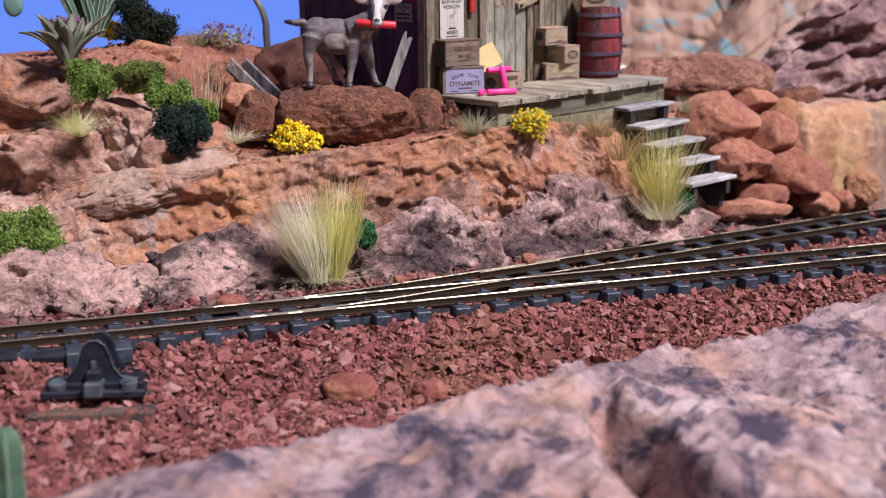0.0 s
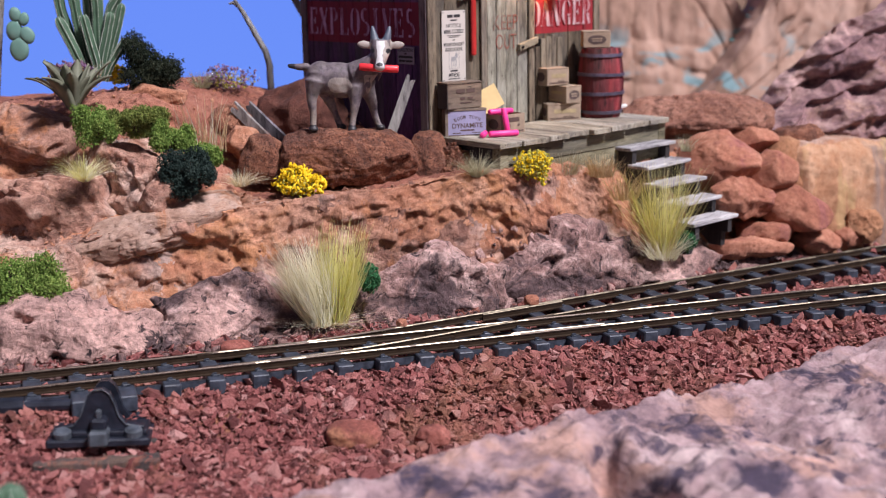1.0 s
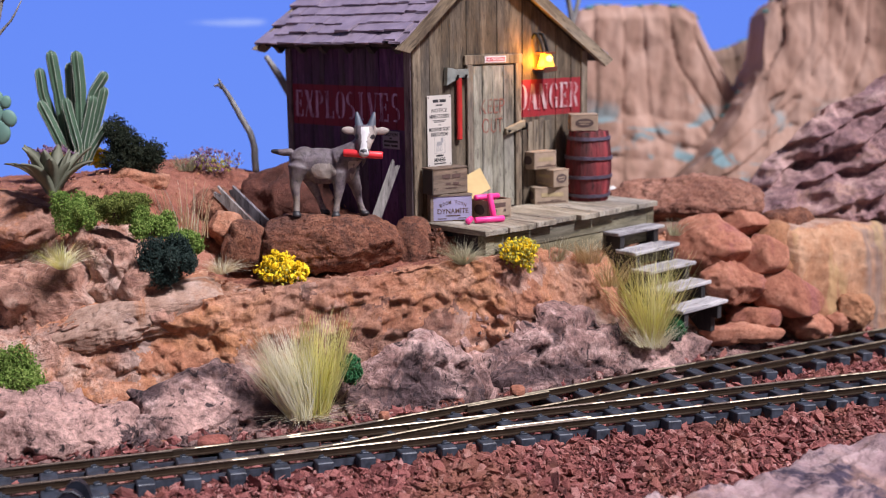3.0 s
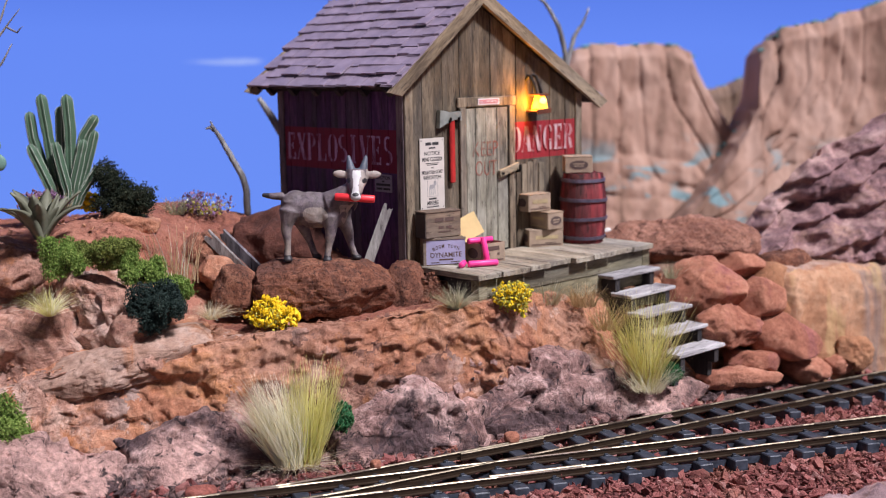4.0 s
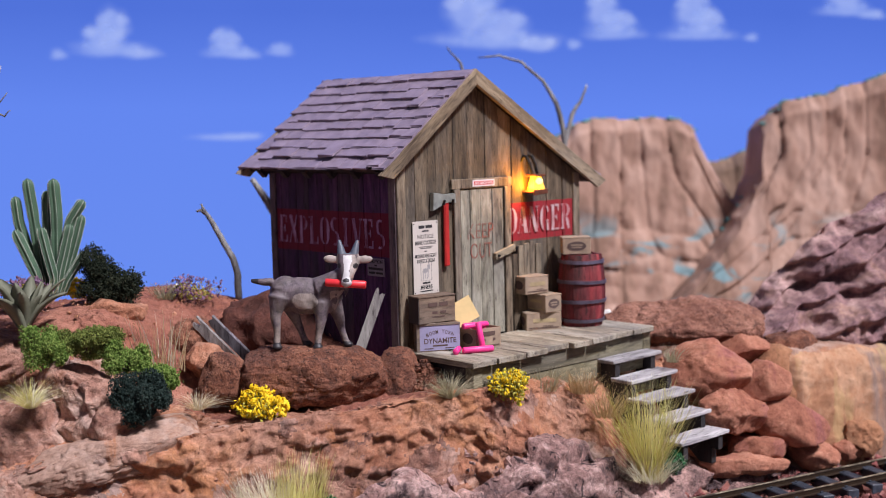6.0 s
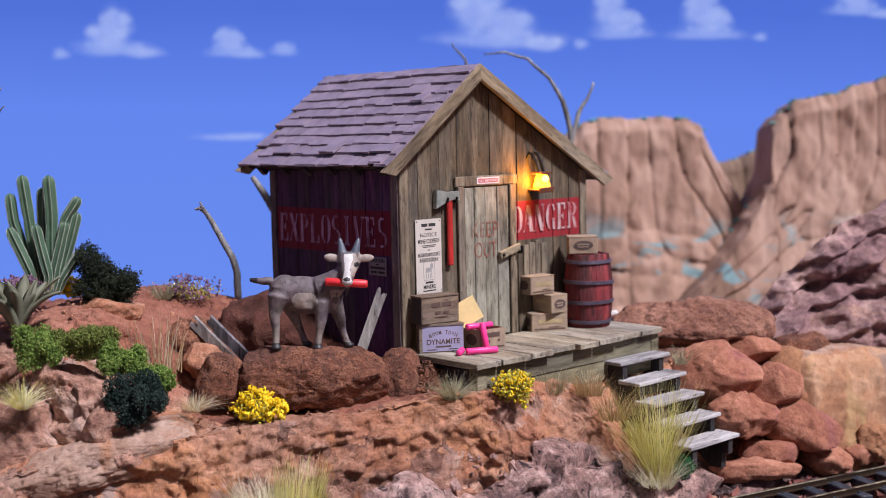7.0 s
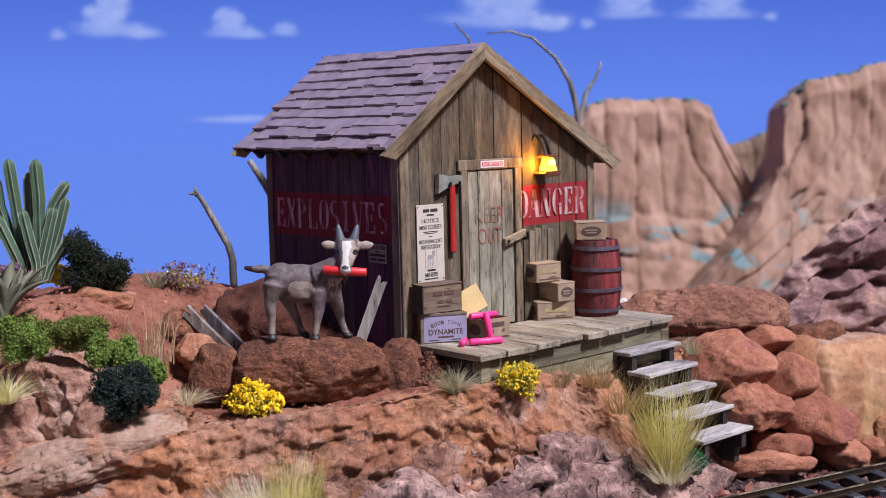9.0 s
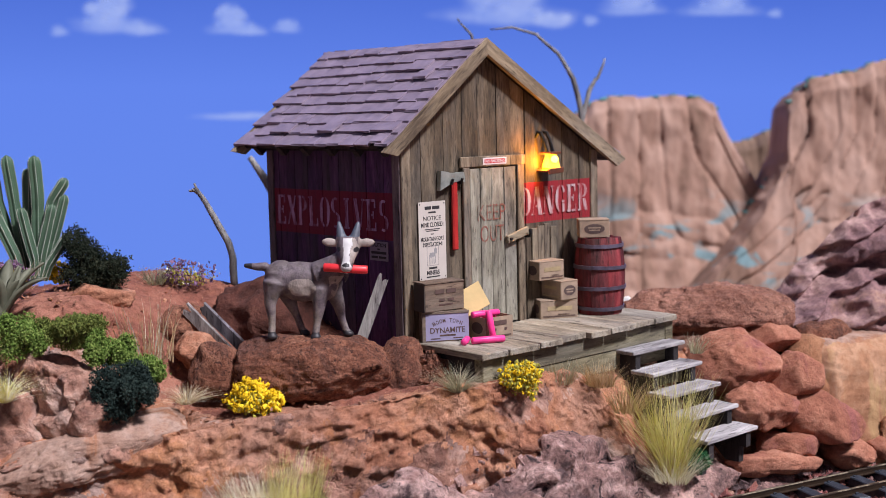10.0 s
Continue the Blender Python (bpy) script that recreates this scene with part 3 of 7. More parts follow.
# ---- rocks ----
def rock(name, at, size, turn, seed, material, label, category="rock", group="", fine=4, craggy=0.16, flat=0.35, tilt=(0, 0), lumps=0.9, parent=None, boxy=2.7, cut=(0.80, 1.08)):
    """A stone: a ball pressed flat on several sides, then roughened at three scales."""
    rnd = random.Random(seed)
    bm = bmesh.new()
    bmesh.ops.create_icosphere(bm, subdivisions=fine, radius=1.0)
    cuts = [(Vector((rnd.uniform(-1, 1), rnd.uniform(-1, 1), rnd.uniform(-0.7, 1))).normalized(), rnd.uniform(*cut)) for _ in range(12)]
    off = Vector((seed * 3.1, seed * 1.3, seed * 0.7))
    half = Vector(size) / 2
    mean = (half.x + half.y + half.z) / 3
    for v in bm.verts:
        n = v.co.normalized()
        v.co = n / (abs(n.x) ** boxy + abs(n.y) ** boxy + abs(n.z) ** boxy) ** (1 / boxy)
        for c, far in cuts:
            over = v.co.dot(c) - far
            if over > 0:
                v.co -= c * over * (1 - flat * 0.25)
        p = Vector((v.co.x * half.x, v.co.y * half.y, v.co.z * half.z))
        k = lumps * noise.fractal(p * (0.9 / mean) + off, 0.8, 2.0, 4) * craggy * 1.2
        k += craggy * 0.55 * (0.5 - abs(noise.noise(p * (2.6 / mean) + off))) + craggy * 0.30 * noise.fractal(p * (6.5 / mean) + off, 0.7, 2.1, 4)
        v.co = p + Vector((n.x * half.x, n.y * half.y, n.z * half.z)).normalized() * k * mean
    ob = part(name, bm, material, parent, smooth=True)
    ob.matrix_world = pose(U * at[0], U * at[1], U * at[2], tilt[0], tilt[1], turn)
    return tagged(ob, label, category, group)


# the goat's boulder and its neighbours
rock("boulder", (-2.7, -1.2, 7.45), (4.5, 2.1, 1.78), 2, 3, RUST_ROCK, "long rust-brown sandstone boulder under the goat", "boulder", fine=6, craggy=0.14, lumps=0.4, boxy=4.2, cut=(0.97, 1.1))
rock("boulder", (-0.05, -0.75, 7.45), (1.35, 1.5, 1.65), 20, 4, RUST_ROCK, "small rust-brown boulder beside the shed corner", "boulder", craggy=0.14)
rock("boulder", (-5.55, -1.2, 7.35), (1.55, 1.4, 1.6), -10, 6, RUST_ROCK, "upright rust-brown boulder beside the long one", "boulder", craggy=0.14)
rock("boulder", (-6.3, -0.4, 7.8), (1.3, 1.3, 1.0), 30, 7, RED_EARTH, "low red rock beneath the broken planks", "boulder", craggy=0.18)
rock("boulder", (-6.9, 0.9, 8.35), (1.7, 1.3, 1.2), 10, 8, RUST_ROCK, "red rock on the slope behind the planks", "boulder", craggy=0.2)
rock("boulder", (-9.6, 0.3, 9.25), (2.2, 1.3, 0.8), 10, 9, RED_EARTH, "flat red rock under the dark bush", "boulder", craggy=0.22)
rock("boulder", (-4.6, 2.3, 8.6), (3.2, 2.0, 2.2), 10, 10, SHADED_EARTH, "deep red earth mound coloured as in shade beside the shed wall", "boulder", craggy=0.25)
# the stacked boulders beside the steps
STACK = "dry-stacked boulders beside the steps"
rock("boulder", (10.41, 6.3, 8.25), (5.9, 3.2, 1.85), -4, 21, DARK_EARTH, "long flat rust boulder on top of the stack", "boulder", STACK, fine=6, craggy=0.15, lumps=0.8, boxy=3.4, cut=(0.72, 1.0))
rock("boulder", (10.83, 3.9, 6.88), (3.05, 2.3, 2.2), -14, 22, BRICK_ROCK, "large round red boulder in the stack", "boulder", STACK, fine=5, craggy=0.10, cut=(0.64, 0.93))
rock("boulder", (12.45, 5.0, 7.54), (2.15, 1.7, 0.98), -6, 23, BRICK_ROCK, "flat orange-red boulder near the stack's top", "boulder", STACK, craggy=0.10, cut=(0.66, 0.95))
rock("boulder", (14.21, 5.8, 7.56), (2.1, 1.5, 0.95), 12, 24, RUST_ROCK, "small knobbly red boulder near the stack's top", "boulder", STACK, craggy=0.22)
rock("boulder", (12.75, 3.6, 6.58), (1.98, 1.6, 1.55), 8, 25, BRICK_ROCK, "rounded orange-red boulder in the stack", "boulder", STACK, craggy=0.06, tilt=(0, -8), cut=(0.64, 0.93))
rock("boulder", (11.47, 2.9, 5.64), (2.35, 1.8, 1.65), -8, 26, BRICK_ROCK, "rough pitted red boulder low in the stack", "boulder", STACK, fine=5, craggy=0.20, cut=(0.64, 0.93))
rock("boulder", (13.79, 3.5, 5.1), (2.65, 1.9, 1.75), -20, 27, BRICK_ROCK, "angular dark red boulder low in the stack", "boulder", STACK, craggy=0.12, tilt=(0, 14), boxy=3.6, cut=(0.64, 0.93))
rock("boulder", (12.44, 3.0, 4.28), (2.45, 1.6, 0.85), -6, 28, BRICK_ROCK, "flat red slab at the stack's foot", "boulder", STACK, craggy=0.14, cut=(0.66, 0.95))
rock("boulder", (11.75, 2.35, 3.85), (3.2, 1.4, 0.75), 14, 30, BRICK_ROCK, "low red slab below the bottom step", "boulder", STACK, craggy=0.18, cut=(0.66, 0.95))
rock("boulder", (14.7, 3.9, 3.85), (2.1, 1.5, 0.95), 18, 29, BRICK_ROCK, "flat red slab at the stack's foot beside the track", "boulder", STACK, craggy=0.18, cut=(0.66, 0.95))
rock("boulder", (16.1, 4.9, 4.0), (1.7, 1.3, 1.0), 20, 31, BRICK_ROCK, "small red boulder at the stack's end", "boulder", STACK, craggy=0.18, cut=(0.66, 0.95))
rock("boulder", (13.55, 4.75, 5.7), (2.0, 1.8, 3.8), 25, 32, OCHRE_ROCK, "orange plaster rock behind the stacked boulders", "boulder", craggy=0.10)

# added white lump that stands for a bright highlight behind the deck
rock("stone", (7.57, 6.90, 8.27), (0.42, 0.4, 0.9), 10, 61, plain("glare_white", (0.72, 0.70, 0.68), 0.8), "small white stone added for the bright glare behind the porch corner", "stone", craggy=0.1)


# ---- large outcrops ----
def crag(name, at, size, turn, seed, material, label, fine=6, craggy=0.30, pitted=0.14, boxy=2.8, tilt=(0, 0), layers=0.0, layer_tilt=0.0, scale=1.0, ridged=0.85, lumpy=0.65, group="rock outcrops", cuts=26, parent=None):
    """A large weathered rock: a broad lump with broken faces, cracks, pits and, where it is bedded, ledges."""
    rnd = random.Random(seed)
    bm = bmesh.new()
    bmesh.ops.create_icosphere(bm, subdivisions=fine, radius=1.0)
    planes = [(Vector((rnd.uniform(-1, 1), rnd.uniform(-1, 1), rnd.uniform(-0.4, 1))).normalized(), rnd.uniform(0.78, 1.0)) for _ in range(cuts)]
    off = Vector((seed * 5.3, seed * 2.1, seed * 0.9))
    half = Vector(size) / 2
    lean = math.sin(radians(layer_tilt)), math.cos(radians(layer_tilt))
    for v in bm.verts:
        n = v.co.normalized()
        v.co = n / (abs(n.x) ** boxy + abs(n.y) ** boxy + abs(n.z) ** boxy) ** (1 / boxy)
        for c, far in planes:
            over = v.co.dot(c) - far
            if over > 0:
                v.co -= c * over * 0.85
        p = Vector((v.co.x * half.x, v.co.y * half.y, v.co.z * half.z))
        out = Vector((n.x / half.x, n.y / half.y, n.z / half.z)).normalized()
        q = p * scale
        bend = noise.fractal(q * 0.45 + off, 0.9, 2.0, 4)
        warp = Vector((0.5 * bend, 0.4 * bend, 0.4 * bend))
        level, gap = broken(q * 0.55 + off + warp, 0.10)
        scoop = noise.voronoi(q * 0.95 - off + warp)[0]
        small = noise.voronoi(q * 2.6 + off + warp * 2)[0]
        tiny = max(0.0, 0.32 - noise.voronoi(q * 5.5 + off)[0][0])
        push = craggy * (lumpy * bend + 1.3 * (level - 0.5) - 0.5 * (1 - gap) + ridged * (1.1 * scoop[0] - 0.55) + 0.42 * small[0] - 0.2 + 0.20 * noise.fractal(q * 2.6 + off, 0.7, 2.2, 6)) - pitted * 1.2 * tiny
        if layers:
            h = (p.z * lean[1] + p.x * lean[0]) / layers + 0.8 * bend
            push += 1.5 * craggy * (step01(0.05, 0.25, h % 1.0) - (h % 1.0)) * (0.5 + noise.noise(Vector((math.floor(h) * 3.7, seed, 0.5))))
        v.co = p + out * push / scale
    ob = part(name, bm, material, parent, smooth=True)
    ob.matrix_world = pose(U * at[0], U * at[1], U * at[2], tilt[0], tilt[1], turn)
    return tagged(ob, label, "rock", group)


# the ridge beside the track
crag("rock_outcrop", (-10.2, -7.85, 2.45), (8.2, 2.6, 4.0), 19, 2, PINK_ROCK, "low craggy pink-grey rock outcrop beside the track")
crag("rock_outcrop", (-14.4, -9.5, 2.3), (4.6, 2.2, 3.0), 19, 12, PINK_ROCK, "small craggy pink rock outcrop beside the track", 5)
crag("rock_outcrop", (-5.85, -6.3, 2.5), (6.0, 2.5, 5.2), 20, 1, PINK_ROCK, "craggy pink-grey rock outcrop beside the grass tuft")
crag("rock_outcrop", (-2.6, -5.0, 2.6), (4.2, 2.0, 3.2), 24, 13, PINK_ROCK, "low pink-grey rock behind the grass tuft", 5)
crag("rock_outcrop", (0.0, -4.05, 2.6), (5.9, 2.4, 5.3), 27, 3, PINK_ROCK, "pitted pink-grey rock outcrop beside the track")
crag("rock_outcrop", (2.3, -2.95, 2.6), (3.2, 2.0, 3.0), 30, 16, PINK_ROCK, "low dark rock between two outcrops", 5)
crag("rock_outcrop", (5.0, -1.35, 2.7), (7.6, 2.3, 5.4), 31, 4, PINK_ROCK, "broad pitted purple-grey rock outcrop beside the track")
crag("rock_outcrop", (8.8, 0.85, 2.9), (6.6, 1.7, 2.9), 31, 14, PINK_ROCK, "low pitted rock shelf under the tall grass", 5)
crag("rock_outcrop", (12.6, 2.75, 2.85), (4.6, 1.0, 1.3), 31, 15, PINK_ROCK, "low broken rock along the branch track", 5)
# pale blocks in the hillside below the shrubs
HILL = "pale rocks in the hillside"
crag("hillside_rock", (-9.3, -3.0, 6.65), (3.6, 2.2, 2.6), -8, 41, HILL_ROCK, "pale beige-pink rock below the green shrubs", 6, 0.24, 0.05, 5.0, (0, 14), lumpy=0.25, ridged=0.5, group=HILL)
crag("hillside_rock", (-8.2, -3.7, 6.1), (1.8, 1.5, 2.0), 12, 42, HILL_ROCK, "pale grey-pink rock beside the dark bush", 5, 0.22, 0.05, 5.0, (0, -12), lumpy=0.25, ridged=0.5, group=HILL)
crag("hillside_rock", (-11.5, -3.3, 5.4), (5.4, 2.8, 3.7), 5, 43, HILL_ROCK, "large cracked beige-pink rock under the spiky grass", 6, 0.26, 0.05, 5.0, (0, 6), lumpy=0.25, ridged=0.5, group=HILL)
rock("hillside_rock", (-8.45, -3.85, 5.42), (5.2, 1.9, 1.25), 20, 46, DUSTY, "flat beige rock ledge in the red bank", "rock", HILL, fine=6, craggy=0.16, tilt=(0, -13), lumps=0.5, boxy=4.5, cut=(0.86, 1.05))
crag("hillside_rock", (-13.3, -1.6, 8.0), (4.2, 2.6, 2.2), 0, 47, HILL_ROCK, "pinkish rock behind the agave", 6, 0.22, 0.05, 3.6, lumpy=0.3, ridged=0.5, group=HILL)
# the cliff and the plaster ledge at the layout's end
def cliff():
    """The scooped and bedded cliff at the layout's edge: a sheet that climbs from the ledge to a rising crest."""
    aa, vv = np.arange(12.6, 30.0, 0.075), np.linspace(0, 1, 120)
    verts, faces = [], []
    for v in vv:
        for x in aa:
            top = lerp_at(x, (12.6, 13.5, 14.0, 14.8, 15.7, 16.4, 17.5, 18.4, 19.0, 22, 30), (7.6, 8.7, 9.4, 10.0, 11.1, 11.7, 12.1, 12.5, 13.0, 14.6, 17.0))
            z = 6.7 + (top - 6.7) * v
            q = Vector((x, 0, z))
            bend = noise.fractal(q * 0.35 + Vector((2, 5, 1)), 0.9, 2.0, 4)
            tilt = Vector(((x * 0.85 + z * 0.4) * 0.55 + 0.4 * bend, 0.4 * bend, (z * 0.9 - x * 0.42) * 1.0))
            scoop = noise.voronoi(tilt)[0]
            small = noise.voronoi(tilt * 2.3 + Vector((4, 1, 7)))[0]
            push = 1.0 * scoop[0] + 0.42 * small[0] + 0.5 * bend + 0.10 * noise.fractal(q * 2.4, 0.8, 2.1, 4)
            lay = ((z * 0.9 - x * 0.42) / 0.9 + 0.5 * bend) % 1.0
            push = (push + 0.40 * (step01(0.0, 0.15, lay) - lay)) * step01(-0.1, 0.16, v)
            verts.append((x + 0.15 * bend, 6.4 + 0.12 * (x - 13) + 3.6 * v ** 1.1 - 1.1 * push, z + 0.35 * push * (1 - v * 0.6)))
    w = len(aa)
    for j in range(len(vv) - 1):
        for i in range(w - 1):
            n = j * w + i
            faces.append((n, n + 1, n + w + 1, n + w))
    # the back of the crest falls away
    base = len(verts)
    for i in range(w):
        x, y, z = verts[base - w + i]
        verts.append((x, y + 2.5, z - 3.0))
    for i in range(w - 1):
        faces.append((base - w + i, base - w + i + 1, base + i + 1, base + i))
    ob = mesh_part("rock_outcrop", from_arrays("rock_outcrop", verts, faces), PURPLE_ROCK, smooth=True)
    return tagged(ob, "dark purple scooped cliff rock rising at the layout's edge", "rock", "rock outcrops")


def ledge():
    """A plaster ledge: a steep fluted face with a rounded lip and a dusty top that runs back to the cliff."""
    aa = np.arange(-0.4, 18, 0.09)
    run = ((0.0, 3.2), (0.02, 4.4), (0.08, 5.6), (0.18, 6.5), (0.40, 7.15), (0.75, 7.5), (1.3, 7.62), (2.2, 7.7), (4.0, 7.85), (9.0, 7.9))
    steps = np.concatenate([np.linspace(0, 6, 70), np.linspace(6.1, 9, 30)])
    along, back = Vector((0.90, 0.43)).normalized(), Vector((-0.43, 0.90)).normalized()
    verts, faces = [], []
    for k in steps:
        c0, z0 = lerp_at(k, range(len(run)), [r[0] for r in run]), lerp_at(k, range(len(run)), [r[1] for r in run])
        for a in aa:
            q = Vector((a, k, 0))
            wave = noise.noise(Vector((a * 0.75, z0 * 0.16, 3.0))) + 0.4 * noise.noise(Vector((a * 1.9, z0 * 0.5, 8.0)))
            face = step01(7.7, 6.8, z0)
            rough = 0.05 * noise.fractal(Vector((a, c0, z0)) * 2.0, 0.8, 2.1, 5)
            turn = 1.3 * step01(0.7, -0.4, a)
            p = Vector((13.75, 3.55)) + along * a + back * (c0 + turn - 0.30 * wave * face - rough * face)
            verts.append((p.x, p.y, z0 + rough + 0.06 * wave * (1 - face)))
    w = len(aa)
    for j in range(len(steps) - 1):
        for i in range(w - 1):
            n = j * w + i
            faces.append((n, n + 1, n + w + 1, n + w))
    ob = mesh_part("rock_ledge", from_arrays("rock_ledge", verts, faces), [ORANGE_ROCK, DUSTY], smooth=True)
    for f in ob.data.polygons:
        if f.center.z > U * (7.45 + 0.3 * noise.noise(f.center / U * 1.3)):
            f.material_index = 1
    return tagged(ob, "orange plaster rock ledge with yellow streaks and a dusty top", "rock", "rock outcrops")


cliff()
ledge()
rock("boulder", (16.7, 4.75, 4.3), (1.5, 0.9, 1.3), 24, 33, OCHRE_ROCK, "rough orange lump at the foot of the plaster ledge", "boulder", fine=5, craggy=0.2)


def front_edge():
    """The rock slab along the front of the layout: a broken crest towards the track, level towards the viewer."""
    turn = radians(30)
    along, back = Vector((math.cos(turn), math.sin(turn))), Vector((-math.sin(turn), math.cos(turn)))
    at = Vector((2.2, -14.8))
    aa, cc = np.arange(-17, 24, 0.11), np.arange(-15, 1.6, 0.11)
    verts, faces = [], []
    for c in cc:
        for a in aa:
            q = Vector((a, c, 0))
            wave = noise.fractal(q * 0.22 + Vector((3, 8, 1)), 0.9, 2.0, 4)
            crest = lerp_at(a, (-17, -12, -9, -6, -3.5, 0, 6, 12, 24), (1.5, 1.95, 2.3, 2.35, 2.4, 2.75, 3.05, 3.3, 3.9))
            edge = step01(1.3, -0.25, c + 0.55 * wave + 0.25 * noise.noise(q * 1.1))
            rough = 0.35 + 0.65 * step01(-7.0, -2.5, a)
            ridge = noise.ridged_multi_fractal(q * 0.45 + Vector((1, 4, 2)), 0.9, 2.1, 6, 1.0, 2.0) - 1.2
            pit = max(0.0, 0.30 - noise.voronoi(q * 1.2)[0][0])
            h = crest - 0.05 * max(0.0, -c) + rough * (0.50 * wave + 0.20 * ridge - 0.35 * pit + 0.14 * noise.fractal(q * 2.2, 0.8, 2.1, 5))
            cleft = 2.2 * step01(0.8, 0.0, abs(a - 1.5 - 0.25 * c + 0.6 * noise.noise(q * 0.5))) * step01(-1.2, -3.2, c)
            z = 0.6 + (h - cleft - 0.6) * edge
            p = at + along * a + back * c
            verts.append((p.x, p.y, z))
    w = len(aa)
    for j in range(len(cc) - 1):
        for i in range(w - 1):
            n = j * w + i
            faces.append((n, n + 1, n + w + 1, n + w))
    ob = mesh_part("foreground_rock", from_arrays("foreground_rock", verts, faces), FRONT_ROCK, smooth=True)
    return tagged(ob, "pale pink and purple rock slab along the layout's front edge", "rock", "rock outcrops")


front_edge()

# ---- track ----
RAIL = plain("bronze_rail", (0.052, 0.034, 0.024), 0.42, 0.5, 0.35, 5.0)
RAIL_SIDE = plain("weathered_rail_side", (0.040, 0.024, 0.014), 0.5, 0.4, 0.3, 4.0)
# pale head colour carries the glint that the sun's angle doesn't give
RAIL_GLINT = plain("glinting_rail_head", (0.29, 0.245, 0.175), 0.40, 0.75, 0.7, 4.0)
SLEEPER = plain("black_plastic_sleeper", (0.040, 0.047, 0.064), 0.40, 0.0, 0.6, 4.0, 0.02)
RAIL_Z, SLEEPER_Z = 2.545, 2.53


def track_point(a, c, z=0.0):
    """A place a along the track and c across it from the near rail."""
    p = TRACK_AT + ALONG * a + ACROSS * c
    return Vector((p.x, p.y, z + rise(p.x)))


RAIL_SHAPE = [(-0.10, 0.0), (0.10, 0.0), (0.10, 0.025), (0.026, 0.045), (0.026, 0.15), (0.048, 0.160), (0.048, 0.192), (0.030, 0.22), (-0.030, 0.22), (-0.048, 0.192), (-0.048, 0.160), (-0.026, 0.15), (-0.026, 0.045), (-0.10, 0.025)]


def rail(name, across_at, a0, a1, parent, taper=0.0):
    bm = bmesh.new()
    n = max(2, int((a1 - a0) / 0.2))
    rings = []
    for k in range(n + 1):
        a = a0 + (a1 - a0) * k / n
        slim = 1.0 if not taper else min(1.0, 0.25 + (a - a0) / taper)
        rings.append([bm.verts.new(track_point(a, across_at(a) + x * slim, RAIL_Z + z)) for x, z in RAIL_SHAPE])
    m = len(RAIL_SHAPE)
    for j, (ra, rb) in enumerate(zip(rings, rings[1:])):
        # glints are coloured onto the head past the switch points; before them it is weathered dull, with a few bright
        # places
        a = a0 + (a1 - a0) * j / n
        wear = noise.noise(Vector((a * 0.45, across_at(a) * 3.0, 1.7))) + 0.4 * noise.noise(Vector((a * 1.9, across_at(a), 4.0))) + lerp_at(a, (-9, -6, -4.2, 2), (-0.9, -0.6, 0.8, 1.0))
        for k in range(m):
            f = bm.faces.new((ra[k], rb[k], rb[(k + 1) % m], ra[(k + 1) % m]))
            if k in (6, 7, 8):
                f.material_index = 1 if (k == 7 and wear > 0.0) or (k == 8 and wear > 0.75) else 2
            else:
                f.material_index = 2 if k in (5, 9) else 0
    bm.faces.new(rings[0])
    bm.faces.new(rings[-1][::-1])
    bmesh.ops.recalc_face_normals(bm, faces=bm.faces)
    return part(name, bm, [RAIL_SIDE, RAIL_GLINT, RAIL], parent)


turnout = thing("railway_turnout", "narrow-gauge railway turnout with bronze rails on black sleepers", "track")
rail("rail", lambda a: 0.0, -24, 34, turnout)
rail("rail", lambda a: GAUGE + diverge(a), -24, 34, turnout)
rail("rail", lambda a: GAUGE - 0.10 * (1 - step01(-7, -4, a)), -5.4, 34, turnout, 3.0)
rail("rail", lambda a: 0.10 * (1 - step01(-7, -1, a)) + diverge(a), -5.4, 34, turnout, 3.0)
rail("check_rail", lambda a: 0.17, 3.6, 6.6, turnout)
rail("check_rail", lambda a: GAUGE + diverge(a) - 0.17, 3.6, 6.6, turnout)
part("joiner", box(bmesh.new(), -0.35, 0.35, -0.12, 0.12, 0.0, 0.12, Matrix.Translation(track_point(1.7, diverge(1.7), RAIL_Z)) @ Matrix.Rotation(TRACK_TURN, 4, "Z")), RAIL_SIDE, turnout)
part("joiner", box(bmesh.new(), -0.35, 0.35, -0.12, 0.12, 0.0, 0.12, Matrix.Translation(track_point(1.7, GAUGE, RAIL_Z)) @ Matrix.Rotation(TRACK_TURN, 4, "Z")), RAIL_SIDE, turnout)


def sleeper(a, c0, c1, turn=0.0, drop=0.0):
    """A moulded sleeper with bevelled ends and rail chairs."""
    m = Matrix.Translation(track_point(a, 0, SLEEPER_Z - drop)) @ Matrix.Rotation(TRACK_TURN + turn, 4, "Z")
    bm = bmesh.new()
    box(bm, -0.23, 0.23, c0, c1, -0.42, 0.0, m, 0.03)
    return part("sleeper", bm, SLEEPER, turnout)


def chair(a, c):
    bm = bmesh.new()
    m = Matrix.Translation(track_point(a, c, SLEEPER_Z)) @ Matrix.Rotation(TRACK_TURN, 4, "Z")
    for side in (-1, 1):
        near, far = sorted((side * 0.07, side * 0.17))
        box(bm, -0.12, 0.12, near, far, 0.0, 0.045, m, 0.01)
        box(bm, -0.045, 0.045, *sorted((side * 0.05, side * 0.12)), 0.04, 0.085, m)
        box(bm, -0.10, -0.05, *sorted((side * 0.12, side * 0.18)), 0.04, 0.09, m)
    return part("rail_chair", bm, SLEEPER, turnout)


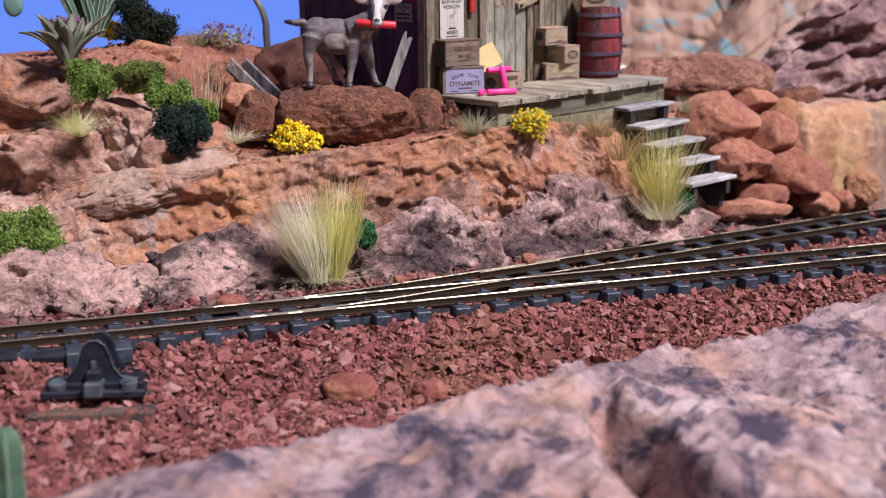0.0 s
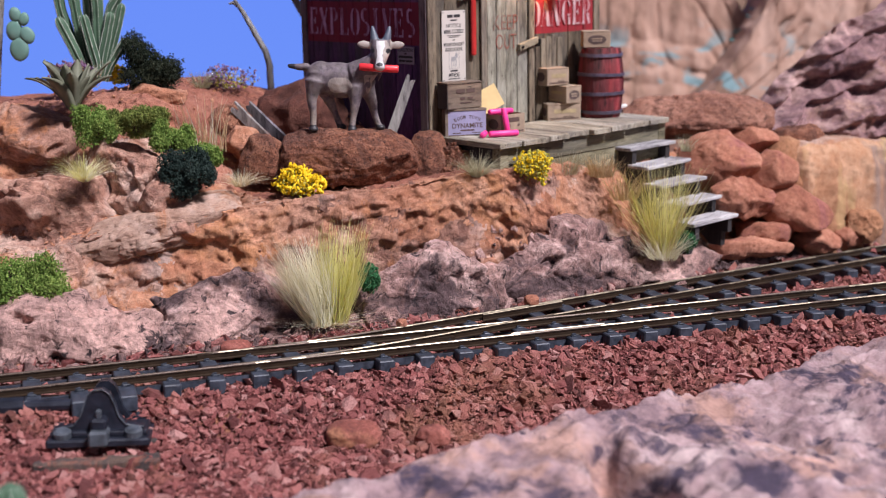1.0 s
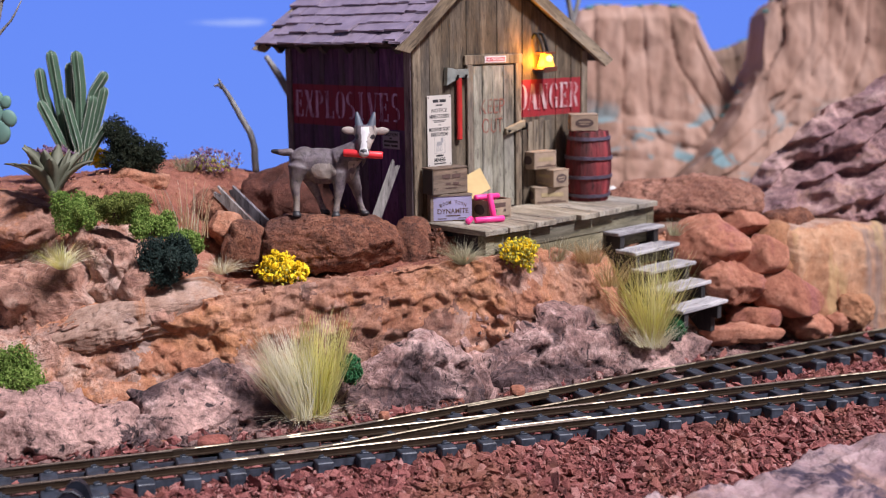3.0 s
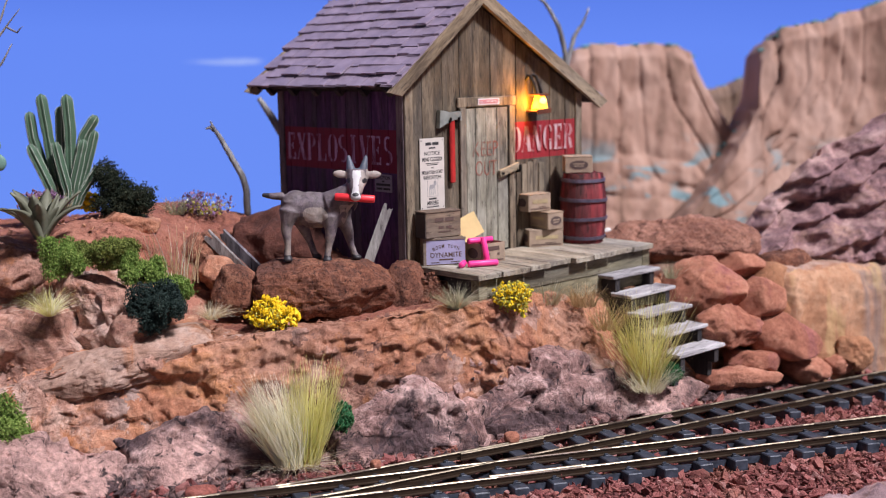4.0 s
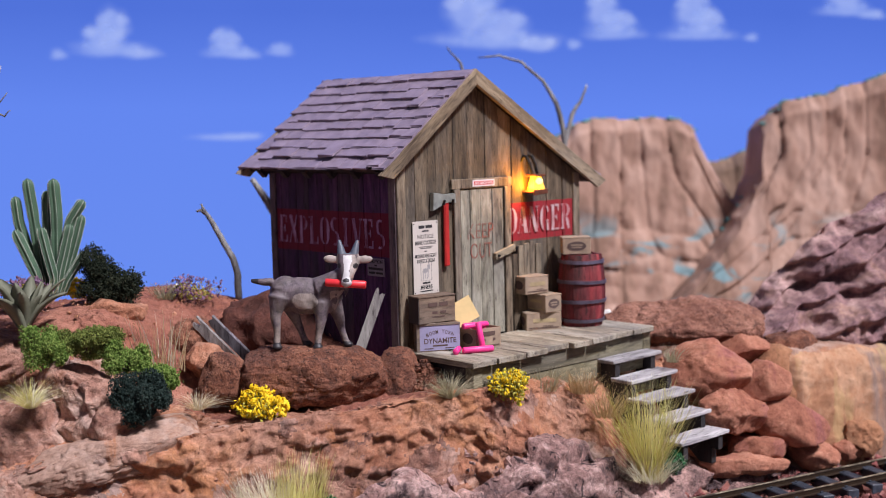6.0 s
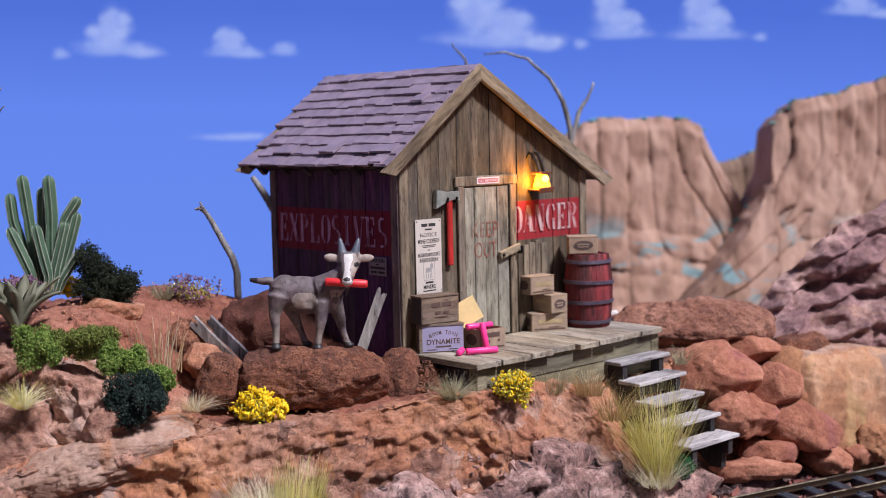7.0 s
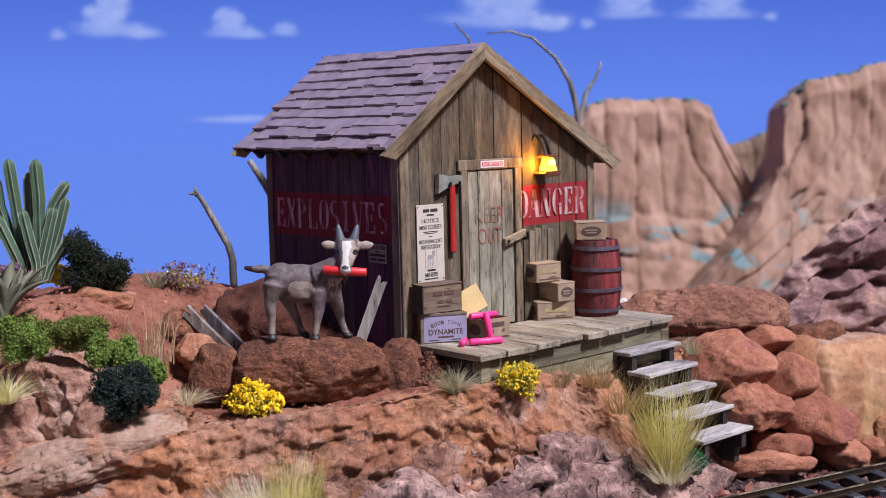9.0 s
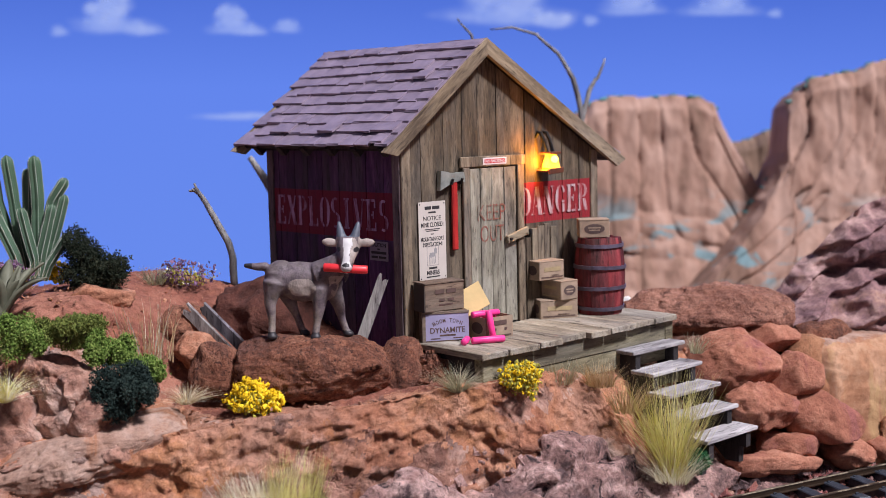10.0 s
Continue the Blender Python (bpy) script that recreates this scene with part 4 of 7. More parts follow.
for k in range(-12, 26):
    a = 0.79 + k * 1.18
    far = GAUGE + diverge(a)
    apart_now = diverge(a) > 2.9
    c1 = GAUGE + 0.5 if apart_now else far + 0.5
    sleeper(a, -1.05 if k in (-7, -8) else -0.52, c1)
    if apart_now:
        sleeper(a, diverge(a) - 0.5, far + 0.5, 0.0)
    for c in {0.0, round(far, 3), round(GAUGE, 3) if a > -1 else 0.0, round(diverge(a), 3) if a > -1 else 0.0}:
        if -14 < a < 24:
            chair(a, c)
# the web that joins the sleepers under the rails
for across_at in (0.0, GAUGE):
    bm = bmesh.new()
    ends = [[track_point(a, across_at + x, SLEEPER_Z + z) for x, z in ((-0.07, -0.30), (0.07, -0.30), (0.07, -0.10), (-0.07, -0.10))] for a in (-22, 32)]
    rings = [[bm.verts.new(p) for p in ring] for ring in ends]
    for k in range(4):
        bm.faces.new((rings[0][k], rings[0][(k + 1) % 4], rings[1][(k + 1) % 4], rings[1][k]))
    part("sleeper_web", bm, SLEEPER, turnout)

# ---- switch stand ----
stand = thing("switch_stand", "black plastic ground throw for the turnout on a weathered pad", "switch stand", at=(-8.05, -12.3, 1.72), turn=8)
IRON = plain("black_moulded_plastic", (0.015, 0.017, 0.026), 0.34, 0.0, 0.5, 3.0, 0.02)
for dull in (IRON, SLEEPER):
    dull.node_tree.nodes["Principled BSDF"].inputs["Specular IOR Level"].default_value = 0.4
IRON_WORN = plain("worn_grey_lever", (0.065, 0.075, 0.090), 0.45, 0.1, 0.5, 3.0, 0.02)
PAD = stone("weathered_sleeper_pad", (0.03, 0.025, 0.025), (0.075, 0.055, 0.05), (0.16, 0.10, 0.07), 0.8, 3.0, 0.08, accent=(0.26, 0.09, 0.06), accent_scale=0.7, accent_at=0.55, pit_amount=0.3)
part("pad", wobble(box(bmesh.new(), -1.55, 1.5, -1.45, -0.8, -0.7, -0.33, None, 0.05), 0.06, 1.5), PAD, stand, "worn sleeper pad dusted with gravel")
part("pad", wobble(box(bmesh.new(), -1.2, 1.4, -0.6, 0.9, -0.6, -0.1, None, 0.05), 0.05, 1.5), PAD, stand, "worn sleeper pad dusted with gravel")
arch = [(-1.22, -0.05), (-1.2, 0.26), (-0.72, 0.32), (-0.52, 0.48), (-0.41, 0.74), (-0.30, 0.96), (-0.14, 1.08), (0.10, 1.09), (0.28, 0.98), (0.40, 0.76), (0.50, 0.48), (0.68, 0.32), (1.14, 0.25), (1.18, -0.05)]
arch = [(x * 0.92, z * 1.14 if z > 0.4 else z) for x, z in arch]
part("arch", prism(bmesh.new(), arch, -0.62, -0.36), IRON, stand)
part("arch", prism(bmesh.new(), [(x * 0.9 + 0.06, z * 1.02) for x, z in arch], 0.10, 0.34), IRON, stand)
rim_bm = bmesh.new()
tube(rim_bm, [(x, -0.64, z + 0.02) for x, z in arch[1:-1]], [0.018] * (len(arch) - 2), 6)
part("arch_rim", rim_bm, IRON_WORN, stand, "worn grey rim")
part("base_plate", box(bmesh.new(), -1.28, 1.24, -1.0, 0.42, -0.12, 0.08, None, 0.04), IRON, stand)
part("base_plate", box(bmesh.new(), -1.2, 1.16, -0.78, 0.38, 0.08, 0.22, None, 0.03), IRON, stand)
part("lever", box(bmesh.new(), -0.22, 0.24, -1.30, -0.4, -0.16, 0.24, Matrix.Rotation(radians(-6), 4, "X"), 0.06), IRON_WORN, stand, "worn grey throw lever")
part("lever_knuckle", box(bmesh.new(), -0.20, 0.20, -0.98, -0.4, 0.28, 0.60, None, 0.07), IRON, stand)
part("lever_tip", box(bmesh.new(), -0.07, 0.07, -0.9, -0.7, 0.58, 0.80, None, 0.03), IRON_WORN, stand)
for x in (-0.9, 0.82):
    bm = bmesh.new()
    tube(bm, [(x, -0.74, 0.1), (x, -0.76, 0.25), (x, -0.77, 0.29)], [0.23, 0.22, 0.15], 14)
    part("screw", bm, IRON_WORN, stand, "grey screw head")
bm = bmesh.new()
tube(bm, [(-3.6, 0.45, 0.52), (-0.6, 0.4, 0.56)], [0.17, 0.17], 10)
tube(bm, [(-2.6, 0.44, 0.53), (-2.0, 0.43, 0.54)], [0.26, 0.26], 10)
part("throw_bar", bm, IRON, stand)
part("tie_pad", box(bmesh.new(), 0.55, 1.1, 0.35, 1.5, -0.2, 0.28, None, 0.04), SLEEPER, stand)


# ---- ballast ----
def chips(name, count, place, size, material, label, seed, flat=0.6, angular=True):
    """Loose stone chips as one heap: jittered low stones, each resting on the ground."""
    rnd = np.random.RandomState(seed)
    bm = bmesh.new()
    if angular:
        bmesh.ops.create_cube(bm, size=1.5)
    else:
        bmesh.ops.create_icosphere(bm, subdivisions=1, radius=1.0)
    bmesh.ops.triangulate(bm, faces=bm.faces)
    base = np.array([v.co[:] for v in bm.verts])
    tris = np.array([[v.index for v in f.verts] for f in bm.faces])
    bm.free()
    verts, faces = [], []
    n = len(base)
    made = 0
    while made < count:
        spot = place(rnd)
        if spot is None:
            continue
        r = size[0] + (size[1] - size[0]) * rnd.rand() ** 3.0
        shape = base * (1 + 0.40 * rnd.randn(n, 1).clip(-1.3, 1.3)) * np.array([1, 0.55 + 0.5 * rnd.rand(), flat * (0.6 + 0.7 * rnd.rand())])
        e = Euler((rnd.randn() * 0.6, rnd.randn() * 0.6, rnd.rand() * 6.3)).to_matrix()
        shape = shape @ np.array(e).T * r
        verts.append(shape + np.array([spot[0], spot[1], spot[2] + 0.25 * r + 0.13 * rnd.rand() ** 2]))
        faces.append(tris + made * n)
        made += 1
    me = from_arrays(name, np.concatenate(verts), np.concatenate(faces))
    ob = mesh_part(name, me, material)
    return tagged(ob, label, "gravel", kind="stuff")


def bed_spot(rnd):
    s = rnd.uniform(-14, 19)
    d = rnd.uniform(-18.5, 9)
    e = (d - near_rail(s)) * ALONG.x
    if e < -8.5 or d > bank_foot(s) + 0.6:
        return None
    on_track = -0.5 < e < GAUGE + 0.5 + max(0, diverge((s + 0.78) / ALONG.x))
    if on_track and rnd.rand() < 0.55:
        return None
    if e < -5 and rnd.rand() < 0.4:
        return None
    s, d, z = surface(s, d)
    if on_track:
        z = min(z, SLEEPER_Z + rise(s) - 0.38)
    return (s, d, z)


chips("ballast_gravel", 70000, bed_spot, (0.022, 0.15), CRUSHED, "crushed dark red stone ballast around the track", 5)
chips("large_gravel", 5200, bed_spot, (0.07, 0.30), CRUSHED, "larger dark red stones lying in the ballast", 6, 0.45, False)


def slope_spot(rnd):
    s, d = rnd.uniform(-14, 15), rnd.uniform(-9, 5)
    if d < bank_foot(s) - 0.2:
        return None
    return surface(s, d)


chips("slope_gravel", 2600, slope_spot, (0.015, 0.075), RED_EARTH, "scattered small red stones on the slopes", 7)


def rubble_spot(rnd):
    s = rnd.uniform(-14, 16)
    return surface(s, bank_foot(s) + rnd.uniform(-0.1, 1.3))


def heap_spot(rnd):
    """A small spilled heap of red grit between the boulder and the porch."""
    a, r = rnd.uniform(0, 6.283), 0.75 * math.sqrt(rnd.rand())
    s, d, z = surface(0.75 + r * math.cos(a), -0.95 + 0.6 * r * math.sin(a))
    return (s, d, z + 0.75 * (1 - r / 0.75) * rnd.rand() ** 0.5)


chips("gravel_heap", 900, heap_spot, (0.03, 0.12), RUST_ROCK, "small heap of rust-red grit beside the porch corner", 9)
chips("rock_rubble", 2600, rubble_spot, (0.03, 0.20), PINK_ROCK, "broken pink-grey rubble along the foot of the outcrops", 8, 0.7)
for at, size, seed, label in [((-1.73, -11.75, 1.46), (1.40, 1.0, 0.84), 51, "smooth rounded red pebble on the ballast"), ((0.35, -11.7, 1.42), (0.9, 0.8, 0.6), 52, "red pebble on the ballast"), ((3.4, -3.6, 3.15), (0.5, 0.45, 0.4), 53, "small round orange-red pebble below the outcrop"), ((-0.7, -6.1, 3.0), (0.32, 0.3, 0.3), 54, "small orange pebble below the grass tuft"), ((-5.4, -8.2, 2.75), (0.9, 0.6, 0.5), 55, "red stone beside the far rail"), ((-9.6, -9.7, 2.5), (0.42, 0.35, 0.3), 56, "pale grey pebble beside the far rail")]:
    rock("pebble", at, size, seed * 7, seed, PINK_ROCK if seed == 56 else BRICK_ROCK if seed in (53, 54) else CHIP, label, "pebble", fine=4, craggy=0.06 if seed in (53, 54) else 0.12)

# ---- shed ----
SHED = Matrix.Translation((0, 0, 8.05)) @ Matrix.Rotation(radians(43.95), 4, "Z") @ Matrix.Rotation(radians(-2.4), 4, "Y")
WIDE, DEEP = 8.9, 6.85
RIDGE_X, RIDGE_Z = 3.33, 9.09
LEFT_EAVE, RIGHT_EAVE = (-0.6, 5.98), (9.78, 5.27)
FRONT_Y, BACK_Y = -0.42, 7.72


def painted_boards(name, dark, mid, light, band, axis, along="z", tint=0.35, red=(0.36, 0.012, 0.022)):
    """Weathered boards with a worn band of red paint between two heights."""
    m, nt, p, colour, plain_co, fine = timber(name, dark, mid, light, along, tint=tint)
    tc = nt.nodes.new("ShaderNodeTexCoord")
    sep = nt.nodes.new("ShaderNodeSeparateXYZ")
    nt.links.new(tc.outputs["Object"], sep.inputs[0])
    a0, a1, z0, z1 = [U * v for v in band]
    inside = arith(nt, "MULTIPLY", arith(nt, "GREATER_THAN", sep.outputs[axis], a0), arith(nt, "LESS_THAN", sep.outputs[axis], a1))
    inside = arith(nt, "MULTIPLY", inside, arith(nt, "MULTIPLY", arith(nt, "GREATER_THAN", sep.outputs["Z"], z0), arith(nt, "LESS_THAN", sep.outputs["Z"], z1)))
    worn = ramp(nt, fine, [(0.30, (0.35, 0.35, 0.35)), (0.46, (0.95, 0.95, 0.95))])
    paint = blend(nt, fine, tuple(0.8 * v for v in red), tuple(1.25 * v for v in red))
    nt.links.new(blend(nt, arith(nt, "MULTIPLY", inside, worn), colour, paint), p.inputs["Base Color"])
    return m


FRONT_BOARD = painted_boards("weathered_front_boards", (0.028, 0.020, 0.012), (0.100, 0.073, 0.045), (0.195, 0.148, 0.096), (5.22, 8.62, 3.2, 4.55), "X", red=(0.28, 0.008, 0.017))
# dark boards pushed further to violet: the side wall's shade in the colour
SHADED_SIDE_BOARD = painted_boards("shaded_side_boards", (0.026, 0.007, 0.042), (0.076, 0.022, 0.098), (0.130, 0.052, 0.155), (0.42, 6.62, 3.05, 4.5), "Y", red=(0.17, 0.004, 0.026))
TRIM = timber("pale_weathered_trim", (0.085, 0.063, 0.042), (0.215, 0.165, 0.11), (0.35, 0.28, 0.195))[0]
RAKE = timber("weathered_rake_board", (0.14, 0.10, 0.06), (0.32, 0.24, 0.15), (0.46, 0.36, 0.24), "x")[0]
DOOR_WOOD = timber("grey_door_boards", (0.09, 0.082, 0.062), (0.25, 0.235, 0.18), (0.39, 0.375, 0.305))[0]
DECK_WOOD = timber("silver_deck_planks", (0.15, 0.125, 0.085), (0.33, 0.285, 0.215), (0.48, 0.43, 0.34), "y", tint=0.25)[0]
SKIRT = timber("greenish_deck_skirt", (0.10, 0.088, 0.05), (0.215, 0.19, 0.115), (0.32, 0.29, 0.19), "x")[0]
# near-black: the shade under roof, deck and steps is put into this colour
UNDER_SHADE_WOOD = timber("under_shade_timber", (0.012, 0.010, 0.012), (0.03, 0.025, 0.027), (0.06, 0.05, 0.05), "z")[0]
STEP_WOOD = timber("silver_grey_step_tread", (0.24, 0.225, 0.23), (0.42, 0.40, 0.41), (0.58, 0.56, 0.57), "x", tint=0.15)[0]
SHINGLE = plain("purple_grey_shingle", (0.265, 0.208, 0.268), 0.42, 0.0, 0.32, 1.6, 0.02)

shed = thing("explosives_shed", "small weathered wooden explosives shed with a shingled gable roof", "shed", m=SHED)


def under_roof(x):
    """Height of the roof's underside above a place in the front."""
    if x < RIDGE_X:
        return LEFT_EAVE[1] + (RIDGE_Z - LEFT_EAVE[1]) * (x - LEFT_EAVE[0]) / (RIDGE_X - LEFT_EAVE[0]) - 0.30
    return RIDGE_Z + (RIGHT_EAVE[1] - RIDGE_Z) * (x - RIDGE_X) / (RIGHT_EAVE[0] - RIDGE_X) - 0.30


def gable_boards(y0, y1, seed, name, door=True):
    rnd = random.Random(seed)
    x = 0.0
    while x < WIDE - 0.15:
        w = min(rnd.uniform(0.62, 0.98), WIDE - x)
        if WIDE - x - w < 0.3:
            w = WIDE - x
        a, b = x + 0.012, x + w - 0.012
        cuts = [a] + ([RIDGE_X] if a < RIDGE_X < b else []) + [b]
        floor = 5.14 if door and a > 2.6 and b < 5.05 else -0.05
        out = rnd.uniform(-0.018, 0.018)
        outline = [(a, floor), (b, floor)] + [(c, under_roof(c)) for c in reversed(cuts)]
        part(name, prism(bmesh.new(), outline, y0 + out, y1 + out), FRONT_BOARD, shed)
        x += w


gable_boards(0.0, 0.13, 11, "wall_board")
gable_boards(DEEP - 0.13, DEEP, 12, "wall_board", False)
for x0, seed, mat_now in ((0.0, 13, SHADED_SIDE_BOARD), (WIDE - 0.13, 14, FRONT_BOARD)):
    rnd = random.Random(seed)
    y = 0.14
    while y < DEEP - 0.2:
        w = min(rnd.uniform(0.62, 0.95), DEEP - 0.14 - y)
        if DEEP - 0.14 - y - w < 0.3:
            w = DEEP - 0.14 - y
        out = rnd.uniform(-0.014, 0.014)
        part("wall_board", box(bmesh.new(), x0 + out, x0 + 0.13 + out, y + 0.014, y + w - 0.014, -0.9, under_roof(0.05 if x0 < 1 else WIDE) - 0.02), mat_now, shed)
        y += w
# inside the shed: a dark floor that closes it
part("floor_panel", box(bmesh.new(), 0.14, WIDE - 0.14, 0.14, DEEP - 0.14, -0.6, -0.4), UNDER_SHADE_WOOD, shed)
# corner trim on the unlit side, its shade mixed into the wood colour
SHADED_TRIM = timber("shaded_corner_trim", (0.07, 0.05, 0.06), (0.16, 0.12, 0.13), (0.26, 0.21, 0.21))[0]
for x0, x1, y0, y1, m in ((-0.07, 0.30, -0.09, -0.0, TRIM), (-0.09, -0.0, 0.0, 0.36, SHADED_TRIM), (8.62, 8.97, -0.09, 0.0, TRIM), (-0.08, 0.0, 6.6, 6.93, SHADED_TRIM), (WIDE, WIDE + 0.08, 0.0, 0.34, TRIM)):
    part("corner_trim", wobble(box(bmesh.new(), x0, x1, y0, y1, -0.05 if y1 < 0.3 else -0.9, under_roof(max(0, min(WIDE, (x0 + x1) / 2))) - 0.03, None, 0.02), 0.012, 1.0), m, shed)

# ---- roof ----
def slope_frame(eave):
    """The frame of one roof side: x along the eave, y up the slope, z out of it."""
    up = Vector((RIDGE_X - eave[0], 0, RIDGE_Z - eave[1]))
    length = up.length
    up.normalize()
    along = Vector((0, -1, 0)) if eave[0] < RIDGE_X else Vector((0, 1, 0))
    out = along.cross(up)
    if out.z < 0:
        along = -along
        out = -out
    m = Matrix((along, up, out)).transposed().to_4x4()
    m.translation = Vector((eave[0], FRONT_Y if along.y > 0 else BACK_Y, eave[1]))
    return m, length


roof = part("roof_deck", bmesh.new(), UNDER_SHADE_WOOD, shed)
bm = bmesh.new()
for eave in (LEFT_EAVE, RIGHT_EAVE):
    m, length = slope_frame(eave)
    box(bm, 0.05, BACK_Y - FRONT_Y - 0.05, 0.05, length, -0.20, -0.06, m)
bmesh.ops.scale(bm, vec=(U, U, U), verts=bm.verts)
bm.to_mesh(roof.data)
bm.free()

shingle_meshes = []
for k in range(6):
    rnd = random.Random(40 + k)
    w = (0.62, 0.78, 0.92, 1.05, 0.7, 0.86)[k]
    bm = box(bmesh.new(), 0.012, w - 0.012, -0.02 - 0.05 * rnd.random(), 1.10, 0.0, 0.075)
    for v in bm.verts:
        if v.co.y < 0.2:
            v.co.z += rnd.uniform(0.0, 0.05)
            v.co.y += rnd.uniform(-0.03, 0.03)
    bmesh.ops.scale(bm, vec=(U, U, U), verts=bm.verts)
    me = bpy.data.meshes.new("shingle")
    bm.to_mesh(me)
    bm.free()
    me.materials.append(SHINGLE)
    shingle_meshes.append((w, me))
rnd = random.Random(77)
for eave in (LEFT_EAVE, RIGHT_EAVE):
    m, length = slope_frame(eave)
    rows = round(length / 0.575)
    for r in range(rows + 1):
        x = -0.06 - rnd.uniform(0, 0.3)
        span = BACK_Y - FRONT_Y
        while x < span - 0.2:
            w, me = rnd.choice(shingle_meshes)
            if x + w > span - 0.04:
                w, me = shingle_meshes[0]
                x = min(x, span - 0.04 - w) if eave is LEFT_EAVE else x
            if x > -0.15 or r % 2 == 0:
                y = -0.10 + r * (length - 0.35) / rows + rnd.uniform(-0.05, 0.05)
                lift = 0.05 + (0.11 if rnd.random() < 0.15 else 0.02) * rnd.random()
                ob = new("shingle", me)
                ob.parent = roof
                turn = Matrix.Rotation(radians(-4.6 - lift * 20 + rnd.uniform(-0.8, 0.8)), 4, "X") @ Matrix.Rotation(radians(rnd.uniform(-1.3, 1.3)), 4, "Z")
                short = min(1.0, max(0.2, (length - y) / 1.10))
                ob.matrix_basis = scaled(m @ Matrix.Translation((max(x, -0.06 if eave is LEFT_EAVE else 0.15), y, lift + 0.02)) @ turn) @ Matrix.Diagonal((1, short, 1, 1))
            x += w

def rake(eave, y):
    """A straight rake board with its grain along it, mitred at the ridge and cut upright at the eave."""
    a, b = Vector((eave[0], y, eave[1])), Vector((RIDGE_X, y, RIDGE_Z))
    run = (b - a).normalized()
    up = Vector((-run.z, 0, run.x)) if run.x > 0 else Vector((run.z, 0, -run.x))
    out = run.cross(up)
    m = Matrix((run, up, out)).transposed().to_4x4()
    m.translation = a
    length = (b - a).length
    top, low = 0.09, -0.34
    steep = abs(run.z / run.x)
    outline = [(-0.10, low), (length + low * steep, low), (length + top * steep, top), (-0.10 - (top - low) * steep, top)]
    bm = bmesh.new()
    side = 0.16 if out.y > 0 else -0.16
    near = [bm.verts.new((x, u, 0.0)) for x, u in outline]
    far = [bm.verts.new((x, u, side)) for x, u in outline]
    bm.faces.new(near)
    bm.faces.new(far)
    for k in range(4):
        bm.faces.new((near[k], near[(k + 1) % 4], far[(k + 1) % 4], far[k]))
    bmesh.ops.recalc_face_normals(bm, faces=bm.faces)
    ob = part("rake_board", bm, RAKE, shed)
    ob.matrix_basis = scaled(m)


for eave in (LEFT_EAVE, RIGHT_EAVE):
    rake(eave, FRONT_Y)
    rake(eave, BACK_Y - 0.16)
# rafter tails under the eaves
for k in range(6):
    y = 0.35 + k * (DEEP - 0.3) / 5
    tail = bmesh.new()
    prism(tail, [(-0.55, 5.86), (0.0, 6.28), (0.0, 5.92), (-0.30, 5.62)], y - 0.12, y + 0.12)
    part("rafter_tail", tail, UNDER_SHADE_WOOD, shed)
part("frieze_board", box(bmesh.new(), -0.10, -0.02, -0.2, DEEP, 5.78, 6.02), UNDER_SHADE_WOOD, shed)

# ---- door ----
door = part("door", box(bmesh.new(), 2.72, 4.93, -0.02, 0.02, 0.0, 5.2), UNDER_SHADE_WOOD, shed, "closed grey plank door")
for k, (x0, x1) in enumerate(((2.80, 3.22), (3.24, 3.72), (3.74, 4.30), (4.32, 4.84))):
    part("plank", wobble(box(bmesh.new(), x0, x1, -0.075 - 0.012 * (k % 2), -0.022, 0.06, 5.12, None, 0.012), 0.008, 1.2), DOOR_WOOD, door)
for x0, x1, z0, z1 in ((2.46, 2.74, 0.0, 5.17), (4.91, 5.20, 0.0, 5.17), (2.36, 5.28, 5.17, 5.50)):
    part("door_frame", wobble(box(bmesh.new(), x0, x1, -0.13, -0.022, z0, z1, None, 0.02), 0.012, 1.0), TRIM, shed, "pale weathered door frame")
BRASS_WOOD = timber("pale_latch_wood", (0.22, 0.18, 0.12), (0.38, 0.32, 0.22), (0.50, 0.43, 0.31), "x")[0]
BLACK_IRON = plain("black_iron", (0.02, 0.02, 0.022), 0.5, 0.6)
part("latch", box(bmesh.new(), -0.52, 0.52, -0.06, 0.06, -0.13, 0.13, Matrix.Translation((4.80, -0.18, 2.88)) @ Matrix.Rotation(radians(-14), 4, "Y"), 0.02), BRASS_WOOD, door, "pale wooden turn latch")
bm = bmesh.new()
tube(bm, [(4.42, -0.24, 2.78), (4.42, -0.30, 2.78)], [0.05, 0.05], 8)
tube(bm, [(5.22, -0.14, 2.80), (5.22, -0.34, 2.82), (5.20, -0.38, 2.92), (5.20, -0.36, 3.04)], [0.05, 0.05, 0.05, 0.05], 8)
part("latch_staple", bm, BLACK_IRON, door, "black iron staple")


# ---- writing ----
def worn_paint(name, colour, under, low=0.40, high=0.52, along="z", fine=5.0):
    """Stencil paint that has worn off along the grain."""
    m, nt, p, co, info, _ = start(name, 0.8, stretch={"z": (1, 1, 0.2), "x": (0.2, 1, 1)}[along])
    g = grain(nt, co, fine, 7.0, 0.7)
    nt.links.new(blend(nt, ramp(nt, g, [(low, (0, 0, 0)), (high, (1, 1, 1))]), under, colour), p.inputs["Base Color"])
    relief(nt, p, g, 0.02)
    return m


WHITE_STENCIL = worn_paint("worn_white_stencil", (0.54, 0.39, 0.40), (0.30, 0.015, 0.024), 0.38, 0.58)
# lilac follows the shade tint of the side wall
SIDE_STENCIL = worn_paint("worn_lilac_stencil", (0.50, 0.30, 0.52), (0.15, 0.008, 0.035), 0.38, 0.60)
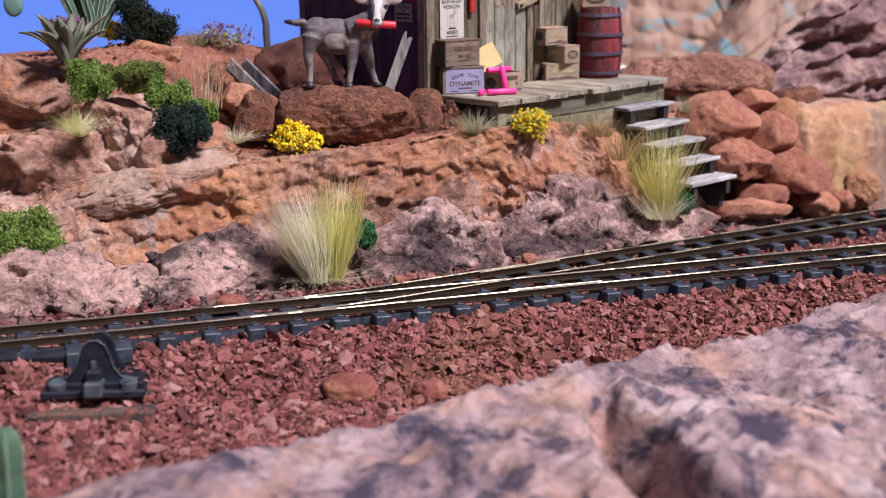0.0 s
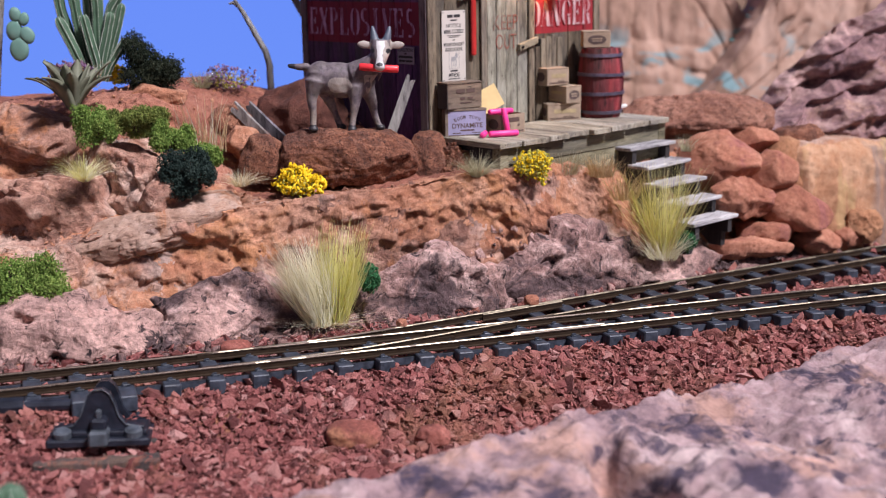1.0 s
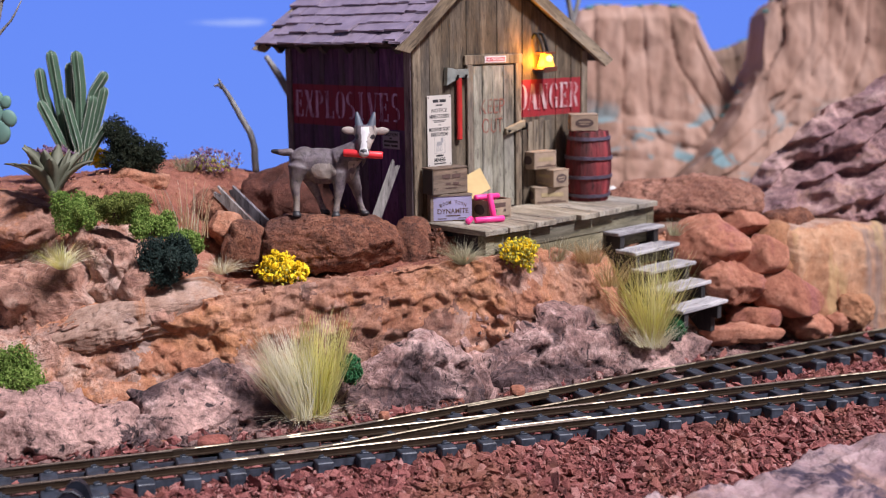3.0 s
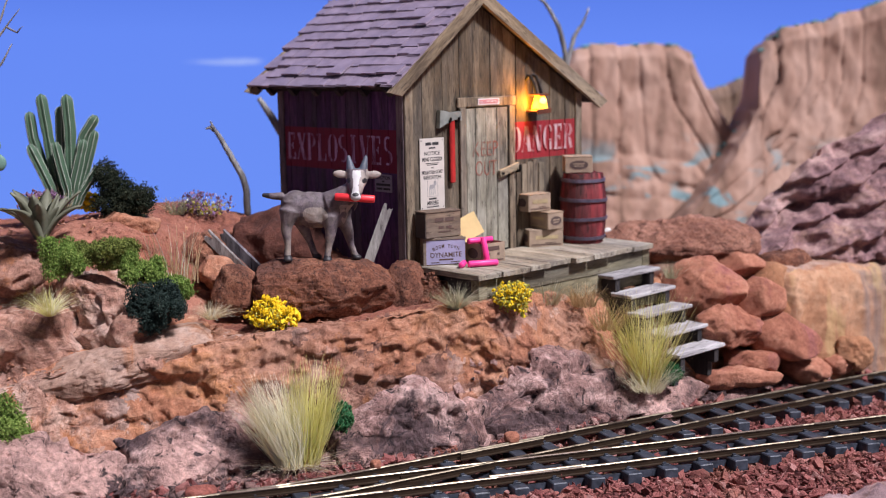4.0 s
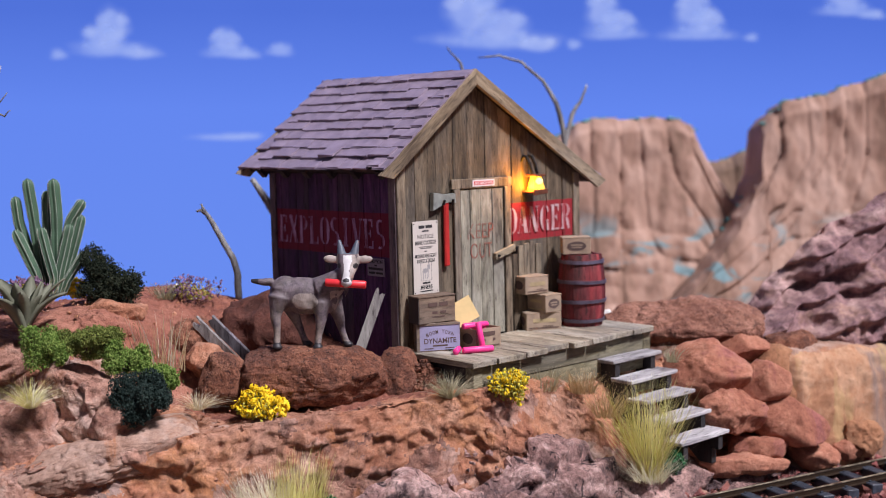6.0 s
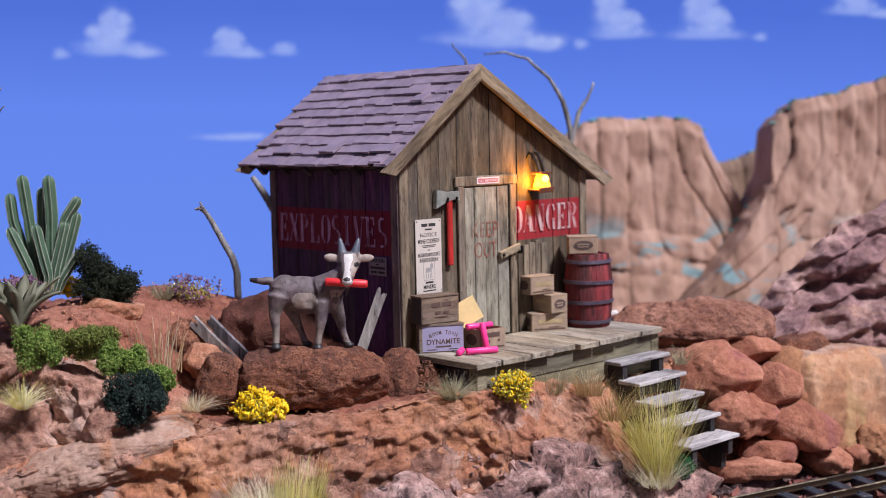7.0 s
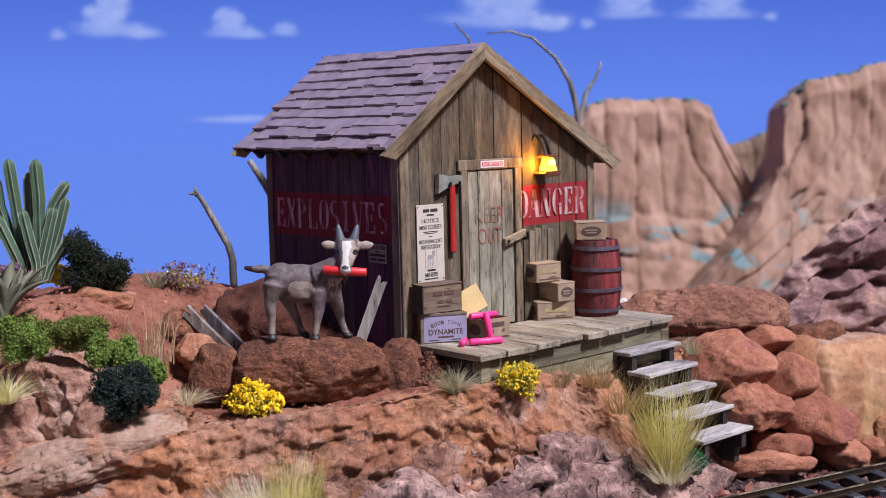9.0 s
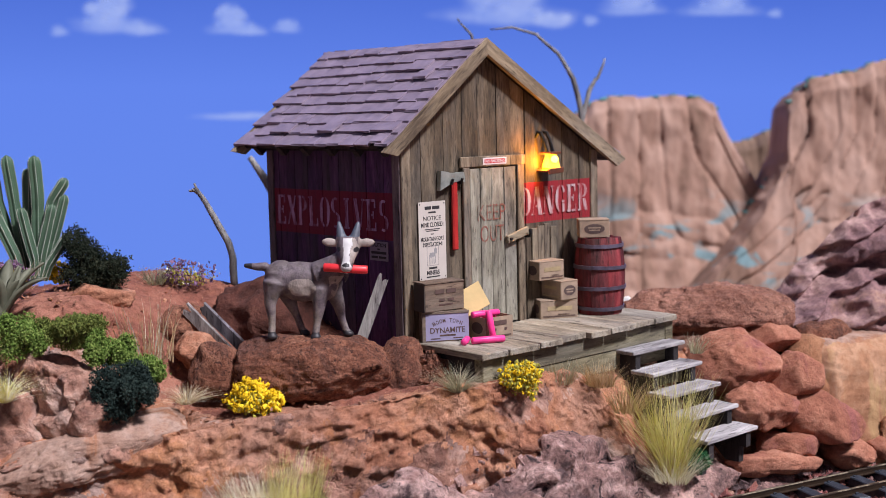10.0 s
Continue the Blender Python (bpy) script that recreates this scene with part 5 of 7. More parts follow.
RED_STENCIL = worn_paint("worn_red_stencil", (0.26, 0.075, 0.055), (0.20, 0.185, 0.145), 0.42, 0.58)
INK = plain("black_print", (0.03, 0.028, 0.03), 0.8)


def write(text, m, width, height, material, parent, bold=0.0, name="lettering"):
    """Letters fitted into width by height, on the plane of m."""
    bm = lettering(text, 1.0, bold)
    xs = [v.co.x for v in bm.verts]
    ys = [v.co.y for v in bm.verts]
    fx, fy = width / (max(xs) - min(xs)), height / (max(ys) - min(ys))
    cx, cy = (max(xs) + min(xs)) / 2, (max(ys) + min(ys)) / 2
    for v in bm.verts:
        v.co = Vector(((v.co.x - cx) * fx, (v.co.y - cy) * fy, v.co.z))
    bm.transform(m)
    return part(name, bm, material, parent)


FACE_FRONT = Matrix.Rotation(radians(90), 4, "X")
FACE_LEFT = Matrix.Rotation(radians(-90), 4, "Z") @ Matrix.Rotation(radians(90), 4, "X")


def front_at(x, z, y=-0.03):
    return Matrix.Translation((x, y, z)) @ FACE_FRONT


def left_at(y, z, x=-0.03):
    return Matrix.Translation((x, y, z)) @ FACE_LEFT


def arc(cx, cy, rx, ry, a0, a1, thick, thin, n=10):
    """A curved stroke, swollen in its middle, as an outline."""
    outer, inner = [], []
    for k in range(n + 1):
        a = radians(a0 + (a1 - a0) * k / n)
        w = thin + (thick - thin) * abs(math.cos(a))
        outer.append((cx + rx * math.cos(a), cy + ry * math.sin(a)))
        inner.append((cx + (rx - w) * math.cos(a), cy + (ry - min(w, thin)) * math.sin(a)))
    return outer + inner[::-1]


def bar(x0, x1, y0, y1, shift=0.0):
    return [(x0, y0), (x1, y0), (x1 + shift, y1), (x0 + shift, y1)]


def stem(x):
    return [bar(x, x + 0.20, 0, 1), bar(x - 0.07, x - 0.005, 0, 0.07), bar(x - 0.07, x - 0.005, 0.93, 1)]


def arms(mid=True, top=True):
    made = [bar(0.34, 0.66, 0, 0.08), bar(0.58, 0.66, 0.08, 0.27)]
    if top:
        made += [bar(0.34, 0.62, 0.92, 1), bar(0.54, 0.62, 0.73, 0.92)]
    if mid:
        made += [bar(0.34, 0.50, 0.47, 0.54), bar(0.44, 0.50, 0.38, 0.63)]
    return made


STENCIL = {
    "E": stem(0.08) + arms(), "L": stem(0.08) + arms(False, False), "I": stem(0.20) + [bar(0.405, 0.47, 0, 0.07), bar(0.405, 0.47, 0.93, 1)],
    "D": stem(0.08) + [arc(0.33, 0.5, 0.38, 0.5, -88, 88, 0.21, 0.08)],
    "P": stem(0.08) + [arc(0.33, 0.74, 0.34, 0.26, -88, 88, 0.20, 0.07)],
    "R": stem(0.08) + [arc(0.33, 0.74, 0.34, 0.26, -88, 88, 0.20, 0.07), bar(0.50, 0.70, 0, 0.45, -0.16)],
    "O": [arc(0.34, 0.5, 0.33, 0.5, 97, 263, 0.21, 0.07), arc(0.40, 0.5, 0.33, 0.5, -83, 83, 0.21, 0.07)],
    "G": [arc(0.36, 0.5, 0.35, 0.5, 95, 265, 0.22, 0.07), arc(0.42, 0.5, 0.28, 0.5, 30, 84, 0.14, 0.07), bar(0.44, 0.66, 0.36, 0.44), bar(0.48, 0.66, 0.02, 0.33)],
    "A": [bar(0.42, 0.66, 0, 1, -0.22), bar(0.02, 0.10, 0, 0.9, 0.18), bar(-0.05, 0.20, 0, 0.06), bar(0.22, 0.42, 0.28, 0.35)],
    "N": [bar(0.02, 0.10, 0, 0.86), bar(0.56, 0.64, 0.14, 1), bar(0.40, 0.62, 0, 1, -0.38), bar(-0.04, 0.16, 0, 0.06), bar(0.48, 0.72, 0.94, 1)],
    "V": [bar(0.24, 0.44, 0, 1, -0.24), bar(0.40, 0.47, 0.1, 1, 0.18), bar(0.50, 0.72, 0.94, 1)],
    "X": [bar(0.46, 0.68, 0, 1, -0.42), bar(0.02, 0.10, 0, 0.46, 0.18), bar(0.42, 0.50, 0.56, 1, 0.16)],
    "S": [arc(0.34, 0.74, 0.30, 0.26, 60, 262, 0.19, 0.08), arc(0.34, 0.26, 0.30, 0.26, -118, 84, 0.19, 0.08)],
}


def stencil(text, m, width, height, material, parent, name):
    """Slab-serif stencil capitals, each stroke a plate of paint, fitted into width by height on the plane of m."""
    bm = bmesh.new()
    pitch = width / len(text)
    for k, ch in enumerate(text):
        x0 = -width / 2 + k * pitch
        for outline in STENCIL[ch]:
            flat = [(x0 + 0.04 * pitch + x * pitch * 1.28, (y - 0.5) * height) for x, y in outline]
            n = len(flat)
            low = [bm.verts.new((x, y, 0.0)) for x, y in flat]
            high = [bm.verts.new((x, y, 0.006)) for x, y in flat]
            bm.faces.new(high)
            for a in range(n):
                bm.faces.new((low[a], low[(a + 1) % n], high[(a + 1) % n], high[a]))
    bmesh.ops.recalc_face_normals(bm, faces=bm.faces)
    bmesh.ops.triangulate(bm, faces=bm.faces)
    bm.transform(m)
    return part(name, bm, material, parent)


stencil("DANGER", front_at(6.80, 3.92, -0.026), 3.44, 0.94, WHITE_STENCIL, shed, "danger_lettering")
stencil("EXPLOSIVES", left_at(3.52, 3.80, -0.022), 5.95, 0.98, SIDE_STENCIL, shed, "explosives_lettering")
write("KEEP", front_at(3.70, 3.70, -0.10), 1.25, 0.50, RED_STENCIL, door, -0.015, name="keep_out_lettering")
write("OUT", front_at(3.72, 3.02, -0.10), 1.05, 0.52, RED_STENCIL, door, -0.015, name="keep_out_lettering")


# ---- signs ----
def paper(name, colour):
    return plain(name, colour, 0.85, 0.0, 0.08, 0.8, 0.01)


POSTER, SIGN_WHITE, SIGN_RED = paper("aged_white_poster", (0.56, 0.51, 0.46)), paper("white_sign", (0.72, 0.66, 0.66)), plain("red_sign", (0.5, 0.03, 0.04), 0.6)
GREY_PAPER = paper("faded_grey_notice", (0.26, 0.22, 0.28))


def bars(m, rows, material, parent, name="small_print"):
    """Unreadable print as plain bars: (x, y, width, height)."""
    bm = bmesh.new()
    for x, y, w, h in rows:
        box(bm, x - w / 2, x + w / 2, y - h / 2, y + h / 2, 0.0, 0.004, m)
    return part(name, bm, material, parent)


def sheet(name, w, h, m, material, label, category="sign", thick=0.03):
    ob = part(name, box(bmesh.new(), -w / 2, w / 2, -h / 2, h / 2, -thick, 0.0), material)
    ob.matrix_world = scaled(SHED @ m)
    return tagged(ob, label, category)


poster = sheet("poster", 1.12, 2.42, front_at(1.14, 2.99, -0.07), POSTER, "aged white mine notice pinned to the shed's front wall", "poster")
P0 = Matrix.Translation((0, 0, 0.002))
bars(P0, [(-0.17, 1.02, 0.26, 0.10), (0.16, 1.02, 0.30, 0.10), (0.0, 0.88, 0.3, 0.05)], INK, poster)
write("NOTICE", P0 @ Matrix.Translation((0, 0.70, 0)), 0.72, 0.13, INK, poster, 0, name="notice_lettering")
write("MINE CLOSED!", P0 @ Matrix.Translation((0, 0.50, 0)), 0.92, 0.14, INK, poster, 0.02, name="notice_lettering")
bars(P0, [(0, 0.36, 0.62, 0.025), (0, 0.31, 0.5, 0.025), (0, 0.21, 0.12, 0.03)], INK, poster)
write("MOUNTAIN GOAT", P0 @ Matrix.Translation((0, 0.06, 0)), 0.96, 0.13, INK, poster, 0.02, name="notice_lettering")
write("INFESTATION!", P0 @ Matrix.Translation((0, -0.11, 0)), 0.80, 0.13, INK, poster, 0.02, name="notice_lettering")
write("MINERS", P0 @ Matrix.Translation((0, -0.98, 0)), 0.52, 0.14, INK, poster, 0.02, name="notice_lettering")
bars(P0, [(0, -0.84, 0.34, 0.06), (0, -1.11, 0.56, 0.035)], INK, poster)
goat_print = bmesh.new()
for x0, x1, y0, y1 in ((-0.14, 0.10, -0.52, -0.36), (0.05, 0.16, -0.40, -0.24), (-0.16, -0.12, -0.72, -0.44), (-0.06, -0.03, -0.70, -0.5), (0.02, 0.05, -0.72, -0.5), (0.09, 0.12, -0.70, -0.46), (0.10, 0.12, -0.26, -0.18)):
    box(goat_print, x0, x1, y0, y1, 0.002, 0.006)
part("printed_picture", wobble(goat_print, 0.02, 6), plain("grey_print", (0.30, 0.29, 0.29), 0.8), poster, "small grey printed emblem")
bars(P0, [(-0.24, -0.46, 0.012, 0.6), (0.24, -0.46, 0.012, 0.6), (0, -0.16, 0.48, 0.012), (0, -0.76, 0.48, 0.012)], plain("grey_rule", (0.25, 0.24, 0.24), 0.8), poster, "printed_frame")
for x in (-0.5, 0.5):
    for y in (-1.14, 1.14):
        bm = bmesh.new()
        tube(bm, [(x, y, 0), (x, y, 0.02)], [0.02, 0.015], 6)
        part("pin", bm, BLACK_IRON, poster)

caution = sheet("caution_notice", 0.86, 0.60, left_at(1.10, 2.70, -0.05), GREY_PAPER, "faded grey caution notice nailed to the dark side wall")
write("CAUTION", P0 @ Matrix.Translation((0, 0.19, 0)), 0.70, 0.12, INK, caution, 0.02, name="caution_lettering")
bars(P0, [(0, 0.06, 0.12, 0.05), (0, -0.05, 0.72, 0.08), (-0.2, -0.19, 0.3, 0.07), (0.18, -0.19, 0.34, 0.07)], INK, caution)
smoke = sheet("no_smoking_sign", 1.06, 0.22, front_at(3.84, 5.34, -0.15), SIGN_WHITE, "small white and red no smoking sign on the door lintel")
part("sign_panel", box(bmesh.new(), -0.47, 0.47, -0.065, 0.065, 0.001, 0.006), SIGN_RED, smoke, "red printed panel")
write("NO SMOKING", P0 @ Matrix.Translation((0, 0, 0.006)), 0.86, 0.09, SIGN_WHITE, smoke, 0.02, name="no_smoking_lettering")
PATCH = timber("pale_patch_boards", (0.09, 0.072, 0.05), (0.21, 0.175, 0.125), (0.33, 0.28, 0.205))[0]
for k, x in enumerate((5.62, 5.90, 6.20, 6.52)):
    part("patch_board", box(bmesh.new(), x, x + 0.26 + 0.03 * (k % 2), -0.08, -0.025, 1.6 + 0.1 * (k % 2), 3.02 + 0.06 * (k % 3), None, 0.01), PATCH, shed)

# ---- deck ----
deck = thing("porch_deck", "raised porch deck of silver-grey planks in front of the shed", "porch", m=SHED)
rnd = random.Random(5)
x = -0.02
for k, w in enumerate((1.12, 1.30, 1.05, 1.22, 0.98, 1.15, 1.2, 1.2)):
    if x + 0.2 > 9.25:
        break
    x1 = min(x + w, 9.28)
    bm = box(bmesh.new(), x + 0.02, x1 - 0.02, -3.30 - rnd.uniform(-0.1, 0.12), -0.10 if k else -0.02, -0.19, 0.0, None, 0.02)
    tilt = rnd.uniform(-0.6, 0.6)
    wobble(bm, 0.02, 0.9, k)
    bm.transform(Matrix.Translation((x, 0, 0.015)) @ Matrix.Rotation(radians(tilt), 4, "Y") @ Matrix.Translation((-x, 0, 0)))
    part("deck_plank", bm, DECK_WOOD, deck)
    x = x1
part("skirt_board", wobble(box(bmesh.new(), 0.35, 9.05, -3.08, -2.9, -0.80, -0.20, None, 0.02), 0.02, 0.8), SKIRT, deck, "greenish weathered skirt board")
part("skirt_board", wobble(box(bmesh.new(), 0.35, 9.05, -3.04, -2.88, -1.45, -0.82, None, 0.02), 0.02, 0.8, 3), SKIRT, deck, "greenish weathered skirt board")
part("side_skirt", box(bmesh.new(), 0.28, 0.42, -3.0, -0.1, -1.4, -0.2), UNDER_SHADE_WOOD, deck, "side skirt coloured near-black as in shade")
part("side_skirt", box(bmesh.new(), 8.95, 9.1, -2.9, -0.1, -1.4, -0.2), SKIRT, deck)
for px in (0.42, 9.0):
    part("deck_post", box(bmesh.new(), px - 0.2, px + 0.2, -3.12, -2.75, -1.8, -0.2, None, 0.02), SKIRT, deck)

steps = thing("porch_steps", "five-tread wooden steps with silver-grey treads and dark stringers", "steps", m=SHED)
for k in range(5):
    y, z = -3.77 - 0.70 * k, -0.80 - 0.60 * k
    bm = wobble(box(bmesh.new(), 6.30 + 0.06 * (k % 2), 9.02, y, y + 0.92, z - 0.13, z, None, 0.025), 0.035, 0.7, k * 3.0)
    part("tread", bm, STEP_WOOD, steps)
    for sx in (6.62, 8.62):
        part("riser_block", box(bmesh.new(), sx - 0.12, sx + 0.12, y + 0.10, y + 0.95, z - 0.62, z - 0.13), UNDER_SHADE_WOOD, steps)
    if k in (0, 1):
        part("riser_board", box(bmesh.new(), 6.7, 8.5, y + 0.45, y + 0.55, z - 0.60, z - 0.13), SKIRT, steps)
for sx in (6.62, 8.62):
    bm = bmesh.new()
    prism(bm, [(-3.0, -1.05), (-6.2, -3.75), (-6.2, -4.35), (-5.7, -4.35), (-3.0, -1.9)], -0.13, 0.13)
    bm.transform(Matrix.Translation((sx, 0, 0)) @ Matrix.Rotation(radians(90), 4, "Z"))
    part("stringer", bm, UNDER_SHADE_WOOD, steps)

# ---- wall lamp ----
lamp = thing("wall_lamp", "dark iron wall lamp glowing warm orange beside the door", "lamp", m=SHED)
GLOW = bpy.data.materials.new("glowing_amber_bulb")
GLOW.use_nodes = True
GLOW.node_tree.nodes["Principled BSDF"].inputs["Base Color"].default_value = (1.0, 0.55, 0.08, 1)
GLOW.node_tree.nodes["Principled BSDF"].inputs["Emission Color"].default_value = (1.0, 0.50, 0.03, 1)
GLOW.node_tree.nodes["Principled BSDF"].inputs["Emission Strength"].default_value = 1.35
HOT = GLOW.copy()
HOT.name = "hot_yellow_filament"
HOT.node_tree.nodes["Principled BSDF"].inputs["Emission Color"].default_value = (1.0, 0.62, 0.10, 1)
HOT.node_tree.nodes["Principled BSDF"].inputs["Emission Strength"].default_value = 6.0
RUST_TIN = plain("rusty_tin_shade", (0.16, 0.055, 0.03), 0.5, 0.3)
for x in (5.92, 6.20):
    bm = bmesh.new()
    tube(bm, [(x, 0.0, 6.02), (x, -0.12, 6.20), (x + 0.02, -0.22, 6.17), (x + 0.07, -0.30, 5.95), (x + 0.16, -0.36, 5.54)], [0.06, 0.065, 0.065, 0.06, 0.06], 8)
    part("bracket", bm, BLACK_IRON, lamp)
part("cap", box(bmesh.new(), 6.00, 6.52, -0.62, -0.08, 5.46, 5.55, None, 0.03), RUST_TIN, lamp, "rusty tin cap")
bm = bmesh.new()
bmesh.ops.create_cone(bm, cap_ends=True, segments=8, radius1=0.33, radius2=0.19, depth=0.46, matrix=Matrix.Translation((6.27, -0.36, 5.24)) @ Matrix.Rotation(radians(22.5), 4, "Z"))
part("glass", bm, GLOW, lamp, "glowing amber lens")
bm = bmesh.new()
bmesh.ops.create_icosphere(bm, subdivisions=2, radius=0.13, matrix=Matrix.Translation((6.20, -0.58, 5.30)))
part("bulb", bm, HOT, lamp, "bright yellow bulb", smooth=True)
part("shade", box(bmesh.new(), -0.38, 0.32, -0.22, 0.36, -0.05, 0.05, Matrix.Translation((6.24, -0.40, 4.95)) @ Matrix.Rotation(radians(-4), 4, "Y"), 0.04), RUST_TIN, lamp, "rusty red tin tray")
part("shade_lip", box(bmesh.new(), -0.39, 0.33, -0.27, -0.21, -0.10, 0.09, Matrix.Translation((6.24, -0.40, 4.93)) @ Matrix.Rotation(radians(-4), 4, "Y"), 0.02), RUST_TIN, lamp, "rusty tray lip")
bulb = bpy.data.lights.new("wall_lamp_bulb", "POINT")
bulb.energy, bulb.color, bulb.shadow_soft_size = 0.031, (1.0, 0.37, 0.025), 0.003
bulb_ob = new("wall_lamp_bulb", bulb)
bulb_ob.matrix_world = scaled(SHED @ Matrix.Translation((5.84, -0.36, 5.22)))

# ---- goat ----
FUR = plain("grey_brown_goat_paint", (0.098, 0.076, 0.090), 0.6, 0.0, 0.9, 3.0, 0.06)
_nt = FUR.node_tree
_tc, _sep = _nt.nodes.new("ShaderNodeTexCoord"), _nt.nodes.new("ShaderNodeSeparateXYZ")
_nt.links.new(_tc.outputs["Object"], _sep.inputs[0])
_low = ramp(_nt, arith(_nt, "DIVIDE", _sep.outputs["Z"], 12 * U), [(0.69, (0.75, 0.75, 0.75)), (0.82, (0, 0, 0))])
_patch = ramp(_nt, grain(_nt, _tc.outputs["Object"], 330.0, 5.0, 0.7), [(0.38, (0, 0, 0)), (0.60, (1, 1, 1))])
_old = _nt.nodes["Principled BSDF"].inputs["Base Color"].links[0].from_socket
_nt.links.new(blend(_nt, arith(_nt, "MULTIPLY", _low, _patch), blend(_nt, arith(_nt, "MULTIPLY", _patch, 0.25), _old, (0.30, 0.25, 0.22)), (0.38, 0.32, 0.26)), _nt.nodes["Principled BSDF"].inputs["Base Color"])
PALE_FUR = plain("pale_tan_goat_paint", (0.33, 0.28, 0.25), 0.6, 0.0, 0.4, 3.0, 0.05)
WHITE_FUR = plain("white_goat_paint", (0.58, 0.56, 0.56), 0.55, 0.0, 0.12, 3.0, 0.03)
HORN = plain("slate_horn_paint", (0.085, 0.10, 0.13), 0.45, 0.0, 0.3, 4.0, 0.03)
HOOF = plain("black_hoof_paint", (0.025, 0.022, 0.025), 0.5)


def goat():
    """A painted goat figure in one skin: rounded masses grown together."""
    bm = bmesh.new()

    def ball(x, y, z, rx, ry, rz, turn=0.0):
        m = Matrix.Translation((x, y, z)) @ Matrix.Rotation(radians(turn), 4, "Y") @ Matrix.Diagonal((rx, ry, rz, 1))
        bmesh.ops.create_icosphere(bm, subdivisions=3, radius=1.0, matrix=m)

    ball(-3.05, 0.0, 10.02, 1.0, 0.44, 0.56, 2)
    ball(-3.62, 0.02, 10.06, 0.50, 0.43, 0.56)
    ball(-2.42, -0.03, 9.98, 0.50, 0.42, 0.60)
    ball(-2.95, 0.0, 9.78, 0.60, 0.40, 0.40)
    tube(bm, [(-2.5, -0.05, 10.15), (-2.1, -0.12, 10.35), (-1.78, -0.2, 10.62), (-1.64, -0.25, 10.85)], [0.46, 0.42, 0.33, 0.26], 14)
    ball(-1.62, -0.30, 11.0, 0.34, 0.32, 0.36)
    tube(bm, [(-1.62, -0.32, 10.98), (-1.62, -0.58, 10.70), (-1.62, -0.68, 10.50)], [0.31, 0.23, 0.18], 12)
    ball(-1.62, -0.74, 10.49, 0.19, 0.17, 0.16)
    tube(bm, [(-1.62, -0.52, 10.36), (-1.66, -0.48, 10.14), (-1.70, -0.44, 9.98)], [0.10, 0.07, 0.02], 8)
    for sx in (-1, 1):
        tube(bm, [(-1.62 + sx * 0.17, -0.28, 11.18), (-1.62 + sx * 0.23, -0.22, 11.48), (-1.62 + sx * 0.29, -0.14, 11.78)], [0.17, 0.125, 0.055], 10)
        ear = Matrix.Translation((-1.62 + sx * 0.52, -0.24, 11.16)) @ Matrix.Rotation(radians(-6 * sx), 4, "Y") @ Matrix.Diagonal((0.29, 0.07, 0.15, 1))
        bmesh.ops.create_icosphere(bm, subdivisions=2, radius=1.0, matrix=ear)
    legs = [[(-3.78, -0.2, 9.95), (-3.90, -0.26, 9.35), (-3.84, -0.27, 8.85), (-3.86, -0.28, 8.32)], [(-3.55, 0.22, 9.8), (-3.36, 0.25, 9.3), (-3.18, 0.27, 8.9), (-2.97, 0.28, 8.36)], [(-2.45, -0.22, 9.8), (-2.46, -0.26, 9.25), (-2.52, -0.27, 8.8), (-2.58, -0.28, 8.32)], [(-2.12, 0.2, 9.75), (-1.93, 0.22, 9.25), (-1.84, 0.23, 8.85), (-1.67, 0.24, 8.36)]]
    for k, leg in enumerate(legs):
        hip = leg[0]
        tube(bm, [(hip[0] + 0.06, hip[1] * 0.2, hip[2] + 0.45), (hip[0] + 0.03, hip[1] * 0.7, hip[2] + 0.2)] + leg, [0.14, 0.30, 0.37 if k < 2 else 0.29, 0.185, 0.115, 0.115], 12)
        x, y, z = leg[-1]
        ball(x + 0.03, y - 0.03, z + 0.06, 0.17, 0.16, 0.11)
    tube(bm, [(-4.0, 0.0, 10.42), (-4.3, 0.0, 10.40), (-4.72, 0.0, 10.44)], [0.14, 0.13, 0.07], 8)
    bmesh.ops.scale(bm, vec=(U, U, U), verts=bm.verts)
    me = bpy.data.meshes.new("goat_figure")
    bm.to_mesh(me)
    bm.free()
    ob = new("goat_figure", me)
    skin = ob.modifiers.new("skin", "REMESH")
    skin.mode, skin.voxel_size = "VOXEL", 0.032 * U
    smooth = ob.modifiers.new("smooth", "SMOOTH")
    smooth.factor, smooth.iterations = 0.5, 16
    done = bpy.data.meshes.new_from_object(ob.evaluated_get(bpy.context.evaluated_depsgraph_get()))
    bpy.data.objects.remove(ob)
    done.name = "goat_figure"
    for m in (FUR, PALE_FUR, WHITE_FUR, HORN, HOOF):
        done.materials.append(m)
    for f in done.polygons:
        x, y, z = f.center / U
        hx = x + 1.62
        wav = 0.05 * noise.noise(Vector((x, y, z)) * 4)
        k = 0
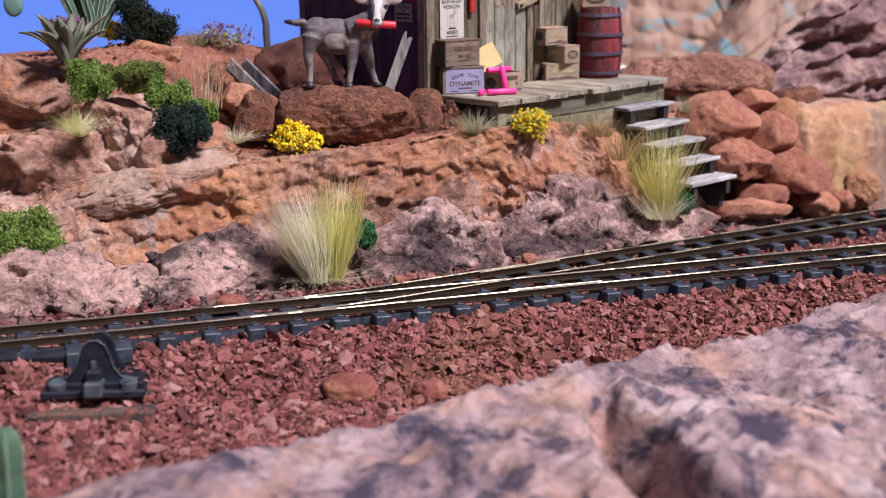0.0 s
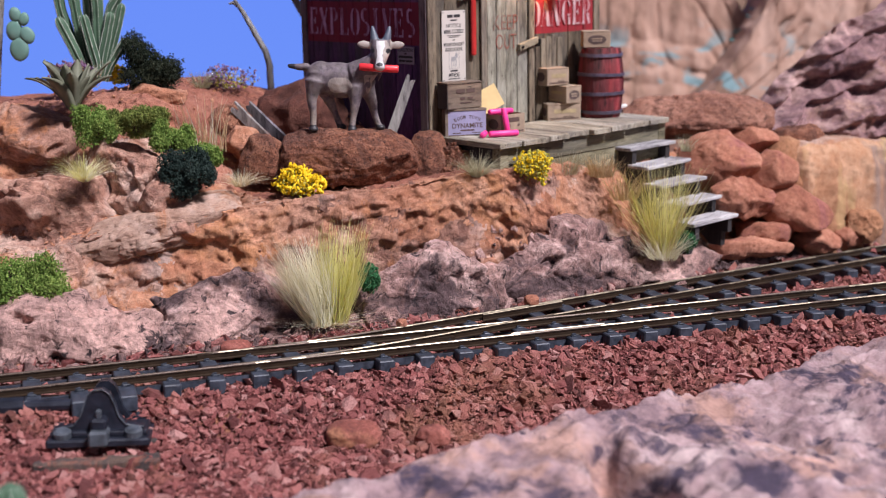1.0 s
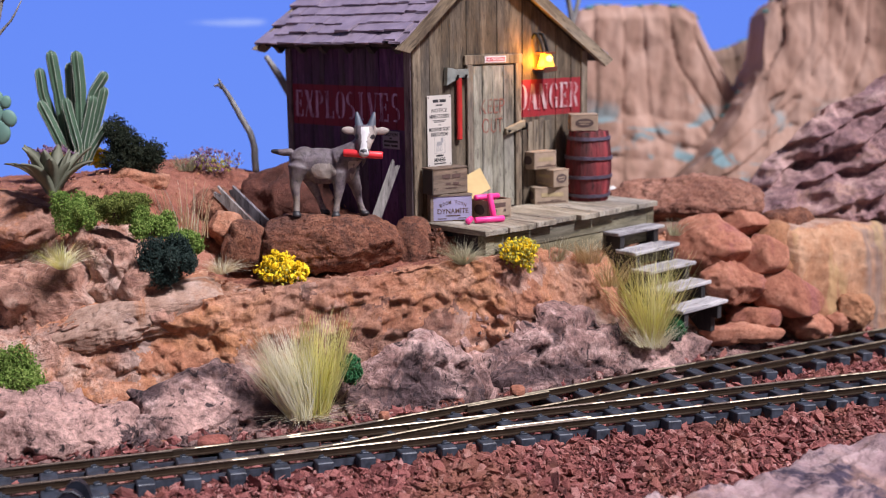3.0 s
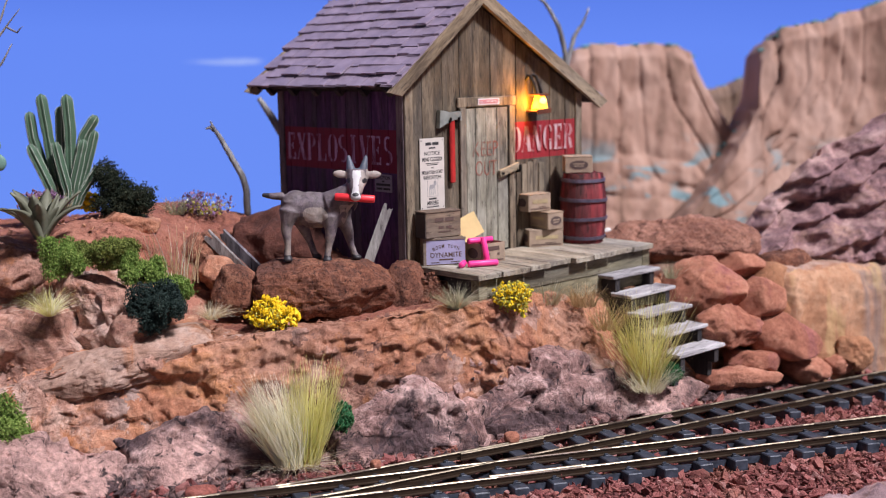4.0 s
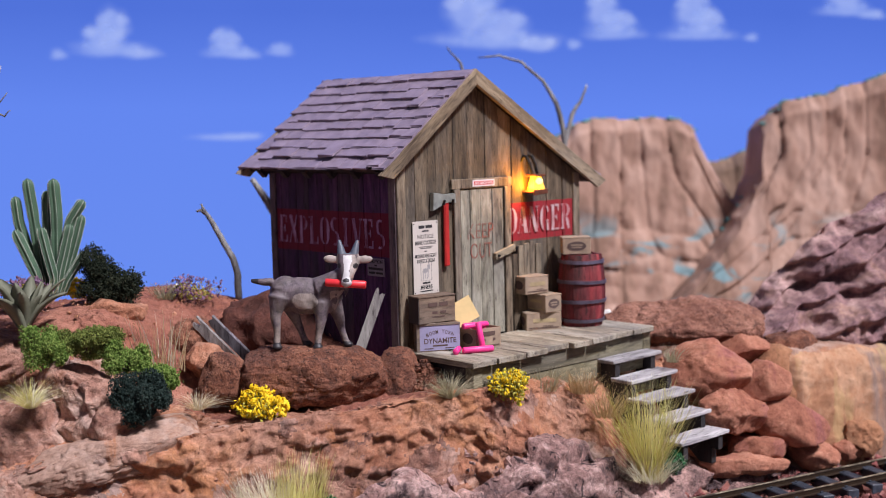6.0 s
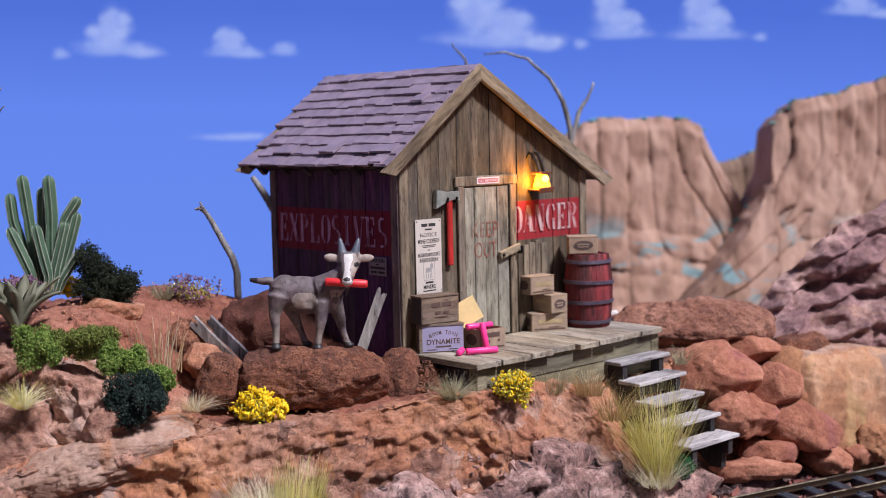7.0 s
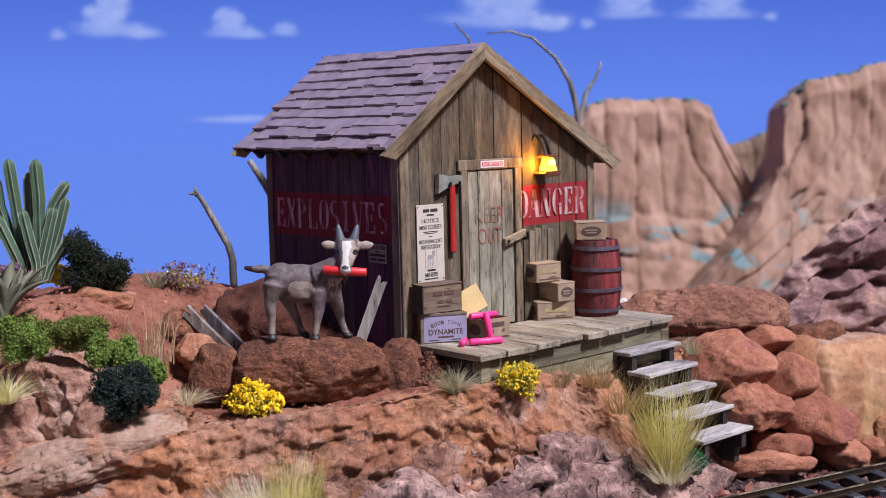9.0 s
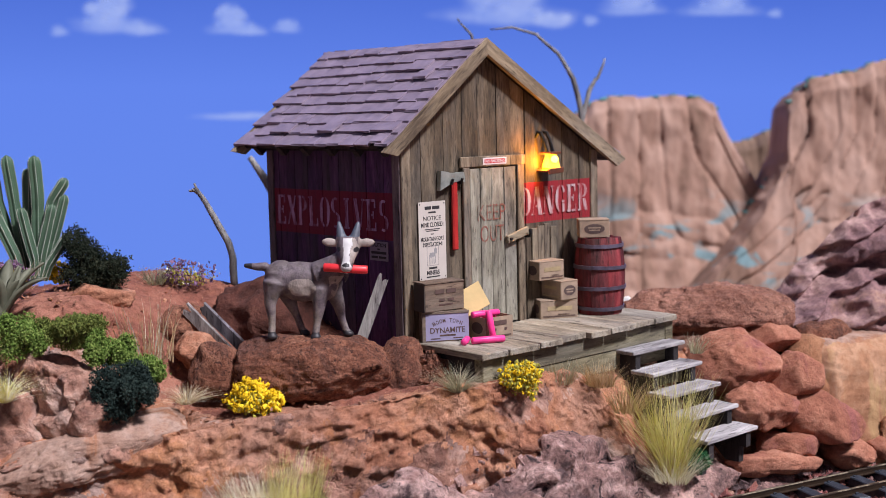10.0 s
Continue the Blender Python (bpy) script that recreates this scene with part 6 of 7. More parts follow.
        if z < 8.52:
            k = 4
        elif (hx / 0.20) ** 2 + ((z - 10.56) / 0.12) ** 2 < 0.30 and y < -0.84:
            k = 4
        elif (abs(hx) - 0.26) ** 2 + (z - 10.98) ** 2 < 0.0055 and y < -0.3:
            k = 4
        elif abs(hx) < lerp_at(z, (10.35, 10.55, 10.85, 11.1, 11.3), (0.21, 0.15, 0.075, 0.13, 0.14)) + 0.6 * wav and y < -0.38 and 10.3 < z < 11.3:
            k = 2
        elif z > 11.34 and abs(hx) < 0.42:
            k = 3
        elif (abs(hx) > 0.30 and z > 10.95 and x > -2.4) or (hx > 0.10 and z > 10.6 and y < -0.4):
            k = 1
        elif ((x + 2.95) / 0.42) ** 2 + ((z - 9.84) / 0.26) ** 2 < 1 + 5 * wav and y < 0:
            k = 1
        elif x > -2.15 and x < -1.5 and z < 10.2 and y < -0.05 and z > 9.3 and wav > -0.01:
            k = 1
        elif x < -4.45:
            k = 4
        f.material_index = k
        f.use_smooth = True
    return tagged(new("goat_figure", done), "small grey-brown painted goat figure with white blaze standing on a boulder", "figurine")


goat_figure = goat()
goat_figure.location = (0, U * -1.2, 0)
RED_STICK = plain("bright_red_stick", (0.75, 0.035, 0.045), 0.45, 0.0, 0.12, 3.0, 0.005)
PINK_STICK = plain("neon_pink_stick", (0.90, 0.05, 0.28), 0.4, 0.0, 0.12, 3.0, 0.005)


def stick(a, b, r, material, label, m=None):
    bm = bmesh.new()
    a, b = Vector(a), Vector(b)
    d = (b - a).normalized() * 0.03
    tube(bm, [a, a + d, b - d, b], [r * 0.8, r, r, r * 0.8], 16)
    ob = part("dynamite_stick", bm, material, smooth=True)
    if m:
        ob.matrix_world = scaled(m)
    return tagged(ob, label, "dynamite", "dynamite sticks")


stick((-2.30, -1.76, 10.46), (-1.02, -1.80, 10.40), 0.125, RED_STICK, "bright red dynamite stick held in the goat's mouth")


# ---- crates and barrel on the porch ----
def crate_material(name, dark, mid, light):
    return timber(name, dark, mid, light, "x", tint=0.15)[0]


CRATE_BROWN = crate_material("brown_crate_wood", (0.085, 0.055, 0.036), (0.17, 0.115, 0.078), (0.25, 0.18, 0.125))
CARTON = plain("tan_cardboard", (0.33, 0.245, 0.175), 0.85, 0.0, 0.3, 2.2, 0.01)
CARTON_DARK = plain("brown_crate_end", (0.045, 0.035, 0.032), 0.8, 0.0, 0.3)
LILAC = plain("lilac_printed_label", (0.30, 0.28, 0.43), 0.7, 0.0, 0.2, 1.2)
BROWN_INK = plain("brown_print", (0.10, 0.06, 0.05), 0.8)
GOLD_INK = plain("faded_gold_print", (0.40, 0.31, 0.17), 0.8)
OVAL = plain("dark_oval_print", (0.085, 0.055, 0.05), 0.8)


def flat_oval(rx, rz, x, z, inner=None):
    bm = bmesh.new()
    ring = [bm.verts.new((x + rx * math.cos(a), 0, z + rz * math.sin(a))) for a in [2 * math.pi * k / 24 for k in range(24)]]
    bm.faces.new(ring[::-1])
    return bm


def carton(at, turn, w, d, h, label, print_on, up=0.0):
    """A printed box; at is its front left foot in the shed's frame. print_on: 'end' or 'front' carries the oval mark."""
    m = SHED @ Matrix.Translation((at[0], at[1], up)) @ Matrix.Rotation(radians(turn), 4, "Z")
    ob = thing("carton", label, "box", "explosives boxes", m=m)
    part("body", wobble(box(bmesh.new(), 0, w, 0, d, 0, h * 0.97, None, 0.02), 0.008, 1.5, at[0]), CARTON, ob)
    part("lid", wobble(box(bmesh.new(), -0.01, w + 0.01, -0.01, d + 0.01, h * 0.97, h + 0.02, None, 0.015), 0.008, 1.5, at[0] + 3), CARTON, ob)
    end = Matrix.Rotation(radians(-90), 4, "Z")
    if print_on == "front":
        bm = flat_oval(w * 0.34, h * 0.27, w * 0.5, h * 0.5)
        bm.transform(Matrix.Translation((0, -0.012, 0)))
        part("oval_mark", bm, OVAL, ob, "dark oval trade mark")
        bars(Matrix.Translation((0, -0.016, 0)) @ FACE_FRONT, [(w * 0.5, h * 0.56, w * 0.42, h * 0.07), (w * 0.5, h * 0.42, w * 0.36, h * 0.06)], CARTON, ob)
        bars(Matrix.Translation((-0.012, 0, 0)) @ FACE_LEFT, [(-d * 0.5, h * 0.16, d * 0.8, h * 0.05), (-d * 0.5, h * 0.62, d * 0.6, h * 0.16)], GOLD_INK, ob)
    else:
        bm = flat_oval(d * 0.34, h * 0.26, 0, 0)
        bm.transform(Matrix.Translation((-0.012, d * 0.5, h * 0.52)) @ end)
        part("oval_mark", bm, OVAL, ob, "dark oval trade mark")
        bars(Matrix.Translation((0, -0.012, 0)) @ FACE_FRONT, [(w * 0.52, h * 0.58, w * 0.66, h * 0.22)], GOLD_INK, ob)
        bars(Matrix.Translation((0, -0.013, 0)) @ FACE_FRONT, [(w * 0.5, h * 0.16, w * 0.86, h * 0.055), (w * 0.62, h * 0.26, w * 0.3, h * 0.03)], BROWN_INK, ob)
    return ob


carton((5.50, -0.50), -30, 1.30, 0.72, 0.62, "tan printed explosives box at the bottom of a stack", "end")
carton((5.95, -1.02), -8, 0.74, 1.05, 0.62, "tan printed explosives box in the middle of a stack", "front", up=0.65)
carton((5.42, -0.55), -9, 1.05, 0.72, 0.62, "tan printed explosives box on top of a stack", "end", up=1.31)
carton((7.08, -0.86), -42, 1.02, 0.72, 0.60, "tan printed box lying on the red barrel", "front", up=2.62)

crate_low = thing("dynamite_crate", "wooden dynamite crate with a lilac printed front on the porch", "crate", "explosives boxes", m=SHED @ Matrix.Translation((0.14, -0.62, 0)) @ Matrix.Rotation(radians(-29), 4, "Z"))
part("body", wobble(box(bmesh.new(), 0, 1.46, 0, 0.45, 0, 0.92, None, 0.02), 0.01, 1.5), CRATE_BROWN, crate_low)
part("label", box(bmesh.new(), 0.10, 1.44, -0.016, 0.0, 0.05, 0.86), LILAC, crate_low, "lilac printed label")
for x0, x1, z0, z1 in ((-0.01, 0.10, 0, 0.94), (0.10, 1.46, 0.86, 0.94)):
    part("edge_batten", box(bmesh.new(), x0, x1, -0.04, 0.0, z0, z1, None, 0.01), CRATE_BROWN, crate_low)
write("DYNAMITE", Matrix.Translation((0.78, -0.018, 0.36)) @ FACE_FRONT, 1.08, 0.17, BROWN_INK, crate_low, 0.02, name="dynamite_lettering")
for k, ch in enumerate("BOOM TOWN"):
    if ch != " ":
        a = (k - 4) / 4
        write(ch, Matrix.Translation((0.78 + 0.42 * a, -0.018, 0.66 - 0.10 * a * a)) @ FACE_FRONT @ Matrix.Rotation(radians(-20 * a), 4, "Z"), 0.085, 0.12, BROWN_INK, crate_low, 0.02, name="boom_town_lettering")
bars(Matrix.Translation((0, -0.018, 0)) @ FACE_FRONT, [(0.78, 0.20, 0.5, 0.05), (0.4, 0.11, 0.3, 0.03), (1.1, 0.11, 0.3, 0.03)], BROWN_INK, crate_low)

crate_high = thing("powder_crate", "dark brown wooden crate stacked on the dynamite crate", "crate", "explosives boxes", m=SHED @ Matrix.Translation((0.12, -0.80, 0.94)) @ Matrix.Rotation(radians(-9), 4, "Z"))
part("body", wobble(box(bmesh.new(), 0, 1.42, 0, 0.62, 0, 0.84, None, 0.02), 0.01, 1.5), CRATE_BROWN, crate_high)
part("end_panel", box(bmesh.new(), -0.02, 0.0, 0.02, 0.60, 0.0, 0.83), CARTON_DARK, crate_high, "near-black end panel")
part("lid", box(bmesh.new(), -0.03, 1.44, -0.02, 0.64, 0.84, 0.89, None, 0.01), CRATE_BROWN, crate_high)
bars(Matrix.Translation((0, -0.012, 0)) @ FACE_FRONT, [(0.52, 0.60, 0.34, 0.13), (0.94, 0.60, 0.34, 0.13), (0.6, 0.34, 0.2, 0.08), (0.92, 0.34, 0.22, 0.08), (0.74, 0.20, 0.5, 0.04)], BROWN_INK, crate_high)

open_m = SHED @ Matrix.Translation((1.66, -1.80, 0)) @ Matrix.Rotation(radians(-7), 4, "Z")
open_box = thing("open_carton", "open tan explosives box with its lid turned back", "box", "explosives boxes", m=open_m)
part("end_panel", box(bmesh.new(), 0, 0.04, 0, 0.85, 0, 0.68), CARTON, open_box)
part("end_panel", box(bmesh.new(), 1.01, 1.05, 0, 0.85, 0, 0.68), CARTON, open_box)
part("front_panel", box(bmesh.new(), 0.04, 1.01, 0, 0.04, 0, 0.68), CARTON, open_box)
part("back_panel", box(bmesh.new(), 0.04, 1.01, 0.81, 0.85, 0, 0.68), CARTON, open_box)
part("bottom_panel", box(bmesh.new(), 0.04, 1.01, 0.04, 0.81, 0, 0.04), CARTON, open_box)
LID = plain("bare_straw_cardboard", (0.58, 0.43, 0.20), 0.85, 0.0, 0.15, 1.0)
part("lid", wobble(box(bmesh.new(), 0.0, 1.05, -0.02, 0.02, 0.0, 0.80, Matrix.Translation((-0.18, 0.80, 0.60)) @ Matrix.Rotation(radians(-20), 4, "Y") @ Matrix.Rotation(radians(-20), 4, "X"), 0.008), 0.02, 2), LID, open_box, "straw-coloured open lid")
bm = flat_oval(0.28, 0.18, 0, 0)
bm.transform(Matrix.Translation((-0.01, 0.42, 0.34)) @ Matrix.Rotation(radians(-90), 4, "Z"))
part("oval_mark", bm, OVAL, open_box, "dark oval trade mark")
bars(Matrix.Translation((0, -0.012, 0)) @ FACE_FRONT, [(0.55, 0.50, 0.5, 0.14), (0.35, 0.30, 0.1, 0.08), (0.76, 0.30, 0.1, 0.08), (0.52, 0.10, 0.9, 0.04)], BROWN_INK, open_box)
# sticks in and beside the open box
stick((0.92, -1.95, 0.125), (1.85, -2.40, 0.125), 0.105, PINK_STICK, "neon pink dynamite stick lying on the porch planks", SHED)
stick((0.62, -1.92, 0.115), (1.06, -1.62, 0.125), 0.10, PINK_STICK, "short neon pink dynamite stick lying on the porch", SHED)
stick((1.74, -2.06, 0.0), (1.68, -1.90, 0.94), 0.10, PINK_STICK, "neon pink dynamite stick leaning upright against the box", SHED)
stick((1.46, -1.42, 0.78), (2.46, -1.56, 0.76), 0.10, PINK_STICK, "neon pink dynamite stick lying across the open box", SHED)
stick((1.8, -1.3, 0.60), (2.5, -1.35, 0.58), 0.10, PINK_STICK, "neon pink dynamite stick inside the open box", SHED)

# ---- barrel ----
BARREL_RED, *_ = timber("red_stained_staves", (0.050, 0.004, 0.008), (0.165, 0.012, 0.020), (0.30, 0.036, 0.042), "z", tint=0.4)
HOOP = plain("dark_slate_hoop", (0.11, 0.09, 0.13), 0.5, 0.4, 0.4)
barrel = thing("barrel", "red-stained wooden barrel with dark iron hoops on the porch", "barrel", m=SHED @ Matrix.Translation((7.92, -1.02, 0.0)))


def bulge(z):
    return 0.72 + 0.13 * (1 - ((z - 1.3) / 1.3) ** 2)


staves = 18
for k in range(staves):
    a0, a1 = 2 * math.pi * (k + 0.012) / staves, 2 * math.pi * (k + 0.988) / staves
    bm = bmesh.new()
    rings = []
    jut = random.Random(k).uniform(-0.012, 0.012)
    top = 2.60 + random.Random(k + 50).uniform(-0.03, 0.05)
    for j in range(9):
        z = top * j / 8
        r = bulge(z) + jut
        rings.append([bm.verts.new((r * math.cos(a), r * math.sin(a), z)) for a in (a0, (a0 + a1) / 2, a1)] + [bm.verts.new(((r - 0.1) * math.cos(a), (r - 0.1) * math.sin(a), z)) for a in (a1, a0)])
    for ra, rb in zip(rings, rings[1:]):
        for i in range(5):
            bm.faces.new((ra[i], ra[(i + 1) % 5], rb[(i + 1) % 5], rb[i]))
    bm.faces.new(rings[0][::-1])
    bm.faces.new(rings[-1])
    part("stave", bm, BARREL_RED, barrel)
for z in (0.24, 0.92, 1.62, 2.36):
    bm = bmesh.new()
    rings = []
    for dz, dr in ((-0.06, 0.01), (-0.06, 0.055), (0.06, 0.055), (0.06, 0.01)):
        rings.append([bm.verts.new(((bulge(z + dz) + dr) * math.cos(a), (bulge(z + dz) + dr) * math.sin(a), z + dz + 0.02 * math.sin(a + z * 3))) for a in [2 * math.pi * i / 40 for i in range(40)]])
    for ra, rb in zip(rings, rings[1:]):
        for i in range(40):
            bm.faces.new((ra[i], ra[(i + 1) % 40], rb[(i + 1) % 40], rb[i]))
    hoop = part("hoop", bm, HOOP, barrel, "dark iron hoop")
    bm = bmesh.new()
    r = bulge(z) + 0.06
    a = radians(-25)
    tube(bm, [(r * math.cos(a), r * math.sin(a), z), ((r + 0.05) * math.cos(a), (r + 0.05) * math.sin(a), z)], [0.035, 0.02], 8)
    part("rivet", bm, HOOP, hoop)
bm = bmesh.new()
tube(bm, [(0, 0, 0.02), (0, 0, 0.7), (0, 0, 1.9), (0, 0, 2.44)], [0.63, 0.74, 0.74, 0.66], 24)
part("head", bm, BARREL_RED, barrel)

# ---- axe ----
STEEL = plain("dull_grey_green_steel", (0.33, 0.36, 0.33), 0.45, 0.5, 0.3)
AXE_RED = plain("red_painted_handle", (0.42, 0.022, 0.02), 0.45, 0.0, 0.25)
axe = thing("axe", "fire axe with red handle and steel head on the wall", "axe", m=SHED)
part("handle", wobble(box(bmesh.new(), 1.93, 2.15, -0.20, -0.06, 2.62, 4.95, None, 0.04), 0.01, 1), AXE_RED, axe, "red painted handle")
part("head", prism(bmesh.new(), [(1.38, 4.52), (1.42, 5.12), (1.60, 5.10), (1.92, 5.03), (2.40, 5.05), (2.44, 4.74), (2.20, 4.78), (1.92, 4.74), (1.62, 4.62)], -0.22, -0.05), STEEL, axe, "grey steel head")
for x in (1.84, 2.24):
    bm = bmesh.new()
    tube(bm, [(x, 0.0, 4.74), (x, -0.26, 4.72), (x, -0.30, 4.86)], [0.045] * 3, 8)
    part("peg", bm, BLACK_IRON, axe, "black iron hook")

# ---- broken timber on the slope ----
GREY_WOOD = timber("silver_grey_driftwood", (0.11, 0.095, 0.09), (0.27, 0.25, 0.24), (0.44, 0.42, 0.40), "z")[0]
DRIFT_DARK = timber("dark_driftwood", (0.06, 0.055, 0.07), (0.15, 0.14, 0.16), (0.26, 0.25, 0.27), "z")[0]


def splinter(a, b, w, thick, turn, material, label, seed):
    """A board broken off raggedly at its upper end."""
    a, b = Vector(a), Vector(b)
    length = (b - a).length
    rnd = random.Random(seed)
    outline = [(-w / 2, 0), (w / 2, 0), (w / 2, length * rnd.uniform(0.93, 1.0))]
    n = 5
    for k in range(n):
        outline.append((w / 2 - w * (k + 0.5) / n, length * rnd.uniform(0.84, 1.0)))
    outline.append((-w / 2, length * rnd.uniform(0.86, 0.97)))
    bm = prism(bmesh.new(), outline, -thick / 2, thick / 2)
    q = (b - a).to_track_quat("Z", "Y").to_matrix().to_4x4()
    bm.transform(q @ Matrix.Rotation(radians(turn), 4, "Z"))
    ob = part("broken_board", bm, material)
    ob.location = a * U
    return tagged(ob, label, "board", "broken boards")


splinter((-1.38, -0.45, 7.95), (-0.62, -0.25, 10.18), 0.33, 0.14, 78, GREY_WOOD, "broken silver-grey board leaning on the shed's side wall", 1)
splinter((-5.35, 0.0, 7.6), (-6.85, 0.35, 9.0), 0.36, 0.12, 84, GREY_WOOD, "broken pale grey board lying on the rocky slope", 2)
splinter((-5.0, 0.25, 7.75), (-6.45, 0.65, 9.05), 0.36, 0.12, 80, DRIFT_DARK, "broken dark grey board lying on the rocky slope", 3)

# ---- dead branches ----
BARK = timber("bleached_grey_bark", (0.12, 0.115, 0.115), (0.27, 0.26, 0.25), (0.42, 0.41, 0.39), "z")[0]


def branch(points, radii, label, twigs=()):
    ob = thing("dead_branch", label, "branch", "dead branches")
    pts = [Vector(p) for p in points]
    for name, ps, rs in [("stem", pts, radii)] + [("twig", [Vector(p) for p in t], r) for t, r in twigs]:
        dense, rad = [], []
        for i in range(len(ps) - 1):
            for k in range(4):
                f = k / 4
                dense.append(ps[i].lerp(ps[i + 1], f) + noise.noise_vector(ps[i] + Vector((f, i, 0))) * 0.05)
                rad.append(rs[i] * (1 - f) + rs[i + 1] * f)
        dense.append(ps[-1])
        rad.append(rs[-1])
        part(name, tube(bmesh.new(), dense, rad, 8), BARK, ob, smooth=True)
    return ob


branch([(-6.08, 4.5, 9.2), (-6.12, 4.5, 10.1), (-6.30, 4.5, 10.7), (-6.75, 4.5, 11.5), (-7.15, 4.5, 12.2), (-7.42, 4.5, 12.55)], [0.13, 0.13, 0.12, 0.11, 0.09, 0.06], "bleached grey dead branch standing on the crest", [([(-7.30, 4.5, 12.35), (-7.52, 4.5, 12.45), (-7.62, 4.5, 12.42)], [0.07, 0.06, 0.03]), ([(-7.36, 4.5, 12.45), (-7.46, 4.5, 12.68)], [0.06, 0.03])])
branch([(-4.2, 9.0, 9.0), (-5.2, 9.0, 11.8), (-5.9, 9.0, 12.9), (-6.35, 9.0, 13.55)], [0.16, 0.16, 0.15, 0.10], "bleached grey dead branch standing behind the shed")
branch([(6.9, 14.0, 9.0), (6.75, 14.0, 13.5), (6.45, 14.0, 15.6), (6.15, 14.0, 16.9), (5.5, 14.0, 17.9), (4.6, 14.0, 18.65), (3.6, 14.0, 18.95), (2.7, 14.0, 18.85)], [0.14, 0.13, 0.12, 0.11, 0.08, 0.065, 0.05, 0.025], "arching bare grey dead tree rising behind the shed roof", [([(6.5, 14.2, 15.0), (6.85, 14.4, 16.4), (7.2, 14.6, 17.0), (7.5, 14.7, 17.75)], [0.12, 0.10, 0.07, 0.04]), ([(2.3, 13.6, 17.6), (1.9, 13.6, 18.6), (1.35, 13.6, 19.25)], [0.08, 0.06, 0.03])])

# ---- plants ----
def blade_material(name, low, high, tip, height):
    """Dry grass: each blade its own shade, paler towards the tips."""
    m, nt, p, co, info, _ = start(name, 0.6)
    geo = nt.nodes.new("ShaderNodeNewGeometry")
    shade = ramp(nt, geo.outputs["Random Per Island"], [(0.0, low), (0.6, high), (1.0, tip)])
    nt.links.new(shade, p.inputs["Base Color"])
    p.inputs["Specular IOR Level"].default_value = 0.25
    through_light = nt.nodes.new("ShaderNodeBsdfTranslucent")
    nt.links.new(shade, through_light.inputs["Color"])
    both = nt.nodes.new("ShaderNodeMixShader")
    both.inputs[0].default_value = 0.7
    nt.links.new(p.outputs[0], both.inputs[1])
    nt.links.new(through_light.outputs[0], both.inputs[2])
    nt.links.new(both.outputs[0], nt.nodes["Material Output"].inputs["Surface"])
    return m


def leaf_material(name, dark, mid, light, rough=0.75):
    m, nt, p, co, info, _ = start(name, rough)
    geo = nt.nodes.new("ShaderNodeNewGeometry")
    a = grain(nt, co, 1.2, 4.0, 0.6)
    v = arith(nt, "ADD", arith(nt, "MULTIPLY", geo.outputs["Random Per Island"], 0.45), arith(nt, "MULTIPLY", a, 0.65))
    nt.links.new(ramp(nt, v, [(0.15, dark), (0.5, mid), (0.9, light)]), p.inputs["Base Color"])
    p.inputs["Specular IOR Level"].default_value = 0.2
    return m


def blades(count, height, spread, lean, width, seed, foot=0.25, shift=(0, 0), droop=0.5):
    """Curved tapering blades that fan out from one foot."""
    rnd = np.random.RandomState(seed)
    verts, faces = [], []
    for _ in range(count):
        a = rnd.rand() * 6.283
        r = foot * math.sqrt(rnd.rand())
        out = spread * rnd.rand() ** 0.7
        h = height * (0.55 + 0.45 * rnd.rand())
        base = np.array([r * math.cos(a), r * math.sin(a), 0.0])
        ang = a + rnd.randn() * 0.5
        d = np.array([math.cos(ang) * out + lean[0], math.sin(ang) * out + lean[1], 0.0])
        side = np.array([-math.sin(ang + 0.7), math.cos(ang + 0.7), 0.0]) * width * (0.7 + 0.6 * rnd.rand())
        wob = rnd.randn(3) * 0.04 * height
        n0 = len(verts)
        steps = 5
        for k in range(steps + 1):
            t = k / steps
            c = base + d * (t ** 1.2) + np.array([0, 0, h * (t - droop * 0.25 * t * t * min(1.5, out / max(0.1, height)) * 2)]) + wob * math.sin(t * 3.1)
            w = side * (1 - 0.92 * t)
            lift = np.array([-side[1], side[0], 0]) * 0.6 * (1 - t)
            verts += [c - w, c + w, c + lift]
        for k in range(steps):
            b0, b1 = n0 + 3 * k, n0 + 3 * k + 3
            for i in range(3):
                faces.append((b0 + i, b0 + (i + 1) % 3, b1 + (i + 1) % 3, b1 + i))
    verts = np.array(verts) + np.array([shift[0], shift[1], 0])
    return from_arrays("blades", verts, faces)


GRASS_WHITE = blade_material("bleached_grass", (0.90, 0.87, 0.68), (0.96, 0.94, 0.82), (0.98, 0.97, 0.92), 1)
GRASS_LIME = blade_material("yellow_green_grass", (0.80, 0.78, 0.34), (0.92, 0.90, 0.50), (0.97, 0.95, 0.70), 1)
GRASS_TAN = blade_material("tan_dry_grass", (0.56, 0.42, 0.24), (0.74, 0.60, 0.40), (0.86, 0.76, 0.56), 1)
GRASS_GREY = blade_material("grey_green_grass", (0.50, 0.48, 0.34), (0.70, 0.68, 0.52), (0.86, 0.84, 0.70), 1)


def tuft(at, sets, label, group="grass tufts"):
    ob = thing("grass_tuft", label, "grass", group, at=at)
    for material, args in sets:
        me = blades(*args)
        mesh_part("grass", me, material, ob)
    return ob


